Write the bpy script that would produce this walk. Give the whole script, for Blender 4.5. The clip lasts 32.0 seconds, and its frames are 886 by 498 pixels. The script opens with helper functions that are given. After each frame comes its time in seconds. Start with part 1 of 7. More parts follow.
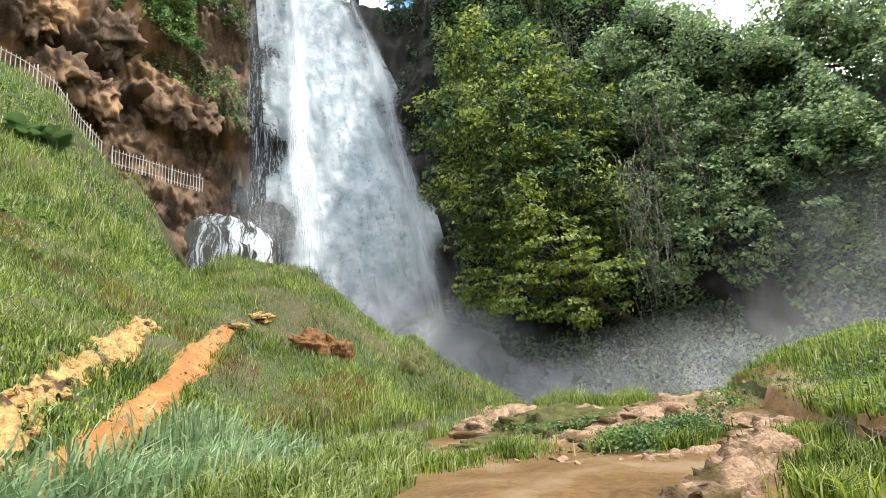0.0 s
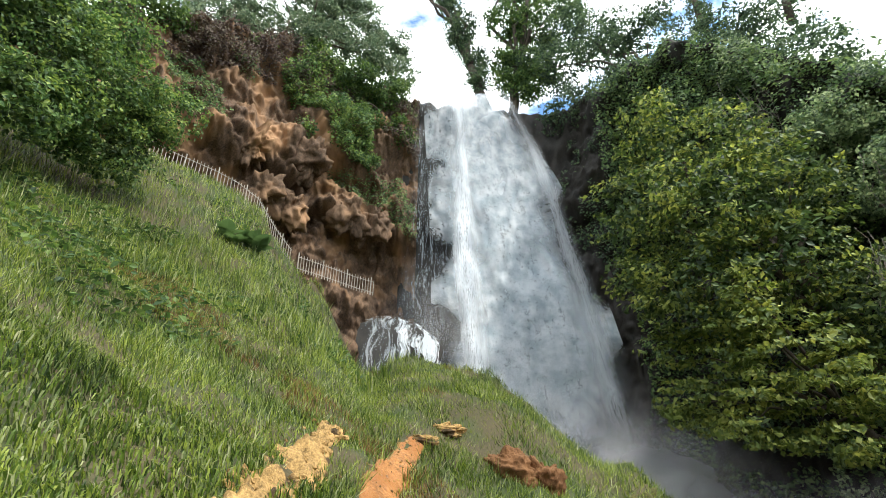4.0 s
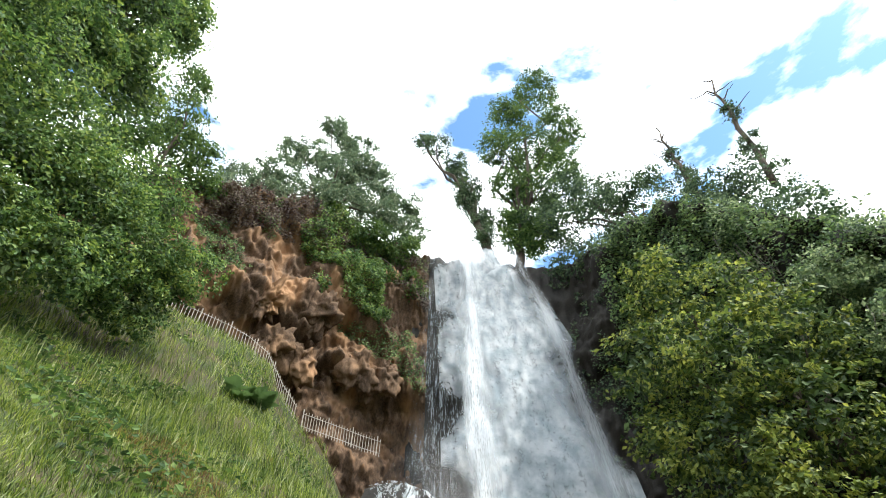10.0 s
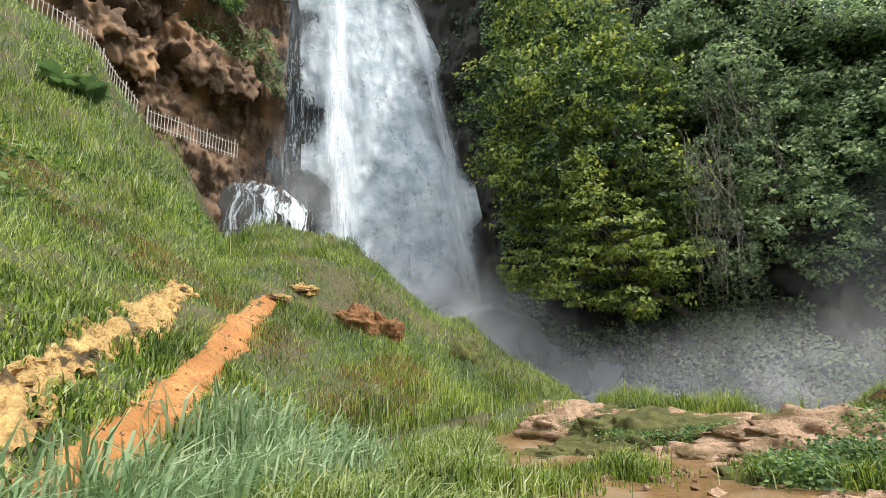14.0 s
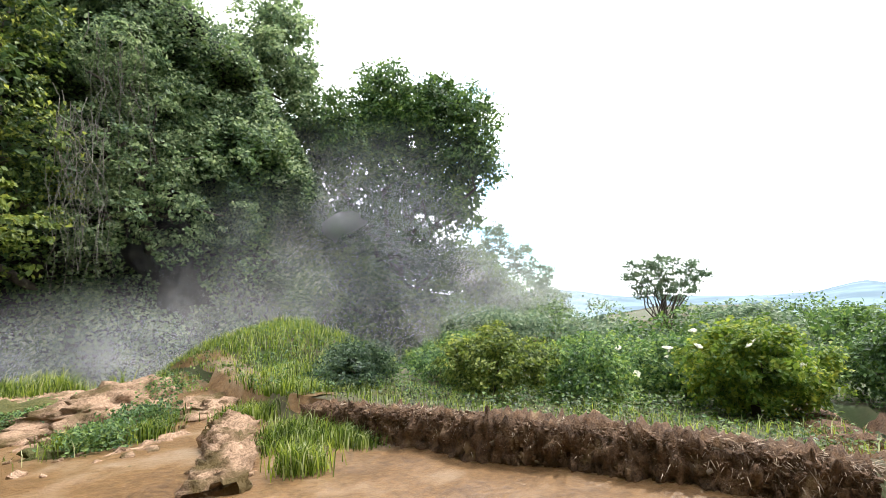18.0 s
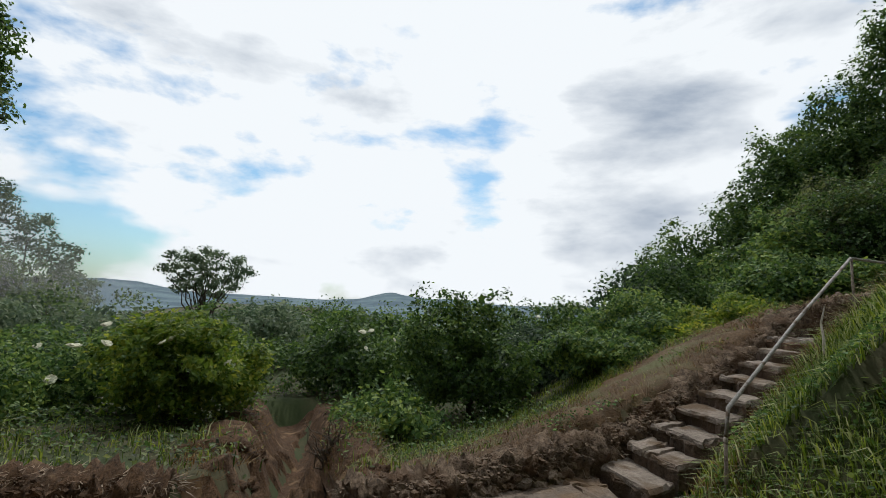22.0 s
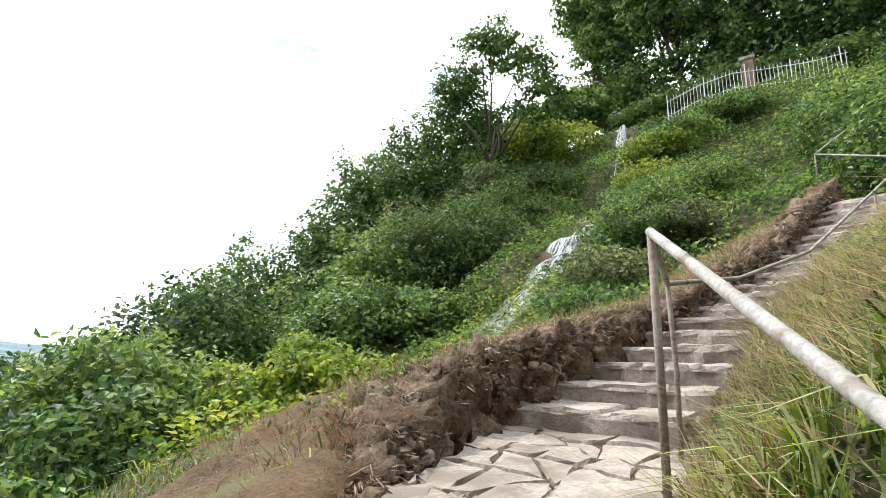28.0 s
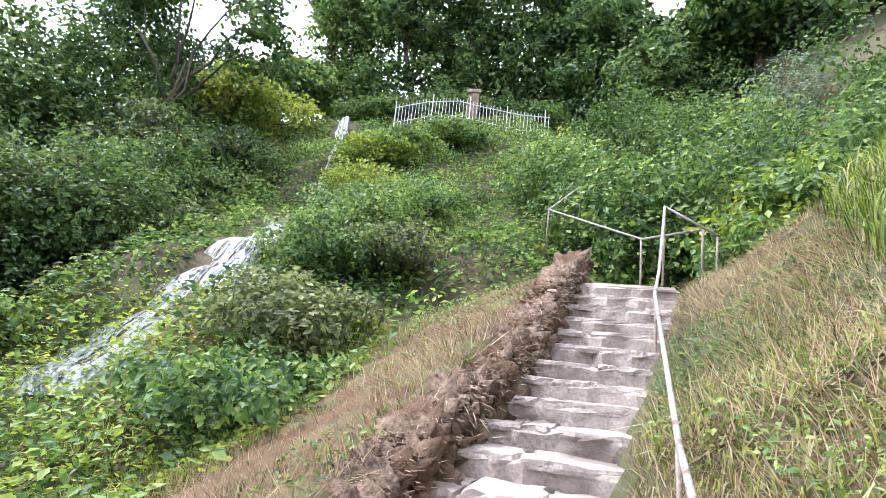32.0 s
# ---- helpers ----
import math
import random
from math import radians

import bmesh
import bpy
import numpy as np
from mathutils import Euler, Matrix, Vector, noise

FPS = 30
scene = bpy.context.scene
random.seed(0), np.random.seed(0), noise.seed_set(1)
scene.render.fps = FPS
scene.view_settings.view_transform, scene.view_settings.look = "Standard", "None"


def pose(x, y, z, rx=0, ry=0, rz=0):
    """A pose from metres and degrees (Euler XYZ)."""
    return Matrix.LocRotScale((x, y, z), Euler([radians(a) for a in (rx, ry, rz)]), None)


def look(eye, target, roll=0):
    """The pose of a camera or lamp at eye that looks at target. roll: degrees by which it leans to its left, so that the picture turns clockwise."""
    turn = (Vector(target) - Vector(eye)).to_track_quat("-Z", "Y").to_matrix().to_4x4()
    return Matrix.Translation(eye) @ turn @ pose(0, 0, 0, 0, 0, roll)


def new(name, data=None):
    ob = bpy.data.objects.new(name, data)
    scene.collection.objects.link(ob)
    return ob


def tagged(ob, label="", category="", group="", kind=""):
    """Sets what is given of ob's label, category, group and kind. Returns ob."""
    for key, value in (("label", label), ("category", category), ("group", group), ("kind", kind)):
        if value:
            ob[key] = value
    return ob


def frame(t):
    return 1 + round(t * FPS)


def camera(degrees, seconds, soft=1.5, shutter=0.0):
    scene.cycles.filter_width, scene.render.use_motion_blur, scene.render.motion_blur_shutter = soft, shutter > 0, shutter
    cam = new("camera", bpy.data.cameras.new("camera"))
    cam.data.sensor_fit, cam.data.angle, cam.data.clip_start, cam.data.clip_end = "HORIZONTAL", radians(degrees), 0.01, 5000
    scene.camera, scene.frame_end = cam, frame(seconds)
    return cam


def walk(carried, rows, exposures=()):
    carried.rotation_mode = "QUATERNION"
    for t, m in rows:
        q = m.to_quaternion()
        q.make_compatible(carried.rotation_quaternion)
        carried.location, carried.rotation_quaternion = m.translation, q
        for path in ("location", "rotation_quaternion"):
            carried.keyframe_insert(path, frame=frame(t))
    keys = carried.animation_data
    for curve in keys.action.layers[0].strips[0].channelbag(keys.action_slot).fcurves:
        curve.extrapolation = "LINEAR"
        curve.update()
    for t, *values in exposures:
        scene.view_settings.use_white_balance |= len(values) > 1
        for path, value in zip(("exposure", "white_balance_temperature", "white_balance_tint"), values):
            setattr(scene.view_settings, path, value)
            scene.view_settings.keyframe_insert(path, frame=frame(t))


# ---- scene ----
cam = camera(82.0, 32.0, soft=0.7)
PATH = [
    (0, (1.808, -1.282, 1.286), (1.081, 3.538, 2.401), -4.63),
    (0.5, (1.413, -0.73, 1.383), (0.597, 4.017, 2.725), -2.14),
    (1, (1.098, -0.345, 1.45), (0.089, 4.345, 2.858), -1.63),
    (1.5, (0.77, -0.085, 1.536), (-0.231, 4.584, 3.017), -0.93),
    (2, (0.551, 0.12, 1.629), (-0.788, 4.662, 3.234), 0.61),
    (2.5, (0.335, 0.186, 1.657), (-1.196, 4.62, 3.387), 1.99),
    (4.5, (-0.601, 0.719, 1.641), (-2.857, 4.465, 4.066), -1.21),
    (5, (-0.925, 0.519, 1.592), (-3.684, 3.741, 4.239), -1.00),
    (5.5, (-1.061, 0.288, 1.599), (-4.054, 3.191, 4.357), -3.38),
    (6, (-1.021, 0.001, 1.649), (-4.155, 2.494, 4.643), -3.19),
    (6.5, (-0.845, -0.129, 1.701), (-4.008, 1.991, 4.942), 1.69),
    (7, (-0.633, -0.007, 1.735), (-3.625, 2.167, 5.1), 2.23),
    (7.5, (-0.487, 0.251, 1.739), (-3.092, 2.596, 5.305), 1.08),
    (8, (-0.391, 0.46, 1.733), (-2.683, 3.08, 5.322), 0.19),
    (8.5, (-0.343, 0.538, 1.719), (-2.336, 3.359, 5.334), -0.17),
    (9, (-0.321, 0.494, 1.675), (-1.999, 3.548, 5.262), -1.33),
    (9.5, (-0.244, 0.403, 1.67), (-1.881, 3.644, 5.108), -1.24),
    (10, (-0.215, 0.376, 1.687), (-1.871, 3.674, 5.06), 0.68),
    (10.5, (-0.247, 0.366, 1.649), (-1.843, 3.679, 5.037), 1.84),
    (11, (-0.286, 0.375, 1.647), (-1.901, 3.797, 4.914), 3.61),
    (11.5, (-0.169, 0.298, 1.659), (-1.811, 3.916, 4.694), 3.65),
    (12, (0.068, 0.27, 1.706), (-1.574, 4.251, 4.246), 5.07),
    (12.5, (0.24, 0.246, 1.62), (-1.31, 4.518, 3.705), 5.86),
    (13, (0.395, 0.245, 1.526), (-1.033, 4.686, 3.327), 5.14),
    (13.5, (0.666, 0.254, 1.356), (-0.636, 4.888, 2.709), 0.69),
    (15.5, (-0.275, -0.902, 1.989), (0.967, 3.915, 2.498), 1.02),
    (16, (-0.223, -1.004, 1.94), (1.85, 3.513, 2.489), 0.41),
    (16.5, (-0.036, -1.065, 1.91), (2.546, 3.185, 2.437), 0.18),
    (17, (0.114, -1.189, 1.865), (3.285, 2.64, 2.4), -1.29),
    (17.5, (0.185, -1.331, 1.829), (3.87, 2.018, 2.283), -2.01),
    (18, (0.246, -1.473, 1.838), (4.216, 1.525, 2.332), -1.23),
    (18.5, (0.351, -1.637, 1.855), (4.558, 1.012, 2.392), -0.21),
    (19, (0.456, -1.859, 1.86), (4.994, 0.187, 2.323), -1.12),
    (19.5, (0.535, -2.045, 1.864), (5.33, -0.729, 2.398), -1.38),
    (20, (0.625, -2.096, 1.82), (5.578, -1.55, 2.232), -1.13),
    (20.5, (0.832, -2.29, 1.785), (5.798, -1.875, 2.191), 0.17),
    (21, (1.086, -2.554, 1.771), (6.068, -2.742, 2.162), -0.10),
    (21.5, (1.438, -2.783, 1.759), (6.389, -3.32, 2.213), 0.76),
    (22, (1.918, -2.969, 1.738), (6.842, -3.656, 2.266), 2.70),
    (22.5, (2.414, -3.113, 1.714), (7.346, -3.821, 2.132), 0.28),
    (23, (2.944, -3.307, 1.675), (7.865, -4.098, 2.074), 4.16),
    (23.5, (3.435, -3.593, 1.641), (8.289, -4.7, 2.105), 0.92),
    (24, (3.907, -3.903, 1.597), (8.651, -5.362, 2.201), 1.80),
    (24.5, (4.326, -4.214, 1.546), (8.917, -6.126, 2.066), -0.13),
    (25, (4.729, -4.473, 1.527), (9.12, -6.787, 2.132), 4.01),
    (25.5, (5.14, -4.691, 1.512), (9.216, -7.502, 2.211), 2.81),
    (26, (5.479, -4.934, 1.548), (9.365, -7.954, 2.436), 5.31),
    (26.5, (5.852, -5.34, 1.557), (9.367, -8.745, 2.582), 6.27),
    (28.5, (7.359, -7.547, 2.321), (10.270, -11.505, 3.246), 0.66),
    (29, (7.535, -7.909, 2.447), (10.275, -11.985, 3.380), 2.66),
    (29.5, (7.654, -8.272, 2.541), (10.162, -12.448, 3.666), 1.03),
    (30, (7.878, -8.791, 2.772), (10.005, -13.214, 3.729), 0.20),
    (30.5, (8.078, -9.377, 2.967), (9.927, -13.912, 3.975), 5.02),
    (31, (8.260, -9.925, 3.150), (9.665, -14.619, 4.146), 4.78),
    (31.5, (8.303, -10.359, 3.358), (9.133, -15.200, 4.296), 3.54),
    (32, (8.335, -10.842, 3.467), (8.680, -15.732, 4.454), 5.98),
]
SUN_AZ, SUN_EL = 96.0, 56.0
EXPOSURES = [(0, 0.2, 6300, 8), (2, -0.1, 6300, 8), (5, -0.2, 6300, 8), (5.8, 0.4, 6350, 8), (7.4, 0.4, 6350, 8), (8.2, 0.05, 6300, 8), (9, -0.05, 6300, 8), (11, -0.15, 6300, 8), (13, -0.2, 6300, 8), (16, 0.55, 6300, 11), (17.5, 0.45, 6250, 11), (19, -0.8, 6350, 9), (20, -1.65, 6200, 6), (21, -1.8, 6250, 7), (24, -1.75, 6300, 8), (25, -1.3, 6400, 10), (26, -0.85, 6400, 10), (28.5, 0.0, 6250, 9), (30, 0.3, 5950, 15), (32, 0.5, 5750, 19)]
walk(cam, [(t, look(eye, target, roll)) for t, eye, target, roll in PATH], EXPOSURES)


# ---- world and sun ----
def make_world():
    w = bpy.data.worlds.new("sky")
    scene.world = w
    w.use_nodes = True
    nt = w.node_tree
    nt.nodes.clear()
    N, L = nt.nodes.new, nt.links.new
    out, bg = N("ShaderNodeOutputWorld"), N("ShaderNodeBackground")
    sky = N("ShaderNodeTexSky")
    sky.sky_type, sky.sun_disc = "NISHITA", False
    sky.sun_elevation, sky.sun_rotation = radians(SUN_EL), radians(SUN_AZ)
    sky.altitude, sky.dust_density = 300, 1.5
    tc, mp = N("ShaderNodeTexCoord"), N("ShaderNodeMapping")
    mp.inputs["Scale"].default_value = (1.0, 1.0, 2.3)
    L(tc.outputs["Generated"], mp.inputs[0])
    n1, n2 = N("ShaderNodeTexNoise"), N("ShaderNodeTexNoise")
    for n, s, d in ((n1, 3.2, 9), (n2, 2.3, 8)):
        n.inputs["Scale"].default_value, n.inputs["Detail"].default_value, n.inputs["Roughness"].default_value = s, d, 0.55
        n.inputs["Distortion"].default_value = 0.1
    L(mp.outputs[0], n1.inputs[0])
    mp2 = N("ShaderNodeMapping")
    mp2.inputs["Location"].default_value = (3.1, 1.7, 0.4)
    mp2.inputs["Scale"].default_value = (1.0, 1.0, 2.6)
    L(tc.outputs["Generated"], mp2.inputs[0])
    L(mp2.outputs[0], n2.inputs[0])
    cover, grey = N("ShaderNodeValToRGB"), N("ShaderNodeValToRGB")
    cover.color_ramp.elements[0].position, cover.color_ramp.elements[1].position = 0.37, 0.47
    grey.color_ramp.elements[0].position, grey.color_ramp.elements[1].position = 0.59, 0.79
    bank, near = N("ShaderNodeVectorMath"), N("ShaderNodeMapRange")
    bank.operation = "DOT_PRODUCT"
    bank.inputs[1].default_value = Vector((math.sin(radians(118)), math.cos(radians(118)), 0.25)).normalized()
    L(tc.outputs["Generated"], bank.inputs[0])
    L(bank.outputs["Value"], near.inputs[0])
    near.inputs[1].default_value, near.inputs[2].default_value, near.inputs[4].default_value = 0.966, 0.998, 0.22
    for n, ramp in ((n1, cover), (n2, grey)):
        ad = N("ShaderNodeMath")
        L(n.outputs[0], ad.inputs[0])
        L(near.outputs[0], ad.inputs[1])
        L(ad.outputs[0], ramp.inputs[0])
    cloud, mix, gain = N("ShaderNodeMix"), N("ShaderNodeMix"), N("ShaderNodeMix")
    for m in (cloud, mix):
        m.data_type = "RGBA"
    cloud.inputs[6].default_value, cloud.inputs[7].default_value = (54.0, 54.5, 55.5, 1), (22.0, 25.0, 30.0, 1)
    L(grey.outputs[0], cloud.inputs[0])
    gain.data_type, gain.blend_type = "RGBA", "MULTIPLY"
    gain.inputs[0].default_value, gain.inputs[7].default_value = 1.0, (4.8, 6.2, 6.6, 1)
    L(sky.outputs[0], gain.inputs[6])
    L(cover.outputs[0], mix.inputs[0])
    L(gain.outputs[2], mix.inputs[6])
    L(cloud.outputs[2], mix.inputs[7])
    L(mix.outputs[2], bg.inputs[0])
    bg.inputs[1].default_value = 0.06
    L(bg.outputs[0], out.inputs[0])


make_world()
sun = new("sun", bpy.data.lights.new("sun", "SUN"))
sun.data.energy, sun.data.angle, sun.data.color = 5.0, radians(0.6), (1.0, 0.95, 0.86)
_d = Vector((math.sin(radians(SUN_AZ)) * math.cos(radians(SUN_EL)), math.cos(radians(SUN_AZ)) * math.cos(radians(SUN_EL)), math.sin(radians(SUN_EL))))
sun.matrix_world = look(_d * 60, (0, 0, 0))


# ---- materials ----
def material(name):
    m = bpy.data.materials.new(name)
    m.use_nodes = True
    nt = m.node_tree
    nt.nodes.clear()
    return m, nt, nt.nodes.new, nt.links.new


def surface(name, dark, light, scale=3.0, fine=30.0, rough=0.9, bump=0.3, extra=None, extra_scale=0.7, extra_at=(0.5, 0.62), metal=0.0, spread=0.0, stretch=(1, 1, 1)):
    """Two-scale mottled surface; extra: a third colour in patches; spread: value difference from object to object."""
    m, nt, N, L = material(name)
    out, bs = N("ShaderNodeOutputMaterial"), N("ShaderNodeBsdfPrincipled")
    geo, mp = N("ShaderNodeNewGeometry"), N("ShaderNodeMapping")
    mp.inputs["Scale"].default_value = stretch
    L(geo.outputs["Position"], mp.inputs[0])
    a, b = N("ShaderNodeTexNoise"), N("ShaderNodeTexNoise")
    for n, s in ((a, scale), (b, fine)):
        n.inputs["Scale"].default_value, n.inputs["Detail"].default_value, n.inputs["Roughness"].default_value = s, 5, 0.65
        L(mp.outputs[0], n.inputs[0])
    add = N("ShaderNodeMath")
    add.operation = "MULTIPLY_ADD"
    add.inputs[1].default_value = 0.55
    L(b.outputs[0], add.inputs[0])
    half = N("ShaderNodeMath")
    half.operation = "MULTIPLY"
    half.inputs[1].default_value = 0.5
    L(a.outputs[0], half.inputs[0])
    L(half.outputs[0], add.inputs[2])
    ramp = N("ShaderNodeValToRGB")
    ramp.color_ramp.elements[0].position, ramp.color_ramp.elements[1].position = 0.36, 0.68
    ramp.color_ramp.elements[0].color, ramp.color_ramp.elements[1].color = (*dark, 1), (*light, 1)
    L(add.outputs[0], ramp.inputs[0])
    col = ramp.outputs[0]
    if extra:
        c, r, mx = N("ShaderNodeTexNoise"), N("ShaderNodeValToRGB"), N("ShaderNodeMix")
        c.inputs["Scale"].default_value, c.inputs["Detail"].default_value = extra_scale, 6
        L(mp.outputs[0], c.inputs[0])
        r.color_ramp.elements[0].position, r.color_ramp.elements[1].position = extra_at
        L(c.outputs[0], r.inputs[0])
        mx.data_type = "RGBA"
        L(r.outputs[0], mx.inputs[0])
        L(col, mx.inputs[6])
        mx.inputs[7].default_value = (*extra, 1)
        col = mx.outputs[2]
    if spread:
        oi, mr, hs = N("ShaderNodeObjectInfo"), N("ShaderNodeMapRange"), N("ShaderNodeHueSaturation")
        L(oi.outputs["Random"], mr.inputs[0])
        mr.inputs[3].default_value, mr.inputs[4].default_value = 1 - spread, 1 + spread
        L(mr.outputs[0], hs.inputs["Value"])
        L(col, hs.inputs["Color"])
        col = hs.outputs[0]
    L(col, bs.inputs["Base Color"])
    bs.inputs["Roughness"].default_value, bs.inputs["Metallic"].default_value = rough, metal
    bs.inputs["Specular IOR Level"].default_value = 0.3
    bp = N("ShaderNodeBump")
    bp.inputs["Strength"].default_value, bp.inputs["Distance"].default_value = bump, 0.06
    L(add.outputs[0], bp.inputs["Height"])
    L(bp.outputs[0], bs.inputs["Normal"])
    L(bs.outputs[0], out.inputs[0])
    return m


def leafy(name, dark, mid, light, glow=0.35, rough=0.55, blue=1.6):
    """Leaves: colour by leaf, slow drift over the crown, light through the blade."""
    dark, mid, light = [(c[0] * 1.0, c[1] * 0.95, c[2] * blue + 0.001) for c in (dark, mid, light)]
    m, nt, N, L = material(name)
    out, bs, tr, mix = N("ShaderNodeOutputMaterial"), N("ShaderNodeBsdfPrincipled"), N("ShaderNodeBsdfTranslucent"), N("ShaderNodeMixShader")
    geo, ns, ad = N("ShaderNodeNewGeometry"), N("ShaderNodeTexNoise"), N("ShaderNodeMath")
    ns.inputs["Scale"].default_value, ns.inputs["Detail"].default_value = 0.55, 3
    L(geo.outputs["Position"], ns.inputs[0])
    ad.operation = "MULTIPLY_ADD"
    ad.inputs[1].default_value = 0.85
    L(geo.outputs["Random Per Island"], ad.inputs[0])
    sub = N("ShaderNodeMath")
    sub.operation = "MULTIPLY_ADD"
    sub.inputs[1].default_value, sub.inputs[2].default_value = 1.1, -0.5
    L(ns.outputs[0], sub.inputs[0])
    L(sub.outputs[0], ad.inputs[2])
    ramp = N("ShaderNodeValToRGB")
    e = ramp.color_ramp.elements
    e[0].position, e[1].position = 0.05, 0.95
    e[0].color, e[1].color = (*dark, 1), (*light, 1)
    e.new(0.5).color = (*mid, 1)
    L(ad.outputs[0], ramp.inputs[0])
    L(ramp.outputs[0], bs.inputs["Base Color"])
    bs.inputs["Roughness"].default_value = rough
    bs.inputs["Specular IOR Level"].default_value = 0.35
    hs = N("ShaderNodeHueSaturation")
    hs.inputs["Hue"].default_value, hs.inputs["Saturation"].default_value, hs.inputs["Value"].default_value = 0.485, 1.1, 1.5
    L(ramp.outputs[0], hs.inputs["Color"])
    L(hs.outputs[0], tr.inputs[0])
    mix.inputs[0].default_value = glow
    L(bs.outputs[0], mix.inputs[1])
    L(tr.outputs[0], mix.inputs[2])
    L(mix.outputs[0], out.inputs[0])
    return m


def water_sheet(name, lo, hi, across=3.0, down=0.25, colour=(0.86, 0.9, 0.95), solid=1.0, deep=(0.5, 0.58, 0.62)):
    """Falling white water: streaks along the fall that let the dark behind show through; u runs across, v down."""
    m, nt, N, L = material(name)
    out, bs, tp, mix = N("ShaderNodeOutputMaterial"), N("ShaderNodeBsdfPrincipled"), N("ShaderNodeBsdfTransparent"), N("ShaderNodeMixShader")
    uv, mp, mq = N("ShaderNodeUVMap"), N("ShaderNodeMapping"), N("ShaderNodeMapping")
    mp.inputs["Scale"].default_value = (across, down, 1)
    mq.inputs["Scale"].default_value = (across * 1.6, down * 7, 1)
    a, b = N("ShaderNodeTexNoise"), N("ShaderNodeTexNoise")
    for n, q, s in ((a, mp, 1.0), (b, mq, 1.0)):
        L(uv.outputs[0], q.inputs[0])
        L(q.outputs[0], n.inputs[0])
        n.inputs["Scale"].default_value, n.inputs["Detail"].default_value, n.inputs["Roughness"].default_value = s, 9, 0.7
        n.inputs["Distortion"].default_value = 0.25
    ad, mr = N("ShaderNodeMath"), N("ShaderNodeMapRange")
    ad.operation = "ADD"
    L(a.outputs[0], ad.inputs[0])
    L(b.outputs[0], ad.inputs[1])
    mr.inputs[1].default_value, mr.inputs[2].default_value, mr.inputs[4].default_value = lo, hi, solid
    mr.interpolation_type = "SMOOTHSTEP"
    L(ad.outputs[0], mr.inputs[0])
    at, mu = N("ShaderNodeAttribute"), N("ShaderNodeMath")
    at.attribute_name = "thick"
    mu.operation = "MULTIPLY"
    L(mr.outputs[0], mu.inputs[0])
    L(at.outputs["Fac"], mu.inputs[1])
    c, rp, mc, mz = N("ShaderNodeTexNoise"), N("ShaderNodeValToRGB"), N("ShaderNodeMix"), N("ShaderNodeMapping")
    mz.inputs["Scale"].default_value = (across * 0.55, down * 2.2, 1)
    L(uv.outputs[0], mz.inputs[0])
    L(mz.outputs[0], c.inputs[0])
    c.inputs["Scale"].default_value, c.inputs["Detail"].default_value, c.inputs["Roughness"].default_value = 1.0, 10, 0.68
    rp.color_ramp.elements[0].position, rp.color_ramp.elements[1].position = 0.4, 0.6
    L(c.outputs[0], rp.inputs[0])
    mc.data_type = "RGBA"
    L(rp.outputs[0], mc.inputs[0])
    mc.inputs[6].default_value, mc.inputs[7].default_value = (*deep, 1), (*colour, 1)
    L(mc.outputs[2], bs.inputs["Base Color"])
    bs.inputs["Roughness"].default_value = 0.6
    bs.inputs["Subsurface Weight"].default_value = 0.0
    bp = N("ShaderNodeBump")
    bp.inputs["Strength"].default_value, bp.inputs["Distance"].default_value = 0.8, 0.6
    L(ad.outputs[0], bp.inputs["Height"])
    # foam scatters the light that falls on it from above
    lift, unit = N("ShaderNodeVectorMath"), N("ShaderNodeVectorMath")
    lift.operation, unit.operation = "ADD", "NORMALIZE"
    lift.inputs[1].default_value = (0.45, -0.25, 0.85)
    L(bp.outputs[0], lift.inputs[0])
    L(lift.outputs[0], unit.inputs[0])
    L(unit.outputs[0], bs.inputs["Normal"])
    tl, fo = N("ShaderNodeBsdfTranslucent"), N("ShaderNodeMixShader")
    tl.inputs[0].default_value = (*colour, 1)
    fo.inputs[0].default_value = 0.45
    L(bs.outputs[0], fo.inputs[1])
    L(tl.outputs[0], fo.inputs[2])
    L(mu.outputs[0], mix.inputs[0])
    L(tp.outputs[0], mix.inputs[1])
    L(fo.outputs[0], mix.inputs[2])
    L(mix.outputs[0], out.inputs[0])
    return m


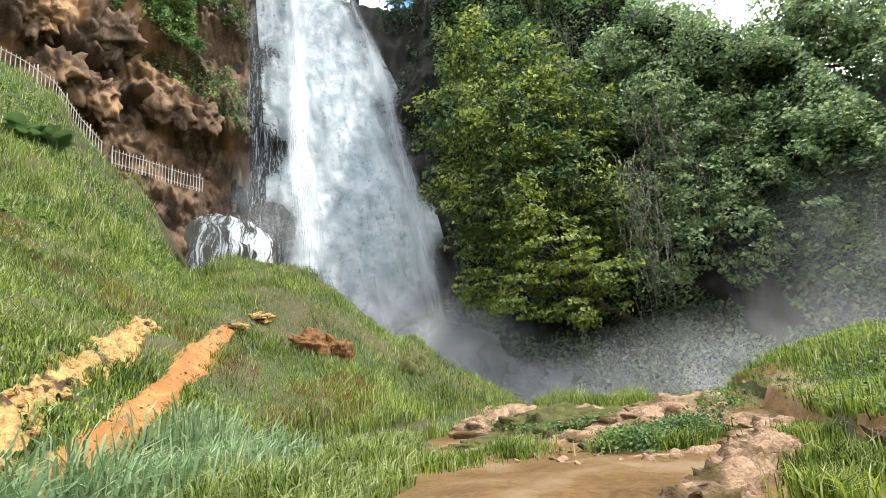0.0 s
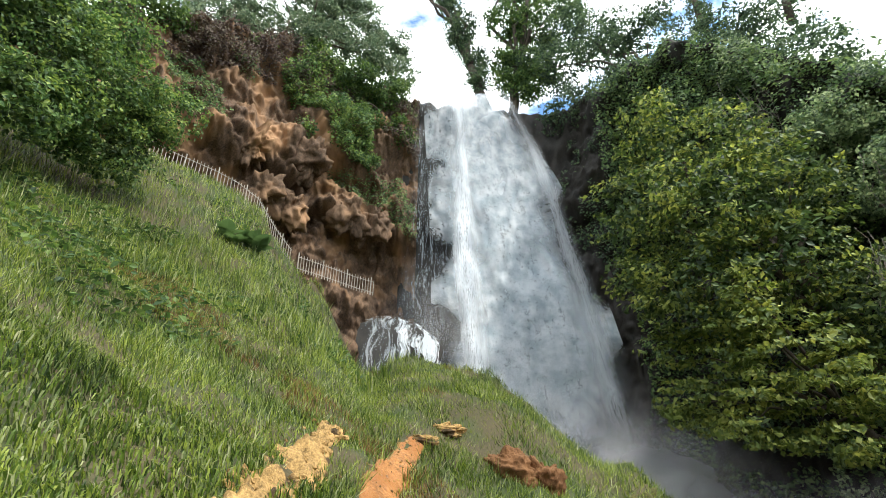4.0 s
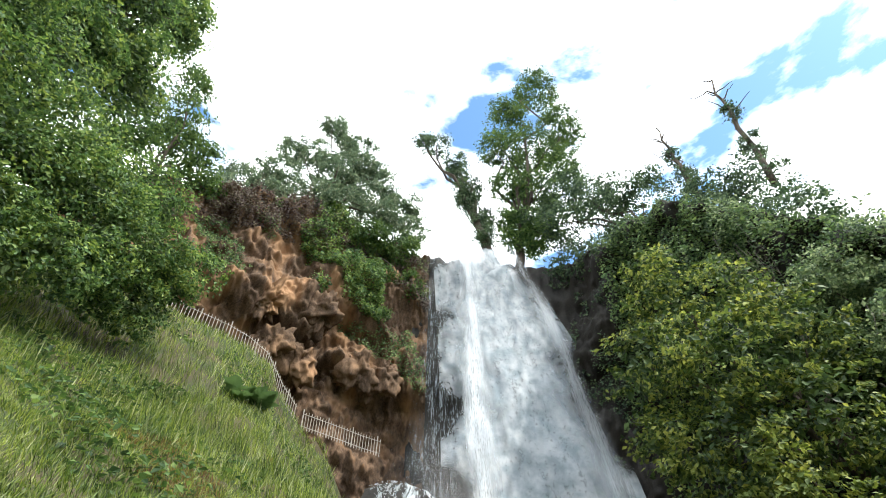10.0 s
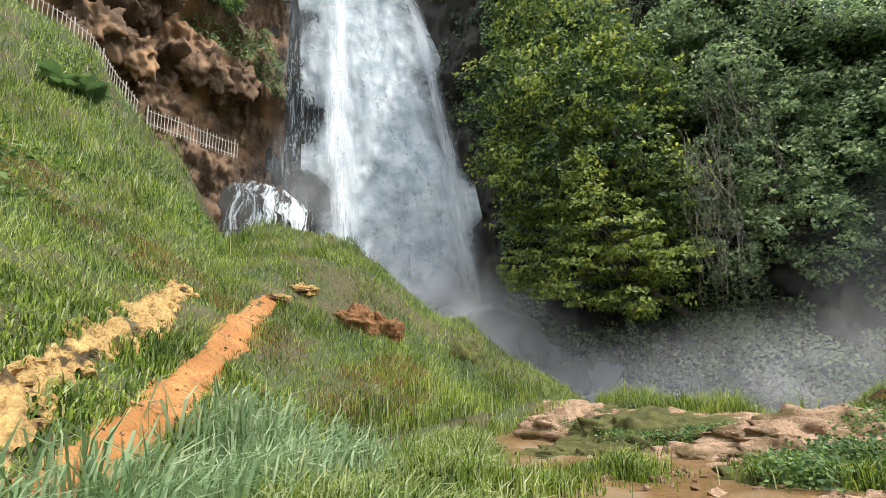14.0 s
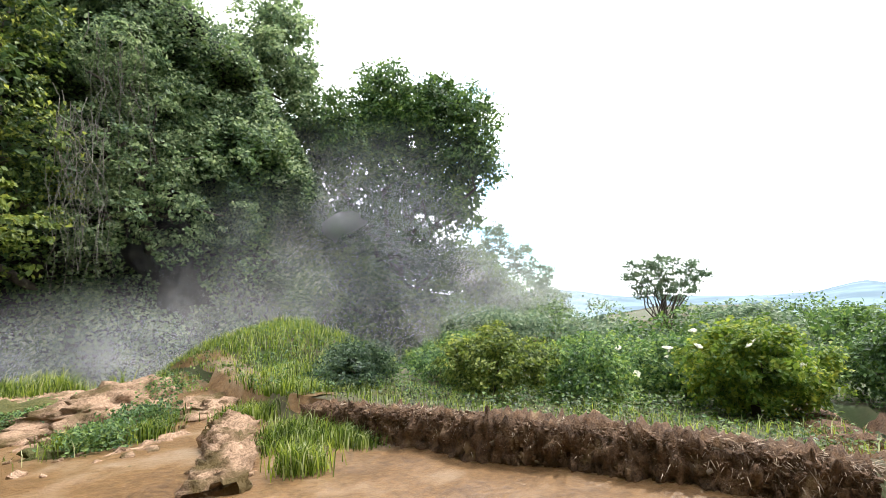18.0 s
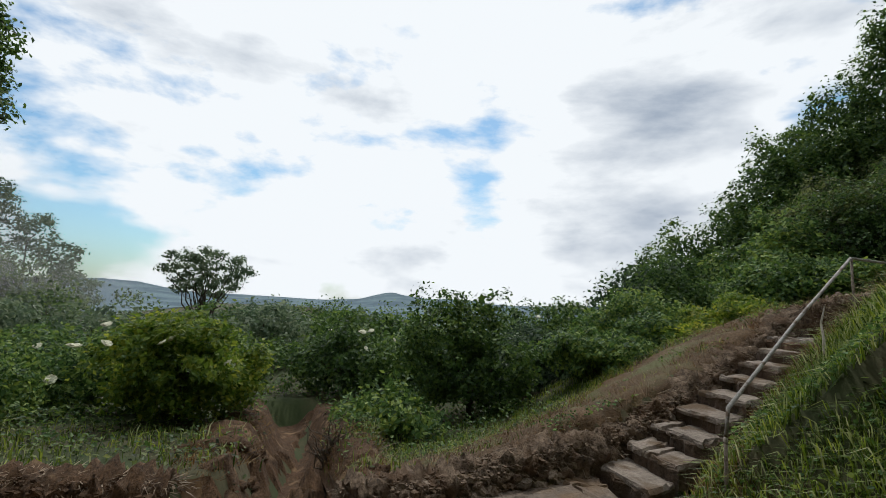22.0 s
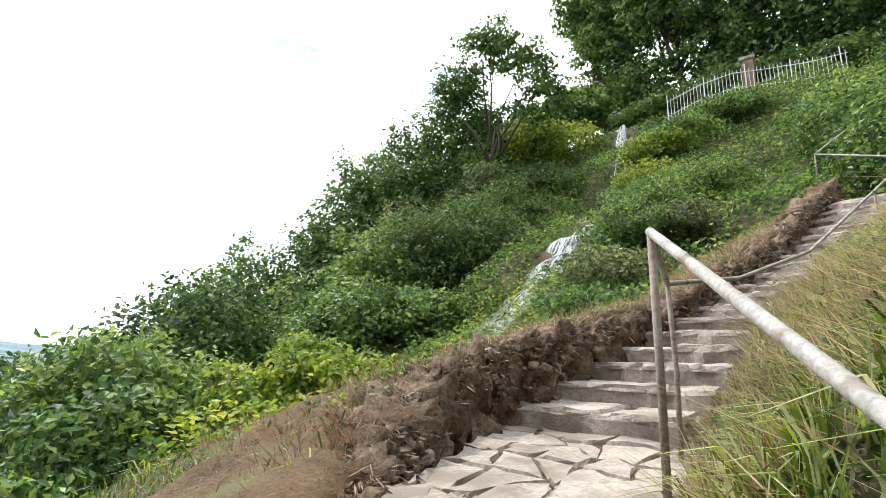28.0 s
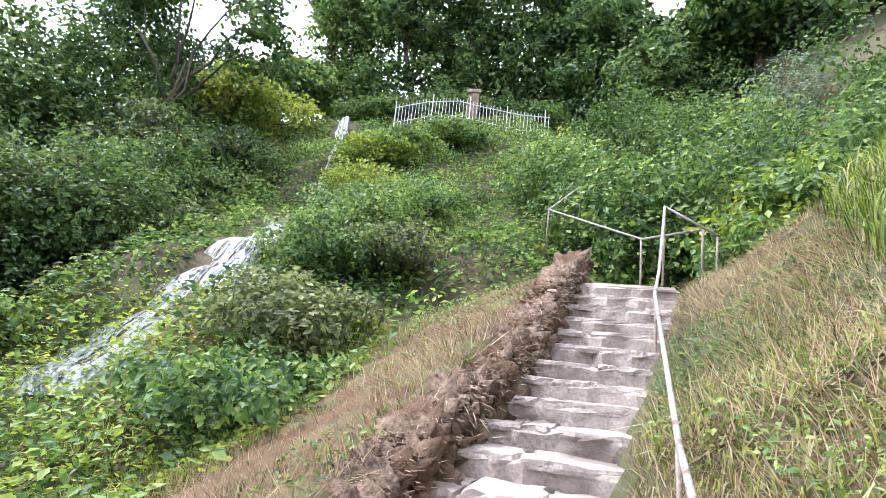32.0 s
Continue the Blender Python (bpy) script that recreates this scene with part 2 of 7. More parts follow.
def spray(name, amount, lo=0.32, hi=0.72):
    """Drifting spray: soft and thin, gone at the edges of each veil."""
    m, nt, N, L = material(name)
    out, df, tp, mix = N("ShaderNodeOutputMaterial"), N("ShaderNodeBsdfDiffuse"), N("ShaderNodeBsdfTransparent"), N("ShaderNodeMixShader")
    upw = N("ShaderNodeCombineXYZ")
    upw.inputs[0].default_value, upw.inputs[1].default_value, upw.inputs[2].default_value = 0.3, -0.45, 0.84
    L(upw.outputs[0], df.inputs["Normal"])
    geo, a, mr, at, mu = N("ShaderNodeNewGeometry"), N("ShaderNodeTexNoise"), N("ShaderNodeMapRange"), N("ShaderNodeAttribute"), N("ShaderNodeMath")
    a.inputs["Scale"].default_value, a.inputs["Detail"].default_value, a.inputs["Distortion"].default_value = 0.22, 5, 0.6
    L(geo.outputs["Position"], a.inputs[0])
    mr.inputs[1].default_value, mr.inputs[2].default_value, mr.inputs[4].default_value = lo, hi, amount
    L(a.outputs[0], mr.inputs[0])
    at.attribute_name = "thick"
    mu.operation = "MULTIPLY"
    L(mr.outputs[0], mu.inputs[0])
    L(at.outputs["Fac"], mu.inputs[1])
    # light passes through the droplets from both sides
    df.inputs[0].default_value = (0.93, 0.92, 0.93, 1)
    tl, dn, half = N("ShaderNodeBsdfTranslucent"), N("ShaderNodeCombineXYZ"), N("ShaderNodeMixShader")
    dn.inputs[0].default_value, dn.inputs[1].default_value, dn.inputs[2].default_value = -0.3, 0.45, -0.84
    L(dn.outputs[0], tl.inputs["Normal"])
    tl.inputs[0].default_value = (0.93, 0.92, 0.93, 1)
    L(df.outputs[0], half.inputs[1])
    L(tl.outputs[0], half.inputs[2])
    L(mu.outputs[0], mix.inputs[0])
    L(tp.outputs[0], mix.inputs[1])
    L(half.outputs[0], mix.inputs[2])
    L(mix.outputs[0], out.inputs[0])
    return m


def grassland():
    """Grass and soil here, woods and fields on the far plain and hills, with haze put into their bluish colour."""
    m = surface("grassy_soil", (0.035, 0.03, 0.014), (0.11, 0.09, 0.045), 0.8, 14, extra=(0.045, 0.06, 0.02), extra_scale=0.5, extra_at=(0.45, 0.6))
    nt = m.node_tree
    N, L = nt.nodes.new, nt.links.new
    bs = [n for n in nt.nodes if n.type == "BSDF_PRINCIPLED"][0]
    near = bs.inputs["Base Color"].links[0].from_socket
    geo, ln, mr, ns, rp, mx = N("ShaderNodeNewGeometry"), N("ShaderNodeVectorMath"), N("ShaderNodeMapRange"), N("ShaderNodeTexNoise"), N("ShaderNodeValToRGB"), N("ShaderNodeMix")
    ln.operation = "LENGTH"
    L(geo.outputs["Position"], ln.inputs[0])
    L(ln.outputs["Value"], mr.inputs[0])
    # haze painted in: ground colour goes bluish between 250 and 1300 m
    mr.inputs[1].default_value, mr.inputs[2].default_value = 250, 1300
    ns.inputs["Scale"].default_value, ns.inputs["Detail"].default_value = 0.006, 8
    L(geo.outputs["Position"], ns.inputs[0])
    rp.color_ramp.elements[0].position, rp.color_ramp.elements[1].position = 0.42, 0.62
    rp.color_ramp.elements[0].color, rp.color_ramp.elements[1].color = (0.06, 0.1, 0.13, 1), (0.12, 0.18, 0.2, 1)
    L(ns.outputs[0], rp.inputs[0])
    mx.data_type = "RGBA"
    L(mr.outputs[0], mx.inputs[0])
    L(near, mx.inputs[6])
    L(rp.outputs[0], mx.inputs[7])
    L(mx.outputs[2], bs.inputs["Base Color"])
    return m


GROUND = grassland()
MUD = surface("ochre_mud", (0.065, 0.033, 0.012), (0.24, 0.138, 0.06), 0.9, 13, rough=0.38, bump=0.5, extra=(0.23, 0.16, 0.1), extra_scale=0.9, extra_at=(0.52, 0.66))
ORANGE = surface("orange_trail", (0.1, 0.036, 0.009), (0.58, 0.27, 0.085), 2.4, 18, rough=0.5, bump=1.0, extra=(0.3, 0.12, 0.03), extra_scale=0.9, extra_at=(0.42, 0.6))
YELLOW = surface("yellow_tufa", (0.12, 0.07, 0.025), (0.6, 0.38, 0.14), 5.5, 30, bump=1.0, extra=(0.07, 0.045, 0.02), extra_scale=3.2, extra_at=(0.52, 0.6))
CLIFF = surface("brown_tufa", (0.03, 0.02, 0.014), (0.2, 0.125, 0.075), 0.7, 7, bump=1.0, extra=(0.34, 0.195, 0.1), extra_scale=0.33, extra_at=(0.5, 0.66), stretch=(1, 1, 0.6))
# wet rock, with shade from overhang and trees put into its near-black colour
WETROCK_SHADE = surface("wet_shade_dark_rock", (0.006, 0.006, 0.005), (0.032, 0.027, 0.021), 0.6, 7, rough=0.7, bump=0.8)
PINKROCK = surface("pinkish_tufa", (0.1, 0.055, 0.028), (0.47, 0.31, 0.2), 4.5, 26, bump=1.0, extra=(0.09, 0.06, 0.02), extra_scale=1.7, extra_at=(0.5, 0.62))
STONE = surface("weathered_stone", (0.2, 0.165, 0.135), (0.48, 0.42, 0.37), 3.0, 30, bump=0.5, extra=(0.2, 0.165, 0.135), extra_scale=1.8, spread=0.07)
# darker copy of STONE, with shade over the lower flight put into the colour
STEPSTONE = surface("worn_shade_step_stone", (0.13, 0.1, 0.078), (0.38, 0.315, 0.26), 3.2, 26, bump=0.7, extra=(0.13, 0.085, 0.05), extra_scale=2.4, extra_at=(0.5, 0.62), spread=0.1)
# lower risers: earth stains, plus the shade on their faces put into colour
RISER = surface("earth_shade_stone", (0.03, 0.02, 0.013), (0.17, 0.12, 0.085), 3.6, 26, bump=0.8, extra=(0.08, 0.05, 0.03), extra_scale=2.0, extra_at=(0.45, 0.6))
APRON = surface("wet_trodden_stone", (0.06, 0.042, 0.028), (0.25, 0.19, 0.145), 3.4, 24, rough=0.6, bump=0.8, extra=(0.17, 0.1, 0.045), extra_scale=1.5, extra_at=(0.45, 0.6), spread=0.05)
WALLSTONE = surface("rubble_stone", (0.09, 0.064, 0.044), (0.33, 0.255, 0.19), 3.6, 26, bump=0.9, extra=(0.17, 0.12, 0.075), extra_scale=1.5, spread=0.25)
PARAPET = surface("rubble_crust", (0.035, 0.023, 0.015), (0.29, 0.205, 0.14), 4.5, 26, bump=1.0, extra=(0.11, 0.066, 0.038), extra_scale=2.4, extra_at=(0.48, 0.6))
EARTH = surface("root_matted_earth", (0.022, 0.012, 0.006), (0.17, 0.095, 0.05), 5.5, 40, bump=1.0, extra=(0.28, 0.18, 0.1), extra_scale=4.0, extra_at=(0.58, 0.72))
MOSS = surface("moss", (0.03, 0.035, 0.01), (0.12, 0.11, 0.03), 2.0, 30, bump=0.8)
REDMOSS = surface("red_moss", (0.08, 0.035, 0.014), (0.24, 0.115, 0.045), 3.0, 30, bump=0.8)
DRYSOIL = surface("dry_soil", (0.045, 0.028, 0.014), (0.17, 0.105, 0.055), 2.4, 30, bump=0.9, extra=(0.12, 0.12, 0.05), extra_scale=1.3, extra_at=(0.5, 0.64))
BARK = surface("bark", (0.035, 0.027, 0.02), (0.13, 0.105, 0.08), 4, 30, bump=0.8, stretch=(1, 1, 0.3))
GREYPIPE = surface("worn_painted_pipe", (0.13, 0.115, 0.1), (0.44, 0.42, 0.39), 9, 70, rough=0.55, bump=0.15, extra=(0.14, 0.1, 0.07), extra_scale=7, extra_at=(0.56, 0.64))
RUSTPIPE = surface("rusty_post", (0.1, 0.065, 0.045), (0.34, 0.29, 0.24), 6, 50, rough=0.7, bump=0.2)
PICKET = surface("pale_timber", (0.28, 0.24, 0.2), (0.55, 0.5, 0.43), 4, 30, bump=0.3)
WHITEIRON = surface("white_painted_iron", (0.6, 0.6, 0.57), (0.8, 0.8, 0.78), 3, 30, rough=0.5, bump=0.1)
WHITEBOX = surface("white_enamel", (0.7, 0.7, 0.68), (0.82, 0.82, 0.8), 3, 40, rough=0.4, bump=0.05)
GREYROOT = surface("grey_root_bark", (0.1, 0.085, 0.07), (0.28, 0.25, 0.21), 4, 30)
DARKMETAL = surface("dark_metal", (0.03, 0.03, 0.03), (0.09, 0.09, 0.09), 4, 40, rough=0.5, bump=0.1)
LEAF_TREE = leafy("tree_leaves", (0.0265, 0.0597, 0.0106), (0.0729, 0.1459, 0.0239), (0.1724, 0.2652, 0.0398))
LEAF_YELLOW = leafy("sunny_leaves", (0.0675, 0.135, 0.0135), (0.1755, 0.27, 0.0297), (0.3645, 0.405, 0.0473), 0.45)
LEAF_BUSH = leafy("bush_leaves", (0.034, 0.0765, 0.0153), (0.1105, 0.2125, 0.0374), (0.289, 0.391, 0.0595))
LEAF_IVY = leafy("ivy_leaves", (0.03, 0.062, 0.016), (0.095, 0.17, 0.036), (0.22, 0.32, 0.065), 0.35)
LEAF_DARK = leafy("dark_leaves", (0.022, 0.046, 0.015), (0.068, 0.12, 0.036), (0.15, 0.22, 0.06), 0.35)
LEAF_PALE = leafy("pale_leaves", (0.065, 0.1105, 0.039), (0.13, 0.195, 0.065), (0.247, 0.312, 0.117), 0.4)
GRASS = leafy("grass_blades", (0.022, 0.046, 0.007), (0.11, 0.185, 0.022), (0.36, 0.44, 0.075), 0.4, 0.42, 1.15)
# darkened leaf colour that stands for the shade inside crowns
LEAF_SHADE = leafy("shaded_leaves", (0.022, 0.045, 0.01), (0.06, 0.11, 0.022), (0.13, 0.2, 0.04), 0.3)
LEAF_LIME = leafy("lime_leaves", (0.05, 0.085, 0.012), (0.15, 0.215, 0.03), (0.34, 0.39, 0.06), 0.42)
LEAF_MAPLE = leafy("maple_leaves", (0.02, 0.045, 0.008), (0.1, 0.16, 0.024), (0.34, 0.4, 0.06), 0.42)
LEAF_CREEPER = leafy("creeper_leaves", (0.055, 0.095, 0.03), (0.16, 0.24, 0.065), (0.36, 0.45, 0.14), 0.48)
LEAF_BRAMBLE = leafy("bramble_leaves", (0.033, 0.042, 0.014), (0.095, 0.135, 0.03), (0.25, 0.3, 0.07), 0.35)
LEAF_BROWN = leafy("brown_scrub", (0.05, 0.035, 0.02), (0.11, 0.08, 0.035), (0.16, 0.15, 0.05), 0.2)
REED = leafy("reed_blades", (0.1, 0.17, 0.07), (0.18, 0.28, 0.12), (0.34, 0.42, 0.24), 0.35, 0.5, 1.0)
GRASS_PALE = leafy("pale_grass_blades", (0.16, 0.22, 0.07), (0.3, 0.36, 0.13), (0.5, 0.53, 0.26), 0.4, 0.5, 1.1)
STRAW = leafy("dry_grass", (0.075, 0.052, 0.03), (0.23, 0.175, 0.105), (0.48, 0.4, 0.27), 0.25, 0.6, 1.0)
RUSTGRASS = leafy("rusty_grass_blades", (0.07, 0.036, 0.01), (0.19, 0.115, 0.035), (0.34, 0.24, 0.085), 0.3, 0.55, 1.0)
PALESTRAW = leafy("bleached_straw", (0.17, 0.14, 0.07), (0.36, 0.32, 0.16), (0.62, 0.56, 0.34), 0.3, 0.55, 1.0)
FALL = water_sheet("falling_water", 0.68, 0.96, 1.5, 0.42, (0.92, 0.95, 0.97), 1.0, (0.34, 0.43, 0.48))
JET = water_sheet("white_water_jet", 0.74, 1.04, 2.2, 0.4, (0.95, 0.97, 1.0), 1.0, (0.75, 0.82, 0.86))
FALLTHIN = water_sheet("thin_falling_water", 0.92, 1.2, 2.6, 0.4, (0.75, 0.82, 0.86), 0.75, (0.4, 0.46, 0.5))
SIDEFALL = water_sheet("side_fall_water", 0.9, 1.2, 3.4, 0.1, (0.92, 0.95, 0.98), 1.0, (0.6, 0.68, 0.72))
STREAM = water_sheet("cascade_water", 0.84, 1.12, 3.2, 0.35, deep=(0.34, 0.4, 0.43))
MIST = spray("spray_mist", 0.7, 0.2, 0.75)
SPRAY = spray("dense_spray", 1.0, 0.15, 0.65)


# ---- mesh helpers ----
def fast_mesh(name, verts, faces, mat, smooth=False, attr=None, uvs=None):
    """verts (n,3), faces (m,k) arrays."""
    me = bpy.data.meshes.new(name)
    verts, faces = np.asarray(verts, np.float32), np.asarray(faces, np.int32)
    m, k = faces.shape
    me.vertices.add(len(verts))
    me.vertices.foreach_set("co", verts.ravel())
    me.loops.add(m * k)
    me.loops.foreach_set("vertex_index", faces.ravel())
    me.polygons.add(m)
    me.polygons.foreach_set("loop_start", np.arange(0, m * k, k, dtype=np.int32))
    me.polygons.foreach_set("use_smooth", np.full(m, smooth))
    me.update(calc_edges=True)
    if attr is not None:
        a = me.attributes.new("thick", "FLOAT", "POINT")
        a.data.foreach_set("value", np.asarray(attr, np.float32))
    if uvs is not None:
        u = me.uv_layers.new(name="UVMap")
        u.data.foreach_set("uv", np.asarray(uvs, np.float32)[faces.ravel()].ravel())
    me.materials.append(mat)
    return me


def thing(name, label, category, group="", kind="", at=(0, 0, 0)):
    e = new(name)
    e.location = at
    e.empty_display_size = 0.2
    return tagged(e, label, category, group, kind)


def put(name, me, parent=None, label="", m=None):
    ob = new(name, me)
    if m is not None:
        ob.matrix_world = m
    if parent is not None:
        ob.parent = parent
        ob.matrix_parent_inverse = Matrix.Translation(parent.location).inverted() if parent.parent is None else Matrix()
    if label:
        ob["label"] = label
    return ob


def part(name, bm, mat, parent, label="", smooth=False):
    me = bpy.data.meshes.new(name)
    if smooth:
        for f in bm.faces:
            f.smooth = True
    bm.to_mesh(me)
    bm.free()
    me.materials.append(mat)
    return put(name, me, parent, label)


def tube(points, radii, sides=7):
    """Closed tube along points."""
    bm = bmesh.new()
    pts = [Vector(p) for p in points]
    rings = []
    for i, p in enumerate(pts):
        d = (pts[min(i + 1, len(pts) - 1)] - pts[max(i - 1, 0)]).normalized()
        a = d.cross(Vector((0.31, 0.17, 0.93)) if abs(d.z) < 0.9 else Vector((1, 0.2, 0))).normalized()
        b = d.cross(a)
        r = radii[i] if hasattr(radii, "__len__") else radii
        rings.append([bm.verts.new(p + (a * math.cos(2 * math.pi * k / sides) + b * math.sin(2 * math.pi * k / sides)) * r) for k in range(sides)])
    for r0, r1 in zip(rings, rings[1:]):
        for k in range(sides):
            bm.faces.new((r0[k], r0[(k + 1) % sides], r1[(k + 1) % sides], r1[k]))
    bm.faces.new(rings[0][::-1])
    bm.faces.new(rings[-1])
    bmesh.ops.recalc_face_normals(bm, faces=bm.faces)
    return bm


def fbm(p, octaves=4):
    """Cheap vectorised noise in about -1..1 for (n,3) points."""
    p = np.asarray(p, float)
    out, amp = np.zeros(len(p)), 1.0
    q = p.copy()
    for o in range(octaves):
        i = np.floor(q).astype(np.int64)
        f = q - i
        f = f * f * (3 - 2 * f)
        v = 0
        for dx in (0, 1):
            for dy in (0, 1):
                for dz in (0, 1):
                    h = ((i[:, 0] + dx) * 374761393 + (i[:, 1] + dy) * 668265263 + (i[:, 2] + dz) * 2147483647 + o * 1013904223) & 0xFFFFFFFF
                    h = ((h ^ (h >> 13)) * 1274126177) & 0xFFFFFFFF
                    h = (h ^ (h >> 16)) & 0xFFFF
                    w = (f[:, 0] if dx else 1 - f[:, 0]) * (f[:, 1] if dy else 1 - f[:, 1]) * (f[:, 2] if dz else 1 - f[:, 2])
                    v = v + w * (h / 32767.5 - 1)
        out += amp * v
        amp *= 0.5
        q = q * 2.03 + 17.3
    return out


# ---- lie of the land ----
EYE0 = np.array([0.3, 0.0, 1.6])
# foot of the hillside and the height there; the hill rises to its right
TOE = np.array([(1.7, 17.4, -0.4), (-0.8, 13, 0.1), (-2.5, 8, 0.0), (-2.7, 0, 0.0), (-1.3, -3.7, 0.0), (3.0, -5.6, 0.0), (6.15, -5.65, 0.05), (6.86, -7.0, 0.7), (7.58, -8.45, 1.4), (7.86, -10.7, 1.55), (7.78, -12.0, 2.1), (7.42, -14.0, 2.8), (5.75, -17.5, 4.5), (3.0, -19.5, 5.0)])
# outer line of the terrace: low wall, stair parapet
RIM = np.array([(5.5, 5.2, 0.0), (5.4, 3.2, 0.0), (5.7, 0.6, 0.0), (6.0, -1.7, 0.0), (6.6, -3.1, 0.0), (7.2, -4.9, 0.12), (7.98, -6.7, 0.55), (8.9, -8.7, 1.25), (9.62, -10.1, 1.7), (9.45, -11.9, 2.1), (8.7, -14.4, 2.65), (7.3, -17.6, 4.3)])
# crest over the plunge pool and the gorge; land falls away on its left
CREST = np.array([(-30, 31, 19), (-21.5, 25.8, 14.4), (-18, 23, 10.2), (-13.4, 18.9, 5.6), (-11.8, 17.7, 5.6), (-9.9, 17.7, 5.9), (-8.3, 17.9, 6.0), (-6.5, 17.6, 5.4), (-4.7, 17.2, 3.9), (-3.2, 16.9, 2.4), (-2.1, 16.6, 2.3), (-0.8, 17.2, 1.1), (1.7, 17.4, -0.4), (3.2, 15.6, 0.3), (5.0, 12.5, 0.7), (6.2, 10.4, 1.15), (8.2, 9.8, 1.75), (11, 9.2, 1.1), (15, 10, -0.4), (25, 14, -4), (60, 20, -14)])
DITCH = np.array([(5.9, -2.5, 0), (6.8, -2.5, 0), (8.8, -2.1, 0), (11.0, -1.9, 0), (13.0, -1.5, 0)])


def along(p, line):
    """Nearest point of a line to points p: distance, side (positive: left of it), height there, run along it."""
    best, side, high, run = np.full(len(p), 1e9), np.zeros(len(p)), np.zeros(len(p)), np.zeros(len(p))
    s0 = 0.0
    for a, b in zip(line[:-1], line[1:]):
        d = b[:2] - a[:2]
        n = np.hypot(*d)
        u = np.clip(((p - a[:2]) @ d) / (n * n), 0, 1)
        off = p - (a[:2] + u[:, None] * d)
        r = np.hypot(off[:, 0], off[:, 1])
        c = (d[0] * (p[:, 1] - a[1]) - d[1] * (p[:, 0] - a[0])) / n
        take = r < best - 1e-9
        best = np.where(take, r, best)
        side = np.where(take, c, side)
        high = np.where(take, a[2] + u * (b[2] - a[2]), high)
        run = np.where(take, s0 + u * n, run)
        s0 += n
    return best, side, high, run


def smooth01(x):
    x = np.clip(x, 0, 1)
    return x * x * (3 - 2 * x)


def smax(a, b, k=0.4):
    h = np.clip(0.5 + 0.5 * (a - b) / k, 0, 1)
    return b + (a - b) * h + k * h * (1 - h)


def land(x, y):
    """Height of the ground."""
    shape = np.shape(x)
    p = np.stack([np.ravel(x), np.ravel(y)], 1).astype(float)
    d1, s1, z1, _ = along(p, TOE)
    d2, s2, z2, _ = along(p, RIM)
    d3, s3, z3, _ = along(p, CREST)
    X, Y = p.T
    rough = fbm(np.stack([X * 0.35, Y * 0.35, X * 0], 1), 4)
    # terrace and stair bed
    z = np.where(Y < -5.4, z1 - 0.4, -0.03 + 0.02 * rough)
    z = np.where((Y > 2.5), -0.03 - 0.4 * smooth01((Y - 4) / 7), z)
    # valley beyond the rim
    out = (s2 > 0) & (Y < 12)
    valley = -0.3 - 0.07 * np.minimum(d2, 9) - 0.33 * np.clip(d2 - 9, 0, 60) + 0.12 * rough
    bank = z2 + np.where(Y > -1.9, 0.3, 0.06 + 0.12 * smooth01((-3.6 - Y) / 1.5)) - np.where(Y > -3.2, 0.12, 0.38) * np.clip(d2 - 0.3, 0, 99)
    far = smooth01((d2 - 60) / 500)
    valley = valley * (1 - far) - 42 * far
    z = np.where(out, smax(bank, valley), z)
    # southern hill
    south = 0.9 + 0.62 * (-14.6 - Y) + 0.011 * np.clip(-22.6 - Y, 0, 14) ** 2 - 0.42 * np.clip(X - 15, 0, 1e9) + 0.5 * rough
    south = np.minimum(south, 15 + 0.15 * (-36 - Y))
    z = smax(z, np.where((s2 > 0) | (Y < -17.6), south, -99), 0.6)
    # hillside
    hill = (s1 < 0) | (X < -3.5)
    west = 0.24 * smooth01((5 - Y) / 8) * smooth01((1 - X) / 4)
    rise = (0.66 + west) * d1 + 0.22 * rough * smooth01(d1 / 3) + z1 - 0.02
    steep = smooth01((-Y - 4) / 3) * smooth01((Y + 12.5) / 3)
    rise = rise + 0.3 * np.minimum(d1, 3.0) * steep
    rise = rise + 3.2 * np.exp(-(((X + 26) / 8) ** 2 + ((Y - 17) / 8) ** 2))
    rise = np.minimum(rise, 23 + 0.1 * d1)
    z = np.where(hill & (Y < 40), smax(rise, z, 0.15), z)
    z = np.where((s3 <= 0) & (Y > 8.5) & (X < 1.7), np.maximum(np.minimum(z, z3 + (0.12 + 0.9 * smooth01((-12.5 - X) / 3.5)) * d3 + 3.0 * smooth01((d3 - 3.5) / 2)), z3 - 0.85 * d3), z)
    far_hill = np.hypot(X - EYE0[0], Y) - 31
    z = np.where((X < -12) & (Y > 6), z - 0.5 * np.clip(far_hill, 0, 8), z)
    hd, ha = np.hypot(X - EYE0[0], Y), np.degrees(np.arctan2(X - EYE0[0], Y))
    z = z - np.where((X < 0) & (Y > 5), 0.055 * hd * np.exp(-(((ha + 34.3) / 2.7) ** 2)) * smooth01((hd - 11) / 5), 0)
    for bx, by, bh, br in ((-4.6, 14.6, 0.8, 1.7), (-2.1, 15.6, 0.45, 0.9), (-6.6, 16.0, 0.35, 1.5), (-1.6, 13.2, -0.35, 1.1)):
        z = z + bh * np.exp(-(((X - bx) / br) ** 2 + ((Y - by) / br) ** 2))
    dd, _, _, _ = along(p, DITCH)
    z = z - 0.65 * np.exp(-((dd / 0.42) ** 4)) * (X > 5.9)
    # grassy mound
    z = z + 1.55 * np.exp(-(((X - 8.2) / 3.0) ** 2 + ((Y - 9.6) / 2.1) ** 2)) * (s3 < 0.6)
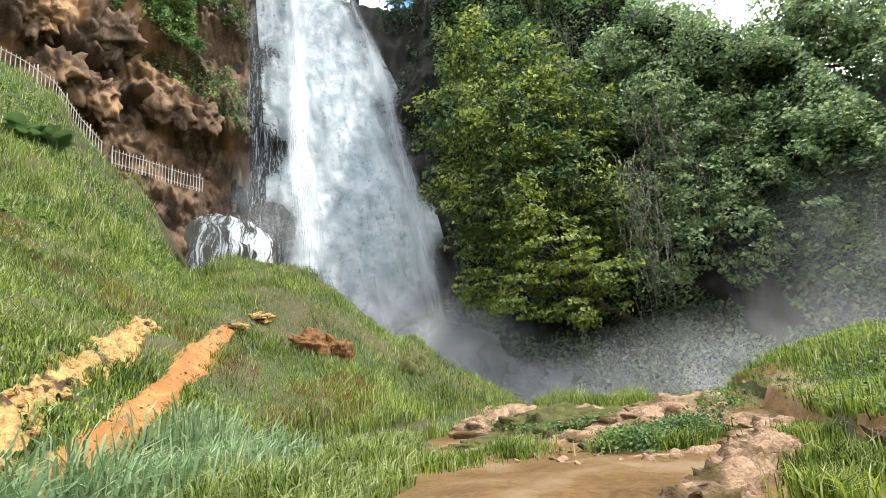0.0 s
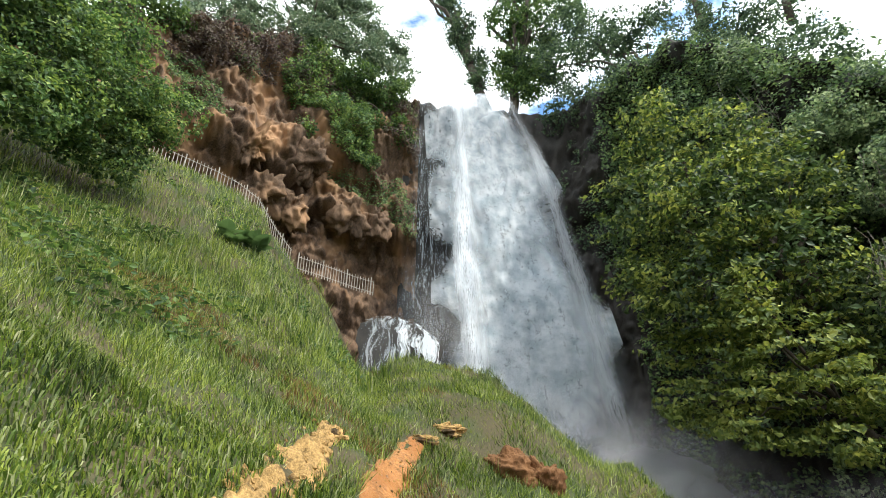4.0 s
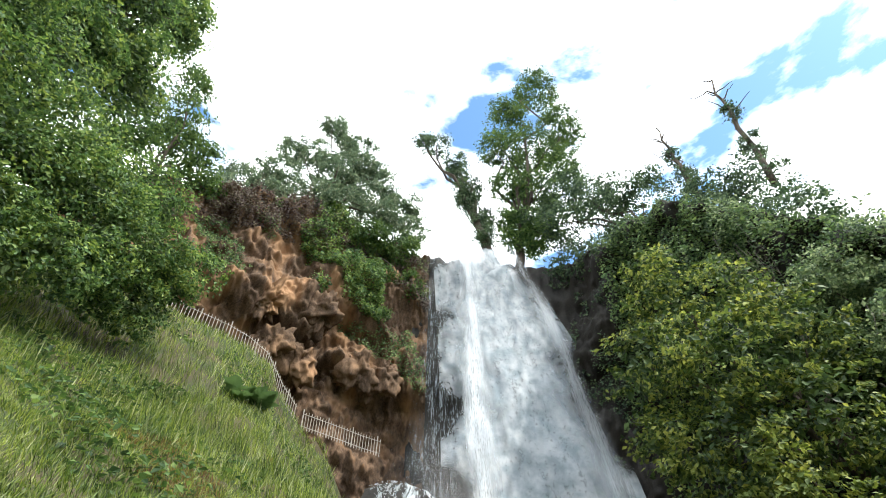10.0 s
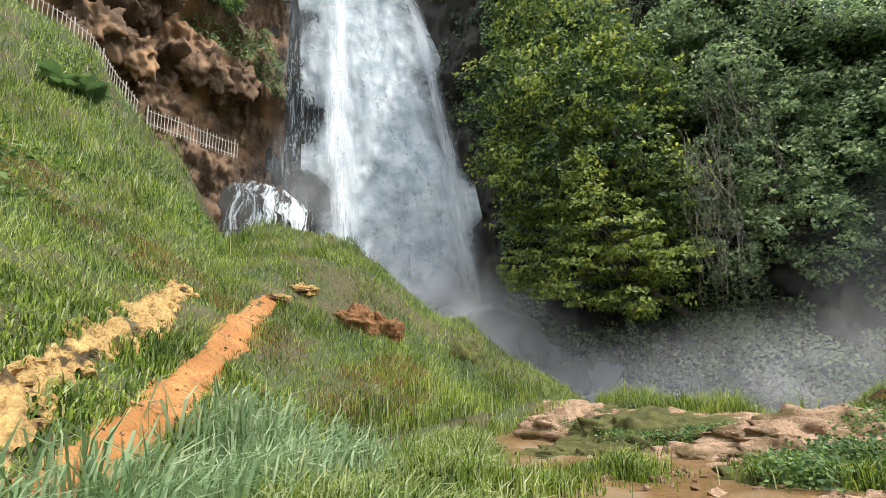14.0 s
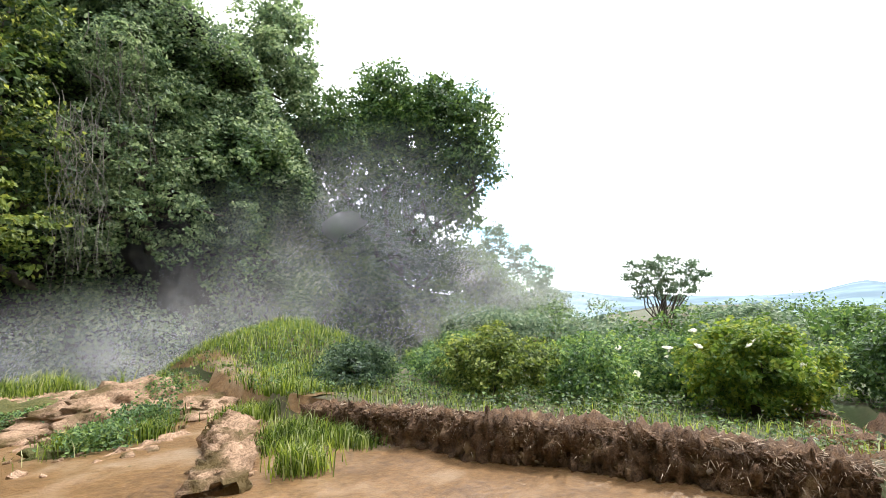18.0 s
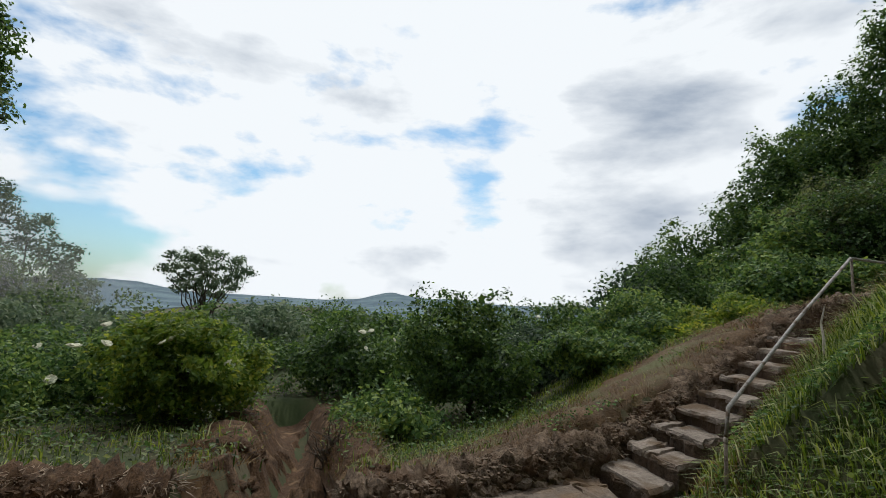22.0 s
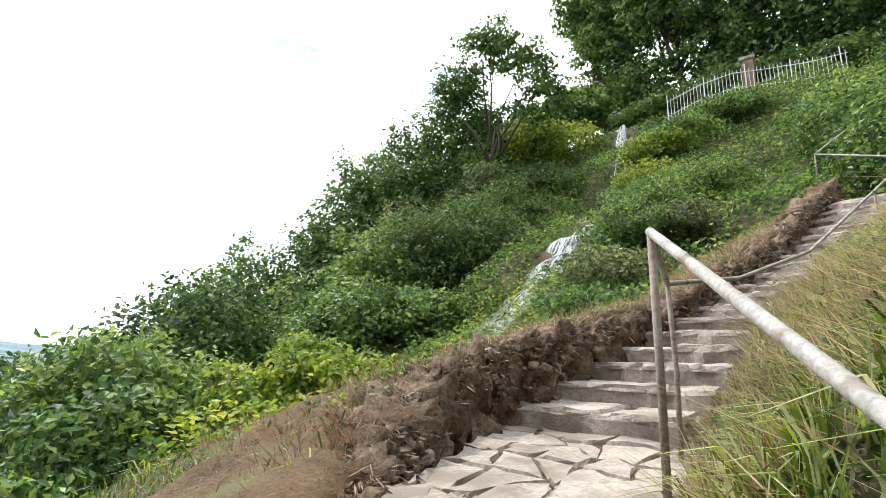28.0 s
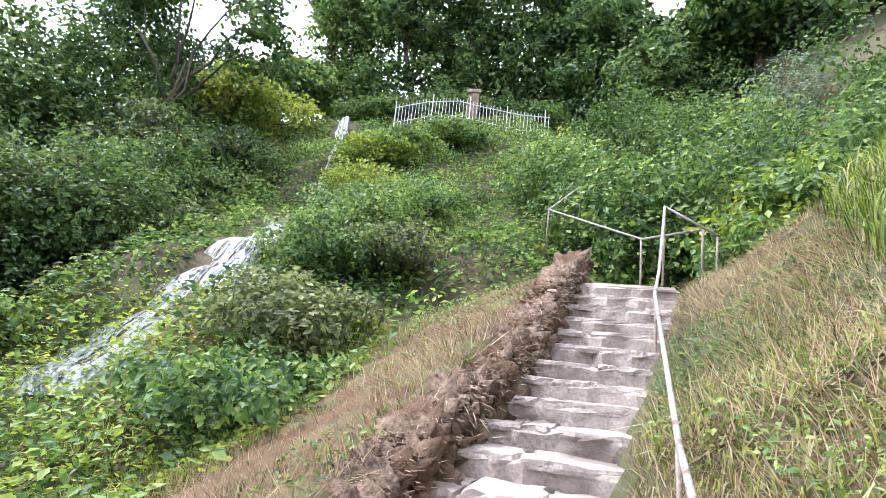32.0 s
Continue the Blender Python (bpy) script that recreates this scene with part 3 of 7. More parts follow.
    # gorge and plunge pool
    drop = z3 + 0.05 - 1.9 * np.clip(d3 - 0.25, 0, 1e9) + 0.3 * rough
    z = np.where((s3 > 0) & (Y > 8.5), np.minimum(z, np.maximum(drop, -7 - 0.25 * np.clip(X, 0, 60))), z)
    # far plain and hills
    r = np.hypot(X, Y)
    t = smooth01((r - 110) / 500)
    az = np.degrees(np.arctan2(X, Y))
    ridge = 46 * np.exp(-(((az - 93) / 3.2) ** 2)) + 50 * np.exp(-(((az - 100) / 4.2) ** 2)) + 22 * np.exp(-(((az - 111) / 4) ** 2)) + 120 * np.exp(-(((az - 128) / 9) ** 2))
    ridge = ridge + 40 * np.exp(-(((az - 63) / 7) ** 2))
    big = fbm(np.stack([X * 0.0016, Y * 0.0016, X * 0 + 5], 1), 5)
    hills = -42 + (ridge + 36) * smooth01((r - 1300) / 1300) * (0.85 + 0.3 * big)
    back = 25.0
    ahead = smooth01((np.sin(np.radians(az - 35)) + 0.25) / 0.4)
    z = z * (1 - t) + t * (ahead * hills + (1 - ahead) * back)
    return z.reshape(shape)


def high(x, y):
    return float(land(np.array([x]), np.array([y]))[0])


def spaced(lo, hi, step, far):
    """Coordinates: even in lo..hi, then ever wider out to far."""
    mid = list(np.arange(lo, hi + 1e-6, step))
    a, s = [], step
    x = hi
    while x < far:
        s *= 1.16
        x += s
        a.append(x)
    b, s, x = [], step, lo
    while x > -far:
        s *= 1.16
        x -= s
        b.append(x)
    return np.array(b[::-1] + mid + a)


def build_ground():
    xs, ys = spaced(-16, 17, 0.22, 4600), spaced(-23, 20, 0.22, 4600)
    X, Y = np.meshgrid(xs, ys)
    Z = land(X, Y)
    v = np.stack([X.ravel(), Y.ravel(), Z.ravel()], 1)
    near = (np.hypot(v[:, 0], v[:, 1]) < 45)
    v[:, 2] += np.where(near, 0.05 * fbm(v * 1.3, 3), 0)
    nx, ny = len(xs), len(ys)
    i = (np.arange(ny - 1)[:, None] * nx + np.arange(nx - 1)).ravel()
    f = np.stack([i, i + 1, i + nx + 1, i + nx], 1)
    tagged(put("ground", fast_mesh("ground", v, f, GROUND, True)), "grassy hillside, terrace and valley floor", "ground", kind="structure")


build_ground()
rng = np.random.default_rng(7)


def pol(az, el, d, eye=EYE0):
    a = radians(az)
    return np.array([eye[0] + d * math.sin(a), eye[1] + d * math.cos(a), eye[2] + d * math.tan(radians(el))])


EYE2 = np.array([8.3, -10.8, 3.4])


# ---- cliffs ----
def cliff(name, label, rows, mat, lumps, seed, nu=260, nv=190, brows=0.0):
    """A rock face through rows of (azimuth, distance, foot, top), bulged along its outward side."""
    rows = np.array(rows, float)
    t = np.linspace(0, len(rows) - 1, nu)
    r = np.stack([np.interp(t, range(len(rows)), rows[:, k]) for k in range(4)], 1)
    a = np.radians(r[:, 0])
    x, y = EYE0[0] + r[:, 1] * np.sin(a), EYE0[1] + r[:, 1] * np.cos(a)
    v = np.linspace(0, 1, nv)
    X, Y = np.repeat(x[None], nv, 0), np.repeat(y[None], nv, 0)
    Z = r[None, :, 2] + v[:, None] * (r[:, 3] - r[:, 2])[None]
    P = np.stack([X.ravel(), Y.ravel(), Z.ravel()], 1)
    n1 = fbm(P * [0.13, 0.13, 0.2] + seed, 3)
    n2 = np.abs(fbm(P * [0.3, 0.3, 0.26] + seed, 3))
    n3 = np.abs(fbm(P * [0.75, 0.75, 0.5] + 3 * seed, 3))
    V = np.repeat(v[:, None], nu, 1).ravel()
    n4 = np.abs(fbm(P * [1.7, 1.7, 1.1] + 5 * seed, 3))
    brow = np.exp(-(((V - 0.52 + 0.12 * n1) / 0.1) ** 2)) - 0.9 * np.exp(-(((V - 0.36 + 0.12 * n1) / 0.1) ** 2))
    off = lumps * (1.5 * n1 + 1.2 * n2 + 0.8 * n3 + 0.6 * n4 + 1.3 * brow * brows - 0.9)
    to = np.stack([EYE0[0] - P[:, 0], EYE0[1] - P[:, 1], 0 * P[:, 0]], 1)
    to /= np.linalg.norm(to, axis=1)[:, None]
    P = P + to * off[:, None]
    top = P.reshape(nv, nu, 3)[-1].copy()
    back = top - to.reshape(nv, nu, 3)[-1] * 14 + [0, 0, 0.5]
    P = np.concatenate([P, back])
    i = (np.arange(nv)[:, None] * nu + np.arange(nu - 1)).ravel()
    f = np.stack([i, i + 1, i + nu + 1, i + nu], 1)
    tagged(put(name, fast_mesh(name, P, f, mat, True)), label, "cliff", kind="structure")
    return P[: nv * nu].reshape(nv, nu, 3), to.reshape(nv, nu, 3)


LEFT, LEFT_OUT = cliff("cliff_west", "orange-brown tufa cliff with hollows and hanging lumps", [(-74, 34, 12, 29), (-64, 33, 15, 31), (-56, 34, 15, 35), (-48, 36, 13, 38), (-40, 37, 11, 38), (-34, 38.5, 8, 37.5), (-29, 39.5, 2, 36.5)], CLIFF, 1.0, 4.0, brows=1.0)
FALLROCK, _ = cliff("cliff_behind_fall", "dark wet rock behind the waterfall", [(-31, 40.5, -6, 36.6), (-24, 41.5, -7, 36.4), (-17, 41, -7, 36.2), (-11, 39.5, -7, 34), (-6, 38, -8, 33)], WETROCK_SHADE, 0.7, 9.0, 90, 70)
RIGHT, RIGHT_OUT = cliff("cliff_east", "cliff grown over with ivy, its shade put into the dark rock colour", [(-12, 39.5, -8, 34), (-4, 36, -8, 32), (5, 33, -8, 31), (14, 31, -8, 27), (24, 30, -8, 20), (34, 30, -9, 16), (43, 32, -9, 7), (52, 37, -10, 2), (62, 44, -12, -4)], WETROCK_SHADE, 1.0, 14.0)


# ---- waterfall ----
def fall_sheet(name, parent, mat, left, right, dist, lean, seed, edge=0.12, amount=1.0, nu=60, nv=90, label=""):
    """left, right: azimuths at lip, middle and foot; water bows out as it drops."""
    v = np.linspace(0, 1, nv)
    la, ra = np.interp(v, (0, 0.28, 0.55, 1), left), np.interp(v, (0, 0.28, 0.55, 1), right)
    u = np.linspace(0, 1, nu)
    A = np.radians(la[:, None] + (ra - la)[:, None] * u[None])
    D = dist - lean * (v[:, None] ** 0.6) + 0 * u[None]
    Z = 36.2 - v[:, None] * 42 + 0 * u[None]
    Z = Z - 0.5 * np.exp(-v[:, None] * 30) * np.sin(u[None] * 7)
    P = np.stack([EYE0[0] + D * np.sin(A), EYE0[1] + D * np.cos(A), Z], -1).reshape(-1, 3)
    bulge = 0.7 * fbm(P * [0.35, 0.35, 0.16] + seed, 4)
    to = np.stack([-np.sin(A), -np.cos(A), 0 * A], -1).reshape(-1, 3)
    P = P + to * bulge[:, None]
    U, V = np.broadcast_to(u[None], A.shape).ravel(), np.broadcast_to(v[:, None], A.shape).ravel()
    ragged = 0.16 * fbm(np.stack([U * 3, V * 14, U * 0 + seed], 1), 4)
    thick = smooth01((U + ragged) / edge) * smooth01((1 - U + ragged) / edge) * smooth01(V / 0.02 + 0.3) * amount * (0.62 + 0.38 * smooth01((V - 0.12) / 0.3))
    uv = np.stack([U * 12, V * 40], 1)
    i = (np.arange(nv - 1)[:, None] * nu + np.arange(nu - 1)).ravel()
    f = np.stack([i, i + 1, i + nu + 1, i + nu], 1)
    put(name, fast_mesh(name, P, f, mat, True, thick, uv), parent, label)


def build_fall():
    w = thing("waterfall", "tall white waterfall plunging over a dark rock lip", "waterfall", at=tuple(pol(-22, -5, 37)))
    fall_sheet("water_curtain", w, FALL, (-28.6, -27.6, -27, -26.5), (-17.0, -10.8, -7.0, -1.5), 39.2, 4.0, 1.0, 0.22, 1.0, 90, 150)
    fall_sheet("water_curtain", w, FALL, (-25.5, -25.5, -25.2, -25), (-17.5, -12.2, -8.5, -4.0), 38.6, 4.6, 5.0, 0.3, 0.7, 90, 150)
    fall_sheet("side_curtain", w, FALLTHIN, (-29.6, -30.2, -31, -32), (-25.0, -24.5, -24, -23), 39.0, 3.0, 11.0, 0.3, 0.75, label="thin streaky water over dark rock")
    fall_sheet("water_jet", w, JET, (-24.6, -25.0, -24.6, -23.8), (-22.6, -21.6, -20.6, -19.5), 38.0, 4.8, 21.0, 0.5, 0.95, 30, 120, "dense white jet")
    fall_sheet("water_jet", w, JET, (-18.6, -14.0, -11.5, -7.5), (-17.2, -11.2, -8.0, -3.0), 38.0, 4.8, 27.0, 0.6, 0.6, 40, 120, "bright torn edge of the fall")
    # small side fall over a rounded rock
    n, m = 26, 24
    u, v = np.meshgrid(np.linspace(0, 1, n), np.linspace(0, 1, m))
    a = np.radians(-35.4 + 9.4 * u)
    el = np.interp(v, (0, 0.15, 0.4, 1), (17.6, 17.3, 15.8, 8.0)) - 3.0 * (u - 0.35) ** 2 * 2
    d = 31.5 - 1.6 * np.sin(v * 1.6) + 0.0 * u
    P = np.stack([EYE0[0] + d * np.sin(a), EYE0[1] + d * np.cos(a), EYE0[2] + d * np.tan(np.radians(el))], -1).reshape(-1, 3)
    P += 0.2 * np.stack([fbm(P * 1.1, 4)] * 3, 1)
    i = (np.arange(m - 1)[:, None] * n + np.arange(n - 1)).ravel()
    f = np.stack([i, i + 1, i + n + 1, i + n], 1)
    th = (0.55 + 1.1 * smooth01((u - 0.35) / 0.3)).ravel() * smooth01(np.minimum(u, 1 - u).ravel() / 0.08)
    put("small_fall", fast_mesh("small_fall", P, f, SIDEFALL, True, th, np.stack([u.ravel() * 3, v.ravel() * 6], 1)), w)
    put("fall_boulder", fast_mesh("fall_boulder", P - 0.45 * np.stack([np.sin(a), np.cos(a), 0 * a], -1).reshape(-1, 3) * -1.0, f, WETROCK_SHADE, True), w, "rounded wet boulder")


build_fall()


def veil(parent, centre, across, up, bulge, amount, seed, mat=None):
    """One soft veil of spray, dense in the middle."""
    n = 22
    u, v = np.meshgrid(np.linspace(-1, 1, n), np.linspace(-1, 1, n))
    c = np.array(centre, float)
    away = c[:2] - EYE0[:2]
    away /= np.hypot(*away)
    side = np.array([away[1], -away[0]])
    P = np.stack([c[0] + side[0] * u * across, c[1] + side[1] * u * across, c[2] + v * up], -1)
    dep = bulge * (1 - u * u) * (1 - v * v)
    P[..., 0] -= away[0] * dep
    P[..., 1] -= away[1] * dep
    P = P.reshape(-1, 3)
    P += 0.6 * fbm(P * 0.3 + seed, 3)[:, None] * np.array([away[0], away[1], 0.3])
    r = np.sqrt(u * u + v * v).ravel()
    i = (np.arange(n - 1)[:, None] * n + np.arange(n - 1)).ravel()
    f = np.stack([i, i + 1, i + n + 1, i + n], 1)
    f = f[r[f].min(1) < 1]
    put("spray_veil", fast_mesh("spray_veil", P, f, mat or MIST, True, amount * np.clip(1.05 * np.exp(-3.0 * r * r) - 0.05, 0, 1)), parent)


def build_mist():
    m = thing("spray_mist", "thin white spray drifting from the foot of the fall", "mist", kind="stuff", at=(2, 26, -4))
    rows = ((-6, -3, 31, 6, 6, 0.8), (-3, -5, 29, 7, 4.5, 0.8), (-10, 0, 32, 5, 7, 0.7), (-15, 4, 33, 6, 8, 0.5), (5, -5, 27, 8, 3.6, 0.75), (15, -5, 24, 10, 3.0, 0.65), (26, -4, 23, 10, 3.0, 0.55), (-27, 14, 35, 5, 8, 0.35), (36, 3, 27, 9, 6, 0.35), (44, 8, 31, 9, 8, 0.5), (51, 7, 31, 9, 8, 0.5), (58, 3, 32, 9, 6, 0.4), (54, 0, 28, 9, 4, 0.35), (66, 1, 36, 10, 4.5, 0.25), (42, -1, 26, 9, 4, 0.3))
    for k, (az, el, d, ac, up, am) in enumerate(rows):
        veil(m, pol(az, el, d), ac, up, 2.0, am, 3.0 * k)
    for k, (az, el, d, ac, up, am) in enumerate(((-9, 1, 33, 5, 6, 0.55), (-5, -1, 30.5, 5, 5, 0.8), (-8, -4, 31.5, 6, 5, 0.95), (-3, -7, 28, 7, 4, 0.95), (4, -8, 25, 8, 3, 0.7), (-1, -3, 29, 4, 6, 0.5), (-13, 0, 33.5, 4.5, 6, 0.5))):
        veil(m, pol(az, el, d), ac, up, 1.5, am, 5.0 * k + 1, SPRAY)


build_mist()


# ---- foliage ----
def leaf_quads(centres, normals, size, width=0.62, fold=0.2):
    """Folded diamond leaves: vertices and faces."""
    n = len(centres)
    nrm = normals / (np.linalg.norm(normals, axis=1)[:, None] + 1e-9)
    r = rng.normal(size=(n, 3))
    d = np.cross(nrm, r)
    d /= np.linalg.norm(d, axis=1)[:, None] + 1e-9
    s = np.cross(nrm, d)
    L = (size * rng.uniform(0.65, 1.35, n))[:, None]
    base, tip = centres - d * L * 0.5, centres + d * L * 0.5
    lift = nrm * L * fold
    le, ri = centres + s * L * width * 0.5 + lift * 0.5 - d * L * 0.05, centres - s * L * width * 0.5 + lift * 0.5 - d * L * 0.05
    V = np.stack([base, ri, tip, le], 1).reshape(-1, 3)
    return V, np.arange(4 * n).reshape(-1, 4)


def clumped(blobs, n, size, clumps=26, flat=0.5, up=0.5, tight=0.15):
    """Leaves gathered in clumps over a set of (centre, rx, rz) blobs."""
    n = int(n * (1.5 if size < 0.15 else 1.15))
    C = np.array([b[0] for b in blobs], float)
    R = np.array([(b[1], b[1], b[2]) for b in blobs], float)
    w = R[:, 0] * R[:, 2]
    cen, nor = [], []
    for c, r, q in zip(C, R, w / w.sum()):
        k = max(6, int(clumps * (r[0] * r[2]) ** 0.5))
        g = rng.normal(size=(k, 3))
        g /= np.linalg.norm(g, axis=1)[:, None]
        g *= rng.uniform(0.55, 1.08, k)[:, None] ** 0.6
        pc = c + g * r
        m = int(n * q)
        which = rng.integers(0, k, m)
        spread = rng.uniform(0.5, 1.3, k)[which][:, None] * np.maximum(tight * r.mean(), 1.2 * size)
        o = np.clip(rng.normal(size=(m, 3)), -1.5, 1.5) * spread * [1, 1, flat]
        cen.append(pc[which] + o)
        out = g[which] * 0.8 + rng.normal(size=(m, 3)) * 0.55 + [0, 0, up]
        nor.append(out)
    return leaf_quads(np.concatenate(cen), np.concatenate(nor), size)


def torn(blobs, k=5):
    """Each lobe broken into smaller, uneven ones."""
    out = []
    for c, r, h in blobs:
        out.append((np.array(c), r * 0.92, h * 0.92))
        for j in range(k):
            g = rng.normal(size=3)
            g /= np.linalg.norm(g)
            q = rng.uniform(0.3, 0.6)
            out.append((np.array(c) + g * [r, r, h] * rng.uniform(0.5, 0.95), r * q, h * q * rng.uniform(0.6, 1.0)))
    return out


def limb_path(a, b, wob, steps=6):
    a, b = np.array(a, float), np.array(b, float)
    t = np.linspace(0, 1, steps)[:, None]
    p = a + (b - a) * t
    p[1:-1] += rng.normal(size=(steps - 2, 3)) * wob
    p[:, 2] += 0.12 * np.linalg.norm(b - a) * (np.sin(t[:, 0] * math.pi)) * 0.5
    return p


def tree(name, label, category, blobs, n, size, mat, base=None, trunk=0.25, group="", clumps=26, flat=0.5, lean=None, tight=0.15, inner=0.0):
    """A trunk from base, a limb to each lobe, and a crown of leaves over the lobes."""
    C = np.array([b[0] for b in blobs], float)
    if base is None:
        lo = C[np.argmin(C[:, 2])]
        base = (lo[0], lo[1], high(lo[0], lo[1]))
    e = thing(name, label, category, group, at=tuple(float(v) for v in base))
    mid = C.mean(0) if lean is None else np.array(lean, float)
    fork = np.array(base) + (mid - np.array(base)) * 0.45
    tp = limb_path(np.array(base) - [0, 0, 0.4], fork, 0.08 * np.linalg.norm(fork - np.array(base)) * 0.3, 6)
    bole = part("trunk", tube(tp, list(np.linspace(trunk, trunk * 0.7, 6)), 8), BARK, e, smooth=True)
    for c in C:
        lp = limb_path(fork, c, 0.05 * np.linalg.norm(c - fork), 6)
        part("limb", tube(lp, list(np.linspace(trunk * 0.5, trunk * 0.1, 6)), 6), BARK, bole, smooth=True)
    V, F = clumped(torn(blobs), n, size, clumps, flat, tight=tight)
    put("crown", fast_mesh("crown", V, F, mat), e)
    # larger inner leaves, the crown's own shade put into their darker colour
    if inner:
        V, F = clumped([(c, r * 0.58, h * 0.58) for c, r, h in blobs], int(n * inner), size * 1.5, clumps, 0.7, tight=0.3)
        put("inner_leaves", fast_mesh("inner_leaves", V, F, LEAF_SHADE), e, "leaves inside the crown, coloured dark for its shade")
    return e


def blobs_at(rows, eye=EYE0):
    return [(pol(a, el, d, eye), r, h) for a, el, d, r, h in rows]


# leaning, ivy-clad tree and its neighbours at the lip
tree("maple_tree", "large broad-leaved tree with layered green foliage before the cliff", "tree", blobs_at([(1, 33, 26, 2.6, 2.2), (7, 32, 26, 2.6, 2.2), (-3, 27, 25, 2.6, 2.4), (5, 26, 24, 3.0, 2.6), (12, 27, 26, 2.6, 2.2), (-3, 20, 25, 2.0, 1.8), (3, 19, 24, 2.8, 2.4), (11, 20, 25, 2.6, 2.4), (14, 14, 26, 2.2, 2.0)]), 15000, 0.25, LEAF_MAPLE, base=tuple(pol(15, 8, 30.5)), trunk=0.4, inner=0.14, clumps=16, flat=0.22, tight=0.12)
tree("creeper_tree", "sunlit creeper-hung trees on the east cliff", "tree", blobs_at([(20, 24, 28, 2.0, 2.2), (24, 21, 28, 2.0, 2.4), (19, 17, 27, 1.8, 2.0), (23, 14, 27, 2.0, 2.0), (28, 16, 28, 1.8, 2.2), (20, 9, 26.5, 1.8, 1.8), (26, 9, 27, 2.0, 1.6), (16, 30, 29, 2.2, 2.2), (21, 29, 30, 2.2, 2.0), (31, 10, 28, 1.8, 1.8)]), 17000, 0.22, LEAF_CREEPER, base=tuple(pol(24, 4, 30.5)), trunk=0.3, clumps=18, flat=0.4, tight=0.12)
tree("maple_tree", "yellow-green broad-leaved tree under the cliff", "tree", blobs_at([(1, 12, 24, 2.2, 1.7), (7, 12, 23, 2.4, 1.8), (12, 9, 24, 2.2, 1.6), (4, 6.5, 23.5, 2.4, 1.5), (10, 5, 24, 2.0, 1.4), (-1, 8, 24.5, 1.6, 1.2), (5.3, 17.0, 22.4, 0.7, 1.3), (5.0, 15.0, 22.6, 0.8, 0.8)]), 7500, 0.25, LEAF_LIME, base=tuple(pol(15, 2, 30.5)), trunk=0.25, clumps=16, flat=0.22, tight=0.12)
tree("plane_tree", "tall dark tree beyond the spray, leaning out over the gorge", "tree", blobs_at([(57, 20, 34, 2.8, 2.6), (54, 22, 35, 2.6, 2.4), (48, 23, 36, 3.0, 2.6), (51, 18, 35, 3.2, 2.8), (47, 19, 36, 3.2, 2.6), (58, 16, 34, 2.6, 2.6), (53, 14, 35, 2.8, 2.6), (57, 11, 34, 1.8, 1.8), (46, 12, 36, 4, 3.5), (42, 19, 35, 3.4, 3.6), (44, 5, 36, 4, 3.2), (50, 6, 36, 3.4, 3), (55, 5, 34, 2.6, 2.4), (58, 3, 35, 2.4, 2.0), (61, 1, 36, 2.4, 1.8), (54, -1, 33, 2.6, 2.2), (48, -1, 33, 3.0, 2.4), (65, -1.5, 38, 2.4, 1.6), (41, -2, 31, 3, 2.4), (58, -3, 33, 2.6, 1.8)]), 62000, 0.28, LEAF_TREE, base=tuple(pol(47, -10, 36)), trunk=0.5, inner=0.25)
tree("plane_tree", "tall tree rising over the ivy cliff", "tree", blobs_at([(36, 27, 33, 2.2, 3.0), (38, 22, 34, 2.2, 2.6), (33, 25, 34, 2.4, 2.2), (28, 24, 34, 2.4, 2.2), (23, 30, 35, 2.6, 2.4), (30, 20, 32, 2.6, 2.6), (33, 29, 34, 2.2, 2.4), (37, 30, 34, 1.8, 2.0), (22.5, 31, 35, 2.0, 1.6), (18.5, 33.5, 35, 2.0, 1.6)]), 26000, 0.28, LEAF_CREEPER, base=tuple(pol(33, 18, 34)), trunk=0.35)
tree("leaning_tree", "ivy-clad tree leaning out above the lip of the fall", "tree", blobs_at([(-25, 51.5, 40.5, 1.7, 1.4), (-28.5, 53.5, 40, 1.8, 1.2), (-22.5, 48.5, 40.5, 1.5, 1.7), (-21, 45.5, 40.5, 1.4, 1.6), (-31, 54, 40, 1.2, 0.8), (-20.5, 43.5, 40.5, 1.3, 1.5), (-23.3, 47.2, 40.5, 1.3, 1.5), (-24.2, 50, 40.5, 1.3, 1.3)]), 9500, 0.26, LEAF_DARK, base=tuple(pol(-19.5, 40.2, 41)), trunk=0.6)
tree("plane_tree", "leafy tree standing at the lip of the fall", "tree", blobs_at([(-9, 58, 42, 3.2, 2.8), (-15, 55.5, 42, 3.2, 2.6), (-6, 54, 42, 3.2, 2.8), (-12, 52, 41.5, 3.6, 3.0), (-18.5, 53, 41, 2.2, 1.8), (-11.5, 47.5, 41, 2.8, 3.0), (-7, 50, 41.5, 2.6, 2.6), (-14.5, 44.5, 41, 2.2, 2.2), (-16.5, 48.5, 41, 2.2, 2.4), (-12.5, 43, 40.5, 2.4, 2.0), (-17.3, 45, 41, 1.4, 1.6), (-16.3, 42.6, 40.8, 1.5, 1.4), (-14.5, 42, 40.5, 1.6, 1.4)]), 32000, 0.3, LEAF_TREE, base=tuple(pol(-16, 40.0, 41)), trunk=0.5)
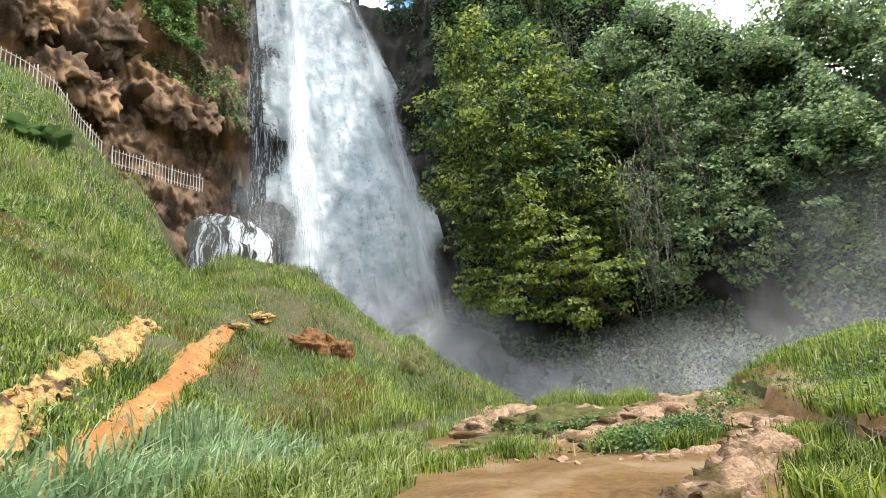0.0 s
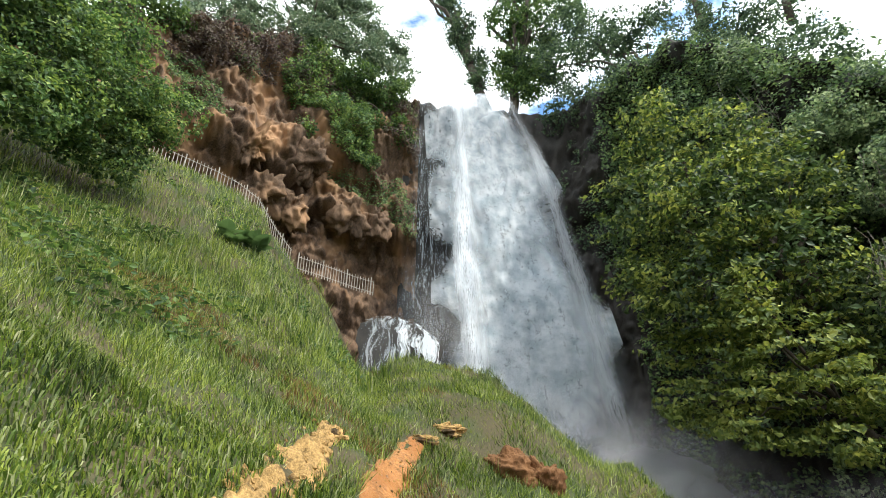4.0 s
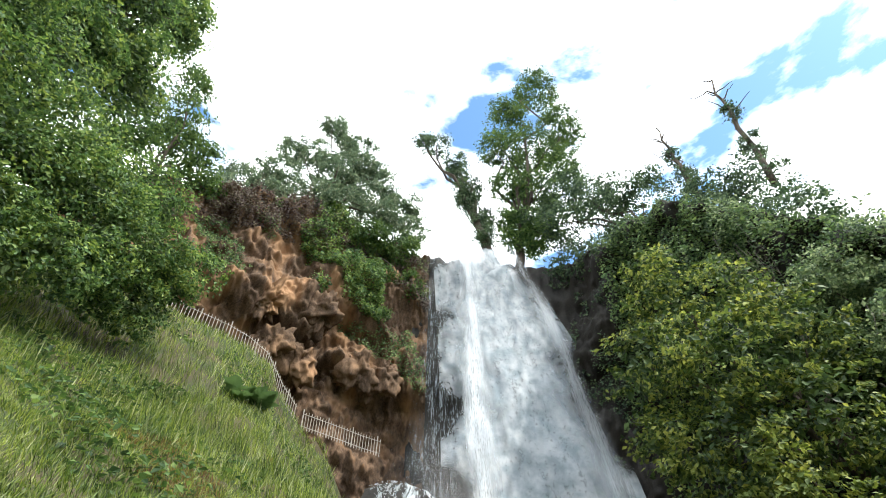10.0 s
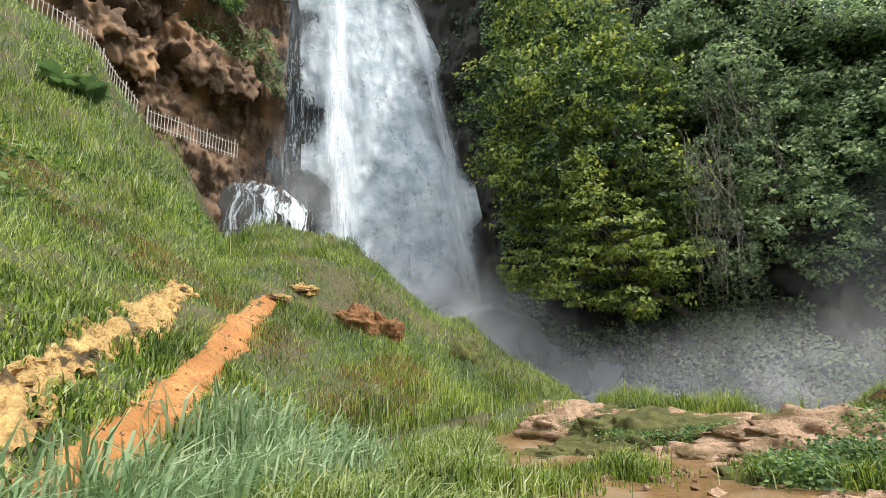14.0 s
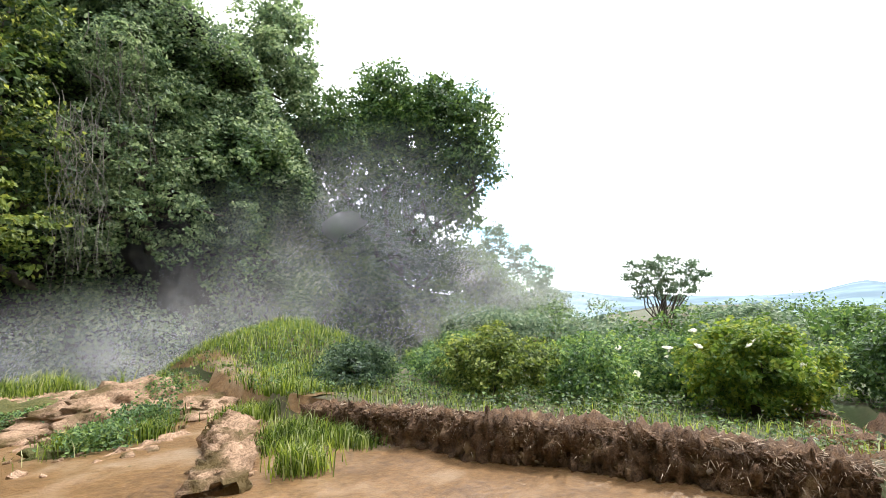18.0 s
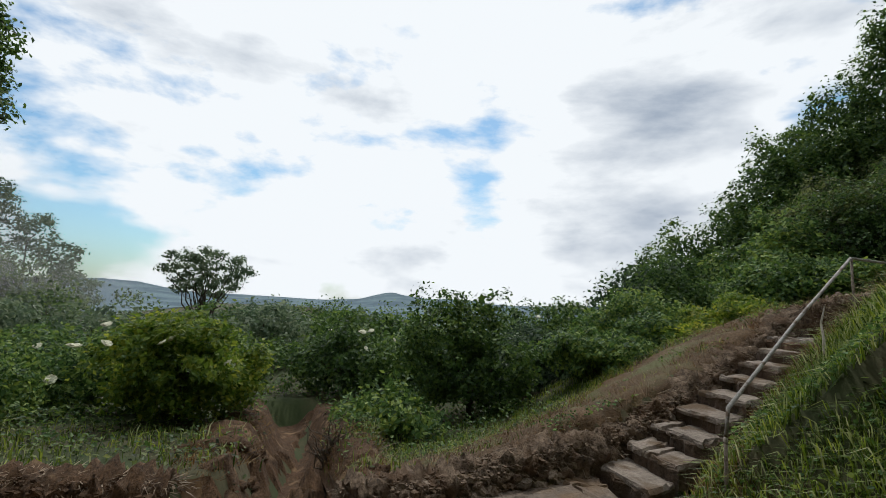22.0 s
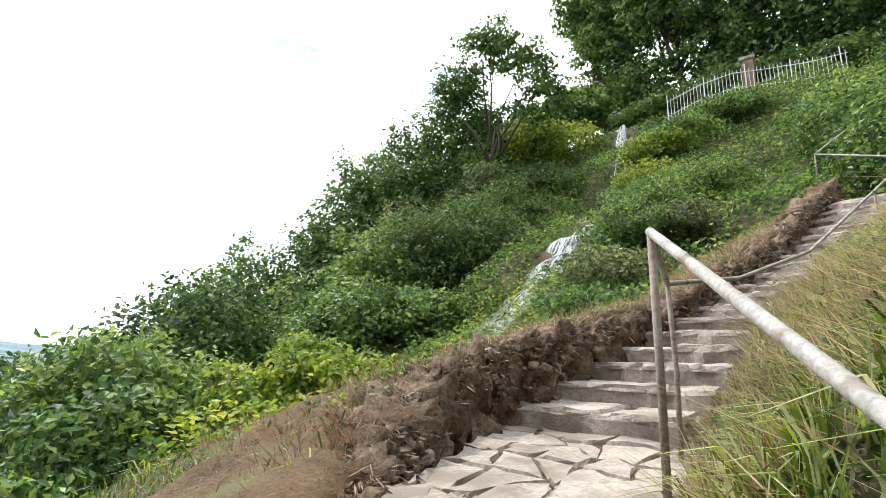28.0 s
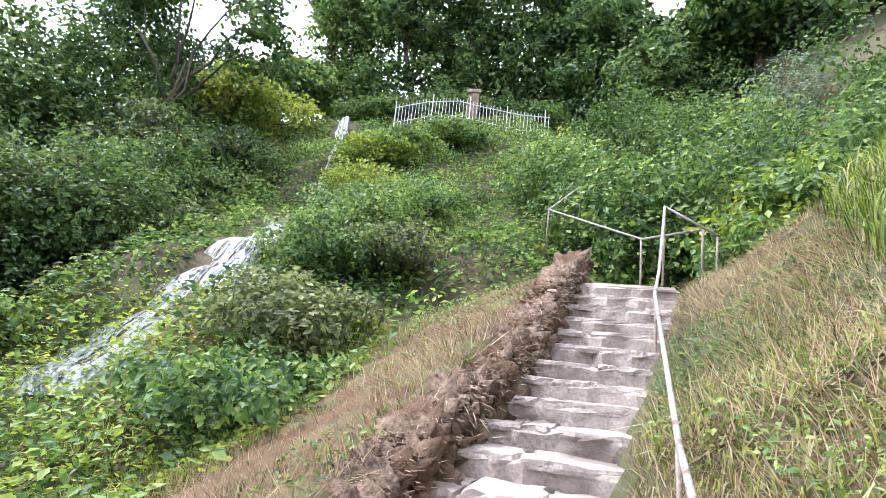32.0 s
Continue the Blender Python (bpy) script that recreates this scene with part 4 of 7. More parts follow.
tree("shrub", "dense dark ivy shrub over the cliff edge", "shrub", blobs_at([(-9, 43.5, 39, 2.6, 2.2), (-3, 44, 38, 3, 2.4), (3, 43.5, 37, 3, 2.4), (-2, 39.5, 36.5, 3, 2.4), (5, 39.5, 35.5, 3, 2.4), (11, 41.5, 36, 2.8, 2.4), (16, 40.5, 36, 2.8, 2.6), (10, 36.5, 34, 3, 2.6), (17, 36, 34, 3, 2.8), (-8, 39, 38.5, 2.4, 2.2), (-8, 47, 39.5, 2.6, 2.4), (-4, 46, 39, 2.6, 2.2), (-12, 44.5, 40, 1.8, 1.8)]), 30000, 0.28, LEAF_DARK, base=tuple(pol(3, 38, 38)), trunk=0.3)
tree("shrub", "pale green scrub on top of the cliff", "shrub", blobs_at([(-58, 45, 37, 2.0, 1.5), (-53, 47, 38, 2.2, 1.8), (-52.5, 49.5, 38, 1.6, 1.4), (-46, 48.5, 38, 2.2, 2.0), (-47, 53.5, 38.5, 1.6, 1.8), (-40, 47.5, 39, 2.4, 2.0), (-40.5, 50, 39, 1.8, 1.6), (-34, 46, 39.5, 2.2, 1.6), (-36, 47.5, 39.5, 1.4, 1.2), (-59, 43, 35.5, 2.2, 1.5), (-54, 44, 37, 2.4, 1.6), (-49, 45, 37.5, 2.4, 1.6), (-43, 45.5, 38, 2.6, 1.8), (-37.5, 45, 38.5, 2.4, 1.8), (-32, 44, 39, 2.0, 1.4), (-44, 50, 38.5, 2.0, 1.6), (-42.5, 52, 38.5, 2.0, 1.8), (-49.5, 50.5, 38.5, 1.8, 1.6), (-38, 49.5, 39, 1.8, 1.6)]), 44000, 0.27, LEAF_PALE, base=tuple(pol(-46, 43, 38)), trunk=0.22)
tree("shrub", "hanging green shrub over the cliff face", "shrub", blobs_at([(-38, 42.5, 38, 2.4, 2.2), (-33, 41.5, 38.5, 2.2, 2.0), (-37, 38.5, 37.4, 1.8, 1.8), (-44, 44, 37.5, 2, 1.4), (-36, 35, 37.2, 1.2, 1.6), (-31.5, 38, 38.5, 1.3, 1.8), (-51, 43, 36.5, 1.8, 1.2), (-57, 42, 35, 1.6, 1.0)]), 14000, 0.24, LEAF_TREE, base=tuple(pol(-38, 41, 38.5)), trunk=0.2)
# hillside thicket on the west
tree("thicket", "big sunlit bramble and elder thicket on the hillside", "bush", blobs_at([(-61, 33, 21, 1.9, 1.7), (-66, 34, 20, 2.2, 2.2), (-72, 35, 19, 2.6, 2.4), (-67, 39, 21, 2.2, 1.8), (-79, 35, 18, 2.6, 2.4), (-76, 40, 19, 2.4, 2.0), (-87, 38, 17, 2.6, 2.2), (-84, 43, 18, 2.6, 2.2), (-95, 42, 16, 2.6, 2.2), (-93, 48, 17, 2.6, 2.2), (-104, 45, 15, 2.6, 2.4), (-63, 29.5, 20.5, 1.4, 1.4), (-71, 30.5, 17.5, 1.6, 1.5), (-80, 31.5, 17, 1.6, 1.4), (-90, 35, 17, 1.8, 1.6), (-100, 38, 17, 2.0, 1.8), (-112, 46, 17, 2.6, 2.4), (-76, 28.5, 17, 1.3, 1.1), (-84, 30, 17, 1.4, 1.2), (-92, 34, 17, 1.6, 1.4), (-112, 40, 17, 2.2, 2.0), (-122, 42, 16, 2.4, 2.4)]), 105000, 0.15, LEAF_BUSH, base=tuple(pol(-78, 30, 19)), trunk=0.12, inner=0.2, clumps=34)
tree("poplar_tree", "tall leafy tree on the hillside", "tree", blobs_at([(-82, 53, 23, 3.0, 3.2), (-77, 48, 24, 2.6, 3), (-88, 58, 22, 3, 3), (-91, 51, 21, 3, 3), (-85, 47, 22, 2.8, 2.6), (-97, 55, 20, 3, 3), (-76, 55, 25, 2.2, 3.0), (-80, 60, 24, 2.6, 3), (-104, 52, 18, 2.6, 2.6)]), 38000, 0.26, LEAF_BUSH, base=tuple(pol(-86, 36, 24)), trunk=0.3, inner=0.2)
tree("poplar_tree", "smaller dark tree on the cliff edge beside the thicket", "tree", blobs_at([(-69, 47.5, 31, 2.2, 2.8), (-65, 44.5, 32, 2.0, 2.2), (-69.5, 51, 31.5, 1.4, 1.8), (-73, 45, 29, 2.4, 2.6), (-62, 42.5, 33, 1.4, 1.6)]), 10000, 0.26, LEAF_TREE, base=tuple(pol(-68, 38, 31)), trunk=0.25)


def dead_tree(az, el0, el1, d, lean, seed):
    e = thing("dead_tree", "bare dead tree with ivy round its trunk", "tree", "dead trees on the cliff", at=tuple(pol(az, el0, d)))
    a, b = pol(az, el0, d), pol(az + lean, el1, d)
    p = limb_path(a, b, 0.15, 8)
    part("trunk", tube(p, list(np.linspace(0.3, 0.06, 8)), 7), BARK, e, smooth=True)
    r = np.random.default_rng(seed)
    for k in range(9):
        s = p[3 + k % 5]
        t = s + np.array([r.uniform(-2.2, 2.2), r.uniform(-1, 1), r.uniform(0.6, 2.4)])
        part("branch", tube(limb_path(s, t, 0.12, 5), list(np.linspace(0.08, 0.018, 5)), 5), BARK, e)
    V, F = clumped([(p[2], 0.8, 1.7), (p[4], 0.6, 1.3)], 1500, 0.22, 30)
    put("ivy_sleeve", fast_mesh("ivy_sleeve", V, F, LEAF_DARK), e)


dead_tree(17.5, 40, 51.5, 36, 0.6, 1)
dead_tree(9.5, 41, 49.5, 37, -1.0, 2)


def ivy_on(P, O, name, label, n, size, mat, lo, hi, thresh, scale=0.22, puff=1.1):
    """Leaves over a rock face where the noise asks for them."""
    nv, nu = P.shape[:2]
    i, j = rng.uniform(lo[1] * (nv - 2), hi[1] * (nv - 2), n * 3), rng.uniform(lo[0] * (nu - 2), hi[0] * (nu - 2), n * 3)
    a, b = i.astype(int), j.astype(int)
    fi, fj = (i - a)[:, None], (j - b)[:, None]
    q = P[a, b] * (1 - fi) * (1 - fj) + P[a + 1, b] * fi * (1 - fj) + P[a, b + 1] * (1 - fi) * fj + P[a + 1, b + 1] * fi * fj
    k = fbm(q * scale + 31, 3)
    keep = np.where(k > thresh)[0][:n]
    q, o, k = q[keep], O[a[keep], b[keep]], k[keep]
    q = q + o * (rng.uniform(0, 1, len(q)) * puff * (0.25 + np.clip(fbm(q * 0.6 + 7, 2) + 0.5, 0, 1.5)))[:, None] + rng.normal(size=q.shape) * 0.1
    V, F = leaf_quads(q, o * 0.7 + rng.normal(size=q.shape) * 0.5 + [0, 0, 0.55], size)
    tagged(put(name, fast_mesh(name, V, F, mat)), label, "ivy", kind="stuff")


ivy_on(RIGHT, RIGHT_OUT, "cliff_ivy", "dense dark ivy hanging down the east cliff", 70000, 0.26, LEAF_IVY, (0.12, 0.06), (1, 1), -0.35)
ivy_on(RIGHT, RIGHT_OUT, "cliff_top_ivy", "thick ivy over the brow of the east cliff", 30000, 0.26, LEAF_IVY, (0.1, 0.6), (0.75, 1), -0.9, 0.3, 1.8)
ivy_on(RIGHT, RIGHT_OUT, "cliff_fern", "dark ferns on the cliff beside the fall", 9000, 0.24, LEAF_DARK, (0.02, 0.3), (0.3, 1), 0.1, 0.3, 0.8)
ivy_on(RIGHT, RIGHT_OUT, "cliff_creeper", "lighter creeper tumbling down the east cliff", 52000, 0.22, LEAF_CREEPER, (0.3, 0.05), (0.95, 1), -0.08, 0.3, 2.6)
ivy_on(LEFT, LEFT_OUT, "dry_cliff_scrub", "brown dry scrub hanging from the cliff's brow", 16000, 0.22, LEAF_BROWN, (0.05, 0.78), (1, 1), -0.25, 0.4, 1.3)
ivy_on(LEFT, LEFT_OUT, "cliff_creeper", "green creeper trailing over the cliff face", 12000, 0.24, LEAF_BUSH, (0.5, 0.6), (0.8, 1), 0.0, 0.5, 1.6)
ivy_on(LEFT, LEFT_OUT, "cliff_scrub", "green scrub growing out of the tufa cliff", 9000, 0.2, LEAF_IVY, (0.2, 0.5), (1, 1), 0.42, 0.28, 0.8)


# ---- stairs ----
def lerp(a, b, t):
    return np.array(a, float) + (np.array(b, float) - np.array(a, float)) * t


def slab_bm(poly, z0, z1, jitter=0.02, cut=3):
    """A stone slab with a wavy outline, worn edges and an uneven top."""
    bm = bmesh.new()
    ring = []
    n = len(poly)
    for i in range(n):
        a, b = np.array(poly[i], float), np.array(poly[(i + 1) % n], float)
        for k in range(cut):
            p = a + (b - a) * k / cut
            ring.append(p + rng.normal(size=2) * jitter)
    c = np.mean(ring, 0)
    lo = [bm.verts.new((*p, z0)) for p in ring]
    mi = [bm.verts.new((*(p + rng.normal(size=2) * jitter * 0.5), z1 - 0.03 + rng.normal() * 0.006)) for p in ring]
    hi = [bm.verts.new((*(c + (p - c) * 0.95), z1 + rng.normal() * 0.008)) for p in ring]
    m = len(ring)
    for i in range(m):
        j = (i + 1) % m
        bm.faces.new((lo[i], lo[j], mi[j], mi[i]))
        bm.faces.new((mi[i], mi[j], hi[j], hi[i]))
    bm.faces.new(hi)
    bm.faces.new(lo[::-1])
    bmesh.ops.recalc_face_normals(bm, faces=bm.faces)
    return bm


def flight(label, edges, rise_from, stone, riser):
    """edges: (left, right, height) of each nosing, from the foot up; the last one is the landing's."""
    st = thing("stone_stairs", label, "stairs", kind="structure", at=(float(edges[0][0][0]), float(edges[0][0][1]), rise_from))
    for k in range(len(edges) - 1):
        (l0, r0, z), (l1, r1, _) = edges[k], edges[k + 1]
        back = 0.06
        L1, R1 = lerp(l0, l1, 1 + back), lerp(r0, r1, 1 + back)
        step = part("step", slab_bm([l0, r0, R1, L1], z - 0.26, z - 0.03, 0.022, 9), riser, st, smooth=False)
        # tread stones
        cuts = np.r_[0, np.sort(rng.uniform(0.2, 0.8, rng.integers(0, 3))), 1]
        for a, b in zip(cuts[:-1], cuts[1:]):
            if b - a < 0.08:
                continue
            g = 0.012
            q = [lerp(l0, r0, a + g), lerp(l0, r0, b - g), lerp(L1, R1, b - g), lerp(L1, R1, a + g)]
            part("tread_stone", slab_bm(q, z - 0.06, z + rng.normal() * 0.006, 0.014, 5), stone, step)
    return st


FL, FR = lambda n: lerp((7.12, -5.4), (8.5, -8.68), (n - 1) / 8), lambda n: lerp((6.32, -5.53), (7.8, -8.62), (n - 1) / 8)
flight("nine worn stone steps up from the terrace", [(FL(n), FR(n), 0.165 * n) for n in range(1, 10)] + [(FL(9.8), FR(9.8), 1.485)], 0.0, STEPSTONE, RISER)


def upper_edges():
    out, s = [], 0.0
    run = [max(0.21, 0.58 - 0.027 * k) for k in range(18)]
    total = sum(run[:-1])
    for k in range(18):
        u = s / total
        bend = 0.35 * math.sin(u * math.pi)
        l, r = lerp((9.42, -11.15), (7.07, -17.35), u), lerp((8.05, -10.95), (5.9, -17.05), u)
        out.append((l + [bend, 0], r + [bend, 0], 1.485 + 0.168 * (k + 1)))
        s += run[k]
    l, r, z = out[-1]
    out.append((l + np.array([-0.35, -0.9]), r + np.array([-0.35, -0.9]), z))
    return out


UPPER = upper_edges()
flight("long flight of worn stone steps climbing the hillside", UPPER, 1.48, STONE, STONE)


def landing():
    e = thing("stair_landing", "stair landing paved with irregular flagstones", "paving", kind="structure", at=(8.4, -9.8, 1.4))
    quad = [np.array(p) for p in ((8.75, -8.75), (7.7, -8.5), (7.75, -11.1), (9.6, -11.3))]
    n, m = 5, 6
    jit = rng.normal(size=(m + 1, n + 1, 2)) * 0.07
    def pt(i, j):
        a, b = lerp(quad[0], quad[1], j / n), lerp(quad[3], quad[2], j / n)
        return lerp(a, b, i / m) + (jit[i, j] if 0 < i < m and 0 < j < n else 0)
    for i in range(m):
        for j in range(n):
            q = [pt(i, j), pt(i, j + 1), pt(i + 1, j + 1), pt(i + 1, j)]
            c = np.mean(q, 0)
            part("flagstone", slab_bm([c + (p - c) * 0.93 for p in q], 1.3, 1.47 + rng.normal() * 0.008, 0.015, 3), STONE, e)
    part("bedding", slab_bm(quad, 1.0, 1.44, 0.02, 6), EARTH, e)


landing()


# ---- low walls ----
def rock_mesh(seed, rough=0.25):
    bm = bmesh.new()
    bmesh.ops.create_cube(bm, size=0.8)
    bmesh.ops.subdivide_edges(bm, edges=list(bm.edges), cuts=2, use_grid_fill=True)
    for v in bm.verts:
        v.co = v.co.lerp(v.co.normalized() * 0.5, 0.45)
    P = np.array([v.co for v in bm.verts])
    d = 1 + rough * fbm(P * 1.7 + seed * 9.1, 3)
    for v, k in zip(bm.verts, d):
        v.co *= k
    me = bpy.data.meshes.new("rock")
    for f in bm.faces:
        f.smooth = False
    bm.to_mesh(me)
    bm.free()
    return me


ROCKS = []
for _m in (WALLSTONE, PINKROCK):
    ROCKS.append([rock_mesh(k) for k in range(6)])
    for me in ROCKS[-1]:
        me.materials.append(_m)


WALLS = []


def wall_core(name, label, pts, width, mat, parent=None, category="wall", lump=0.1):
    """A rough bank of earth and rubble along pts of (x, y, foot, top)."""
    pts = np.array(pts, float)
    seg = np.hypot(*np.diff(pts[:, :2], axis=0).T)
    s = np.r_[0, np.cumsum(seg)]
    n = int(s[-1] / 0.032) + 2
    t = np.linspace(0, s[-1], n)
    c = np.stack([np.interp(t, s, pts[:, k]) for k in range(4)], 1)
    c[:, :2] = np.stack([np.convolve(np.pad(c[:, k], 14, "edge"), np.ones(29) / 29, "valid") for k in (0, 1)], 1)
    tan = np.gradient(c[:, :2], axis=0)
    tan /= np.hypot(*tan.T)[:, None]
    nor = np.stack([-tan[:, 1], tan[:, 0]], 1)
    half = [(0.62, 0.0), (0.6, 0.12), (0.57, 0.25), (0.56, 0.38), (0.53, 0.5), (0.52, 0.62), (0.5, 0.74), (0.47, 0.86), (0.4, 0.94), (0.3, 1.0), (0.18, 1.02), (0.07, 1.03)]
    prof = [(-a, h) for a, h in half] + half[::-1]
    rows = []
    for u, h in prof:
        q = c[:, :2] + nor * u * width
        rows.append(np.c_[q, c[:, 2] - 0.15 + (c[:, 3] - c[:, 2] + 0.15) * h])
    P = np.stack(rows, 1)
    m = len(prof)
    q = P.reshape(-1, 3)
    k = lump * (0.4 * fbm(q * 1.7, 3) + 0.7 * np.abs(fbm(q * 5.0, 3)) + 0.9 * np.abs(fbm(q * 13, 3)) + 0.5 * fbm(q * 27, 2) - 0.5)
    side = np.repeat(nor[:, None], m, 1).reshape(-1, 2) * np.tile([p[0] * 2 for p in prof], n)[:, None]
    q[:, :2] += side * k[:, None] * 1.2
    q[:, 2] += k * np.tile([p[1] for p in prof], n)
    i = (np.arange(n - 1)[:, None] * m + np.arange(m - 1)).ravel()
    f = np.stack([i, i + 1, i + m + 1, i + m], 1)
    ends = [[j, j + 1, m - 2 - j, m - 1 - j] for j in range(m // 2 - 1)]
    f = np.concatenate([f, np.array(ends), (n - 1) * m + np.array(ends)[:, ::-1]])
    ob = put(name, fast_mesh(name, q, f, mat, True), parent)
    WALLS.append(c)
    return ob, c, nor


def stones_on(wall, c, nor, width, count, size, kind, faces=(0.5, -0.5, 0.0)):
    """Stones bedded in a wall's faces and top."""
    for k in range(count):
        i = rng.integers(0, len(c))
        w = faces[rng.integers(0, len(faces))]
        h = rng.uniform(0.15, 0.85) if w else 1.0
        p = c[i, :2] + nor[i] * width * (w + rng.normal() * 0.05 if w else rng.uniform(-0.36, 0.36))
        z = c[i, 2] + (c[i, 3] - c[i, 2]) * h
        s = size * rng.uniform(0.5, 1.3)
        m = Matrix.LocRotScale((p[0], p[1], z - 0.04), Euler((rng.normal() * 0.35, rng.normal() * 0.35, rng.uniform(0, 6.28))), (s, s * rng.uniform(0.6, 1), s * rng.uniform(0.35, 0.6)))
        put("stone", ROCKS[kind][rng.integers(0, 6)], wall, m=m)


def rubble(wall, c, nor, width, n, size, mat, inner=-1.0):
    """Small broken stones crusting a wall's top and faces."""
    i = rng.integers(0, len(c), n)
    w = np.where(rng.uniform(0, 1, n) < 0.6, rng.uniform(-0.5, 0.5, n), np.where(rng.uniform(0, 1, n) < 0.75, inner, -inner) * 0.53)
    top = np.abs(w) < 0.5
    h = np.where(top, 1.0 - 0.5 * np.clip(np.abs(w) - 0.3, 0, 1), rng.uniform(0.1, 0.95, n))
    p = np.c_[c[i, :2] + nor[i] * (w * width)[:, None], c[i, 2] + (c[i, 3] - c[i, 2]) * h]
    cube = np.array([(x, y, z) for x in (-1, 1) for y in (-1, 1) for z in (-1, 1)], float) * 0.5
    s = size * rng.uniform(0.4, 1.3, n) ** 1.3
    v = cube[None] * rng.uniform(0.5, 1.25, (n, 8, 3)) * s[:, None, None]
    a = rng.uniform(0, 6.28, n)
    x, y = v[..., 0].copy(), v[..., 1].copy()
    v[..., 0], v[..., 1] = x * np.cos(a)[:, None] - y * np.sin(a)[:, None], x * np.sin(a)[:, None] + y * np.cos(a)[:, None]
    v[..., 2] = v[..., 2] * 0.7 + x * rng.uniform(-0.4, 0.4, (n, 1))
    v = (v + p[:, None]).reshape(-1, 3)
    f = np.array([(0, 1, 3, 2), (4, 6, 7, 5), (0, 4, 5, 1), (2, 3, 7, 6), (0, 2, 6, 4), (1, 5, 7, 3)])
    F = (np.arange(n)[:, None, None] * 8 + f[None]).reshape(-1, 4)
    ob = put("rubble", fast_mesh("rubble", v, F, mat), wall)
    ob["kind"] = "stuff"


def build_walls():
    pts = [(5.35, 5.0, -0.05, 0.28), (5.4, 3.4, 0, 0.4), (5.5, 2.0, 0, 0.44), (5.7, 0.6, 0, 0.46), (5.88, -0.8, 0, 0.44), (6.0, -1.75, 0, 0.36)]
    w, c, nor = wall_core("terrace_wall", "", pts, 0.5, EARTH)
    tagged(w, "low rubble wall matted with brown earth and roots", "wall", kind="structure")
    stones_on(w, c, nor, 0.5, 34, 0.1, 0)
    rubble(w, c, nor, 0.5, 1500, 0.04, EARTH)
    pts = [(6.3, -2.75, -0.1, 0.18), (6.75, -3.9, -0.1, 0.2), (7.25, -5.0, 0, 0.32), (7.64, -5.95, 0.15, 0.44), (8.08, -6.9, 0.45, 0.76), (8.7, -8.35, 0.95, 1.26), (9.5, -9.7, 1.35, 1.8), (9.8, -10.5, 1.4, 1.98), (9.61, -11.2, 1.5, 2.18), (9.33, -12.7, 1.8, 2.38), (9.03, -13.7, 2.2, 2.58), (8.8, -14.2, 2.4, 2.8), (8.46, -14.9, 2.7, 3.15), (7.93, -16.0, 3.2, 3.62), (7.45, -17.0, 3.8, 4.4), (7.0, -17.9, 4.2, 4.9)]
    w, c, nor = wall_core("stair_parapet", "", pts, 0.44, PARAPET, lump=0.13)
    tagged(w, "rough rubble parapet wall beside the stairs", "wall", kind="structure")
    stones_on(w, c, nor, 0.46, 300, 0.15, 0, (0.5, -0.5, 0.0))
    rubble(w, c, nor, 0.46, 6500, 0.045, PARAPET)
    # pinkish tufa rib by the pool
    w, c, nor = wall_core("channel_wall", "", [(2.9, 3.3, -0.15, 0.06), (3.4, 4.0, -0.15, 0.13), (3.9, 4.7, -0.15, 0.17), (4.5, 5.7, -0.15, 0.2)], 0.5, PINKROCK)
    tagged(w, "pinkish tufa rib beside the mud pool", "wall", kind="structure")
    stones_on(w, c, nor, 0.42, 24, 0.16, 1)


build_walls()


# ---- hand rails ----
def rail(label, runs, posts, group=""):
    e = thing("handrail", label, "handrail", group, at=tuple(posts[0][0]))
    for r in runs:
        part("rail_pipe", tube(r, 0.0175, 10), GREYPIPE, e, smooth=True)
    for a, b in posts:
        part("post", tube([a, lerp(a, b, 0.5) + rng.normal(size=3) * 0.01, b], 0.0155, 9), RUSTPIPE, e, "rusty dark post", smooth=True)


def build_rails():
    z = lambda x, y: high(x, y)
    rail("worn grey pipe handrail beside the lower steps", [[(5.87, -5.94, 0.7), (5.9, -5.99, 0.98), (6.72, -7.42, 1.74), (7.6, -9.02, 2.55)]], [((5.86, -5.93, 0.0), (5.87, -5.94, 0.75)), ((7.62, -9.06, 1.35), (7.6, -9.03, 2.55))], "handrails")
    rail("worn grey pipe handrail beside the upper steps", [[(7.6, -9.02, 2.55), (7.92, -10.5, 2.53)], [(7.92, -10.5, 2.53), (7.71, -12.0, 2.72), (7.25, -13.6, 3.15), (6.55, -16.0, 4.25), (6.3, -16.6, 4.6), (5.85, -17.7, 5.72)], [(5.85, -17.7, 5.72), (5.2, -17.6, 5.35)]], [((7.92, -10.5, 1.4), (7.92, -10.5, 2.53)), ((7.25, -13.6, 2.2), (7.25, -13.6, 3.12)), ((6.5, -16.1, 3.3), (6.5, -16.1, 4.28)), ((5.85, -17.75, 4.4), (5.85, -17.7, 5.7)), ((5.2, -17.6, 4.5), (5.2, -17.6, 5.33))], "handrails")
    a, b, c, d = pol(-156.8, 15.2, 7.6, EYE2), pol(-162.7, 14.2, 7.8, EYE2), pol(-172.6, 17.0, 9.2, EYE2), pol(-169.2, 19.6, 10.4, EYE2)
    down = lambda p, h: (p[0], p[1], p[2] - h)
    rail("thin grey pipe rail along the upper landing", [[a, b, c, d]], [(down(b, 1.0), b), (down(c, 0.8), c), (down(a, 0.8), a), (down(d, 0.9), d)], "handrails")


build_rails()
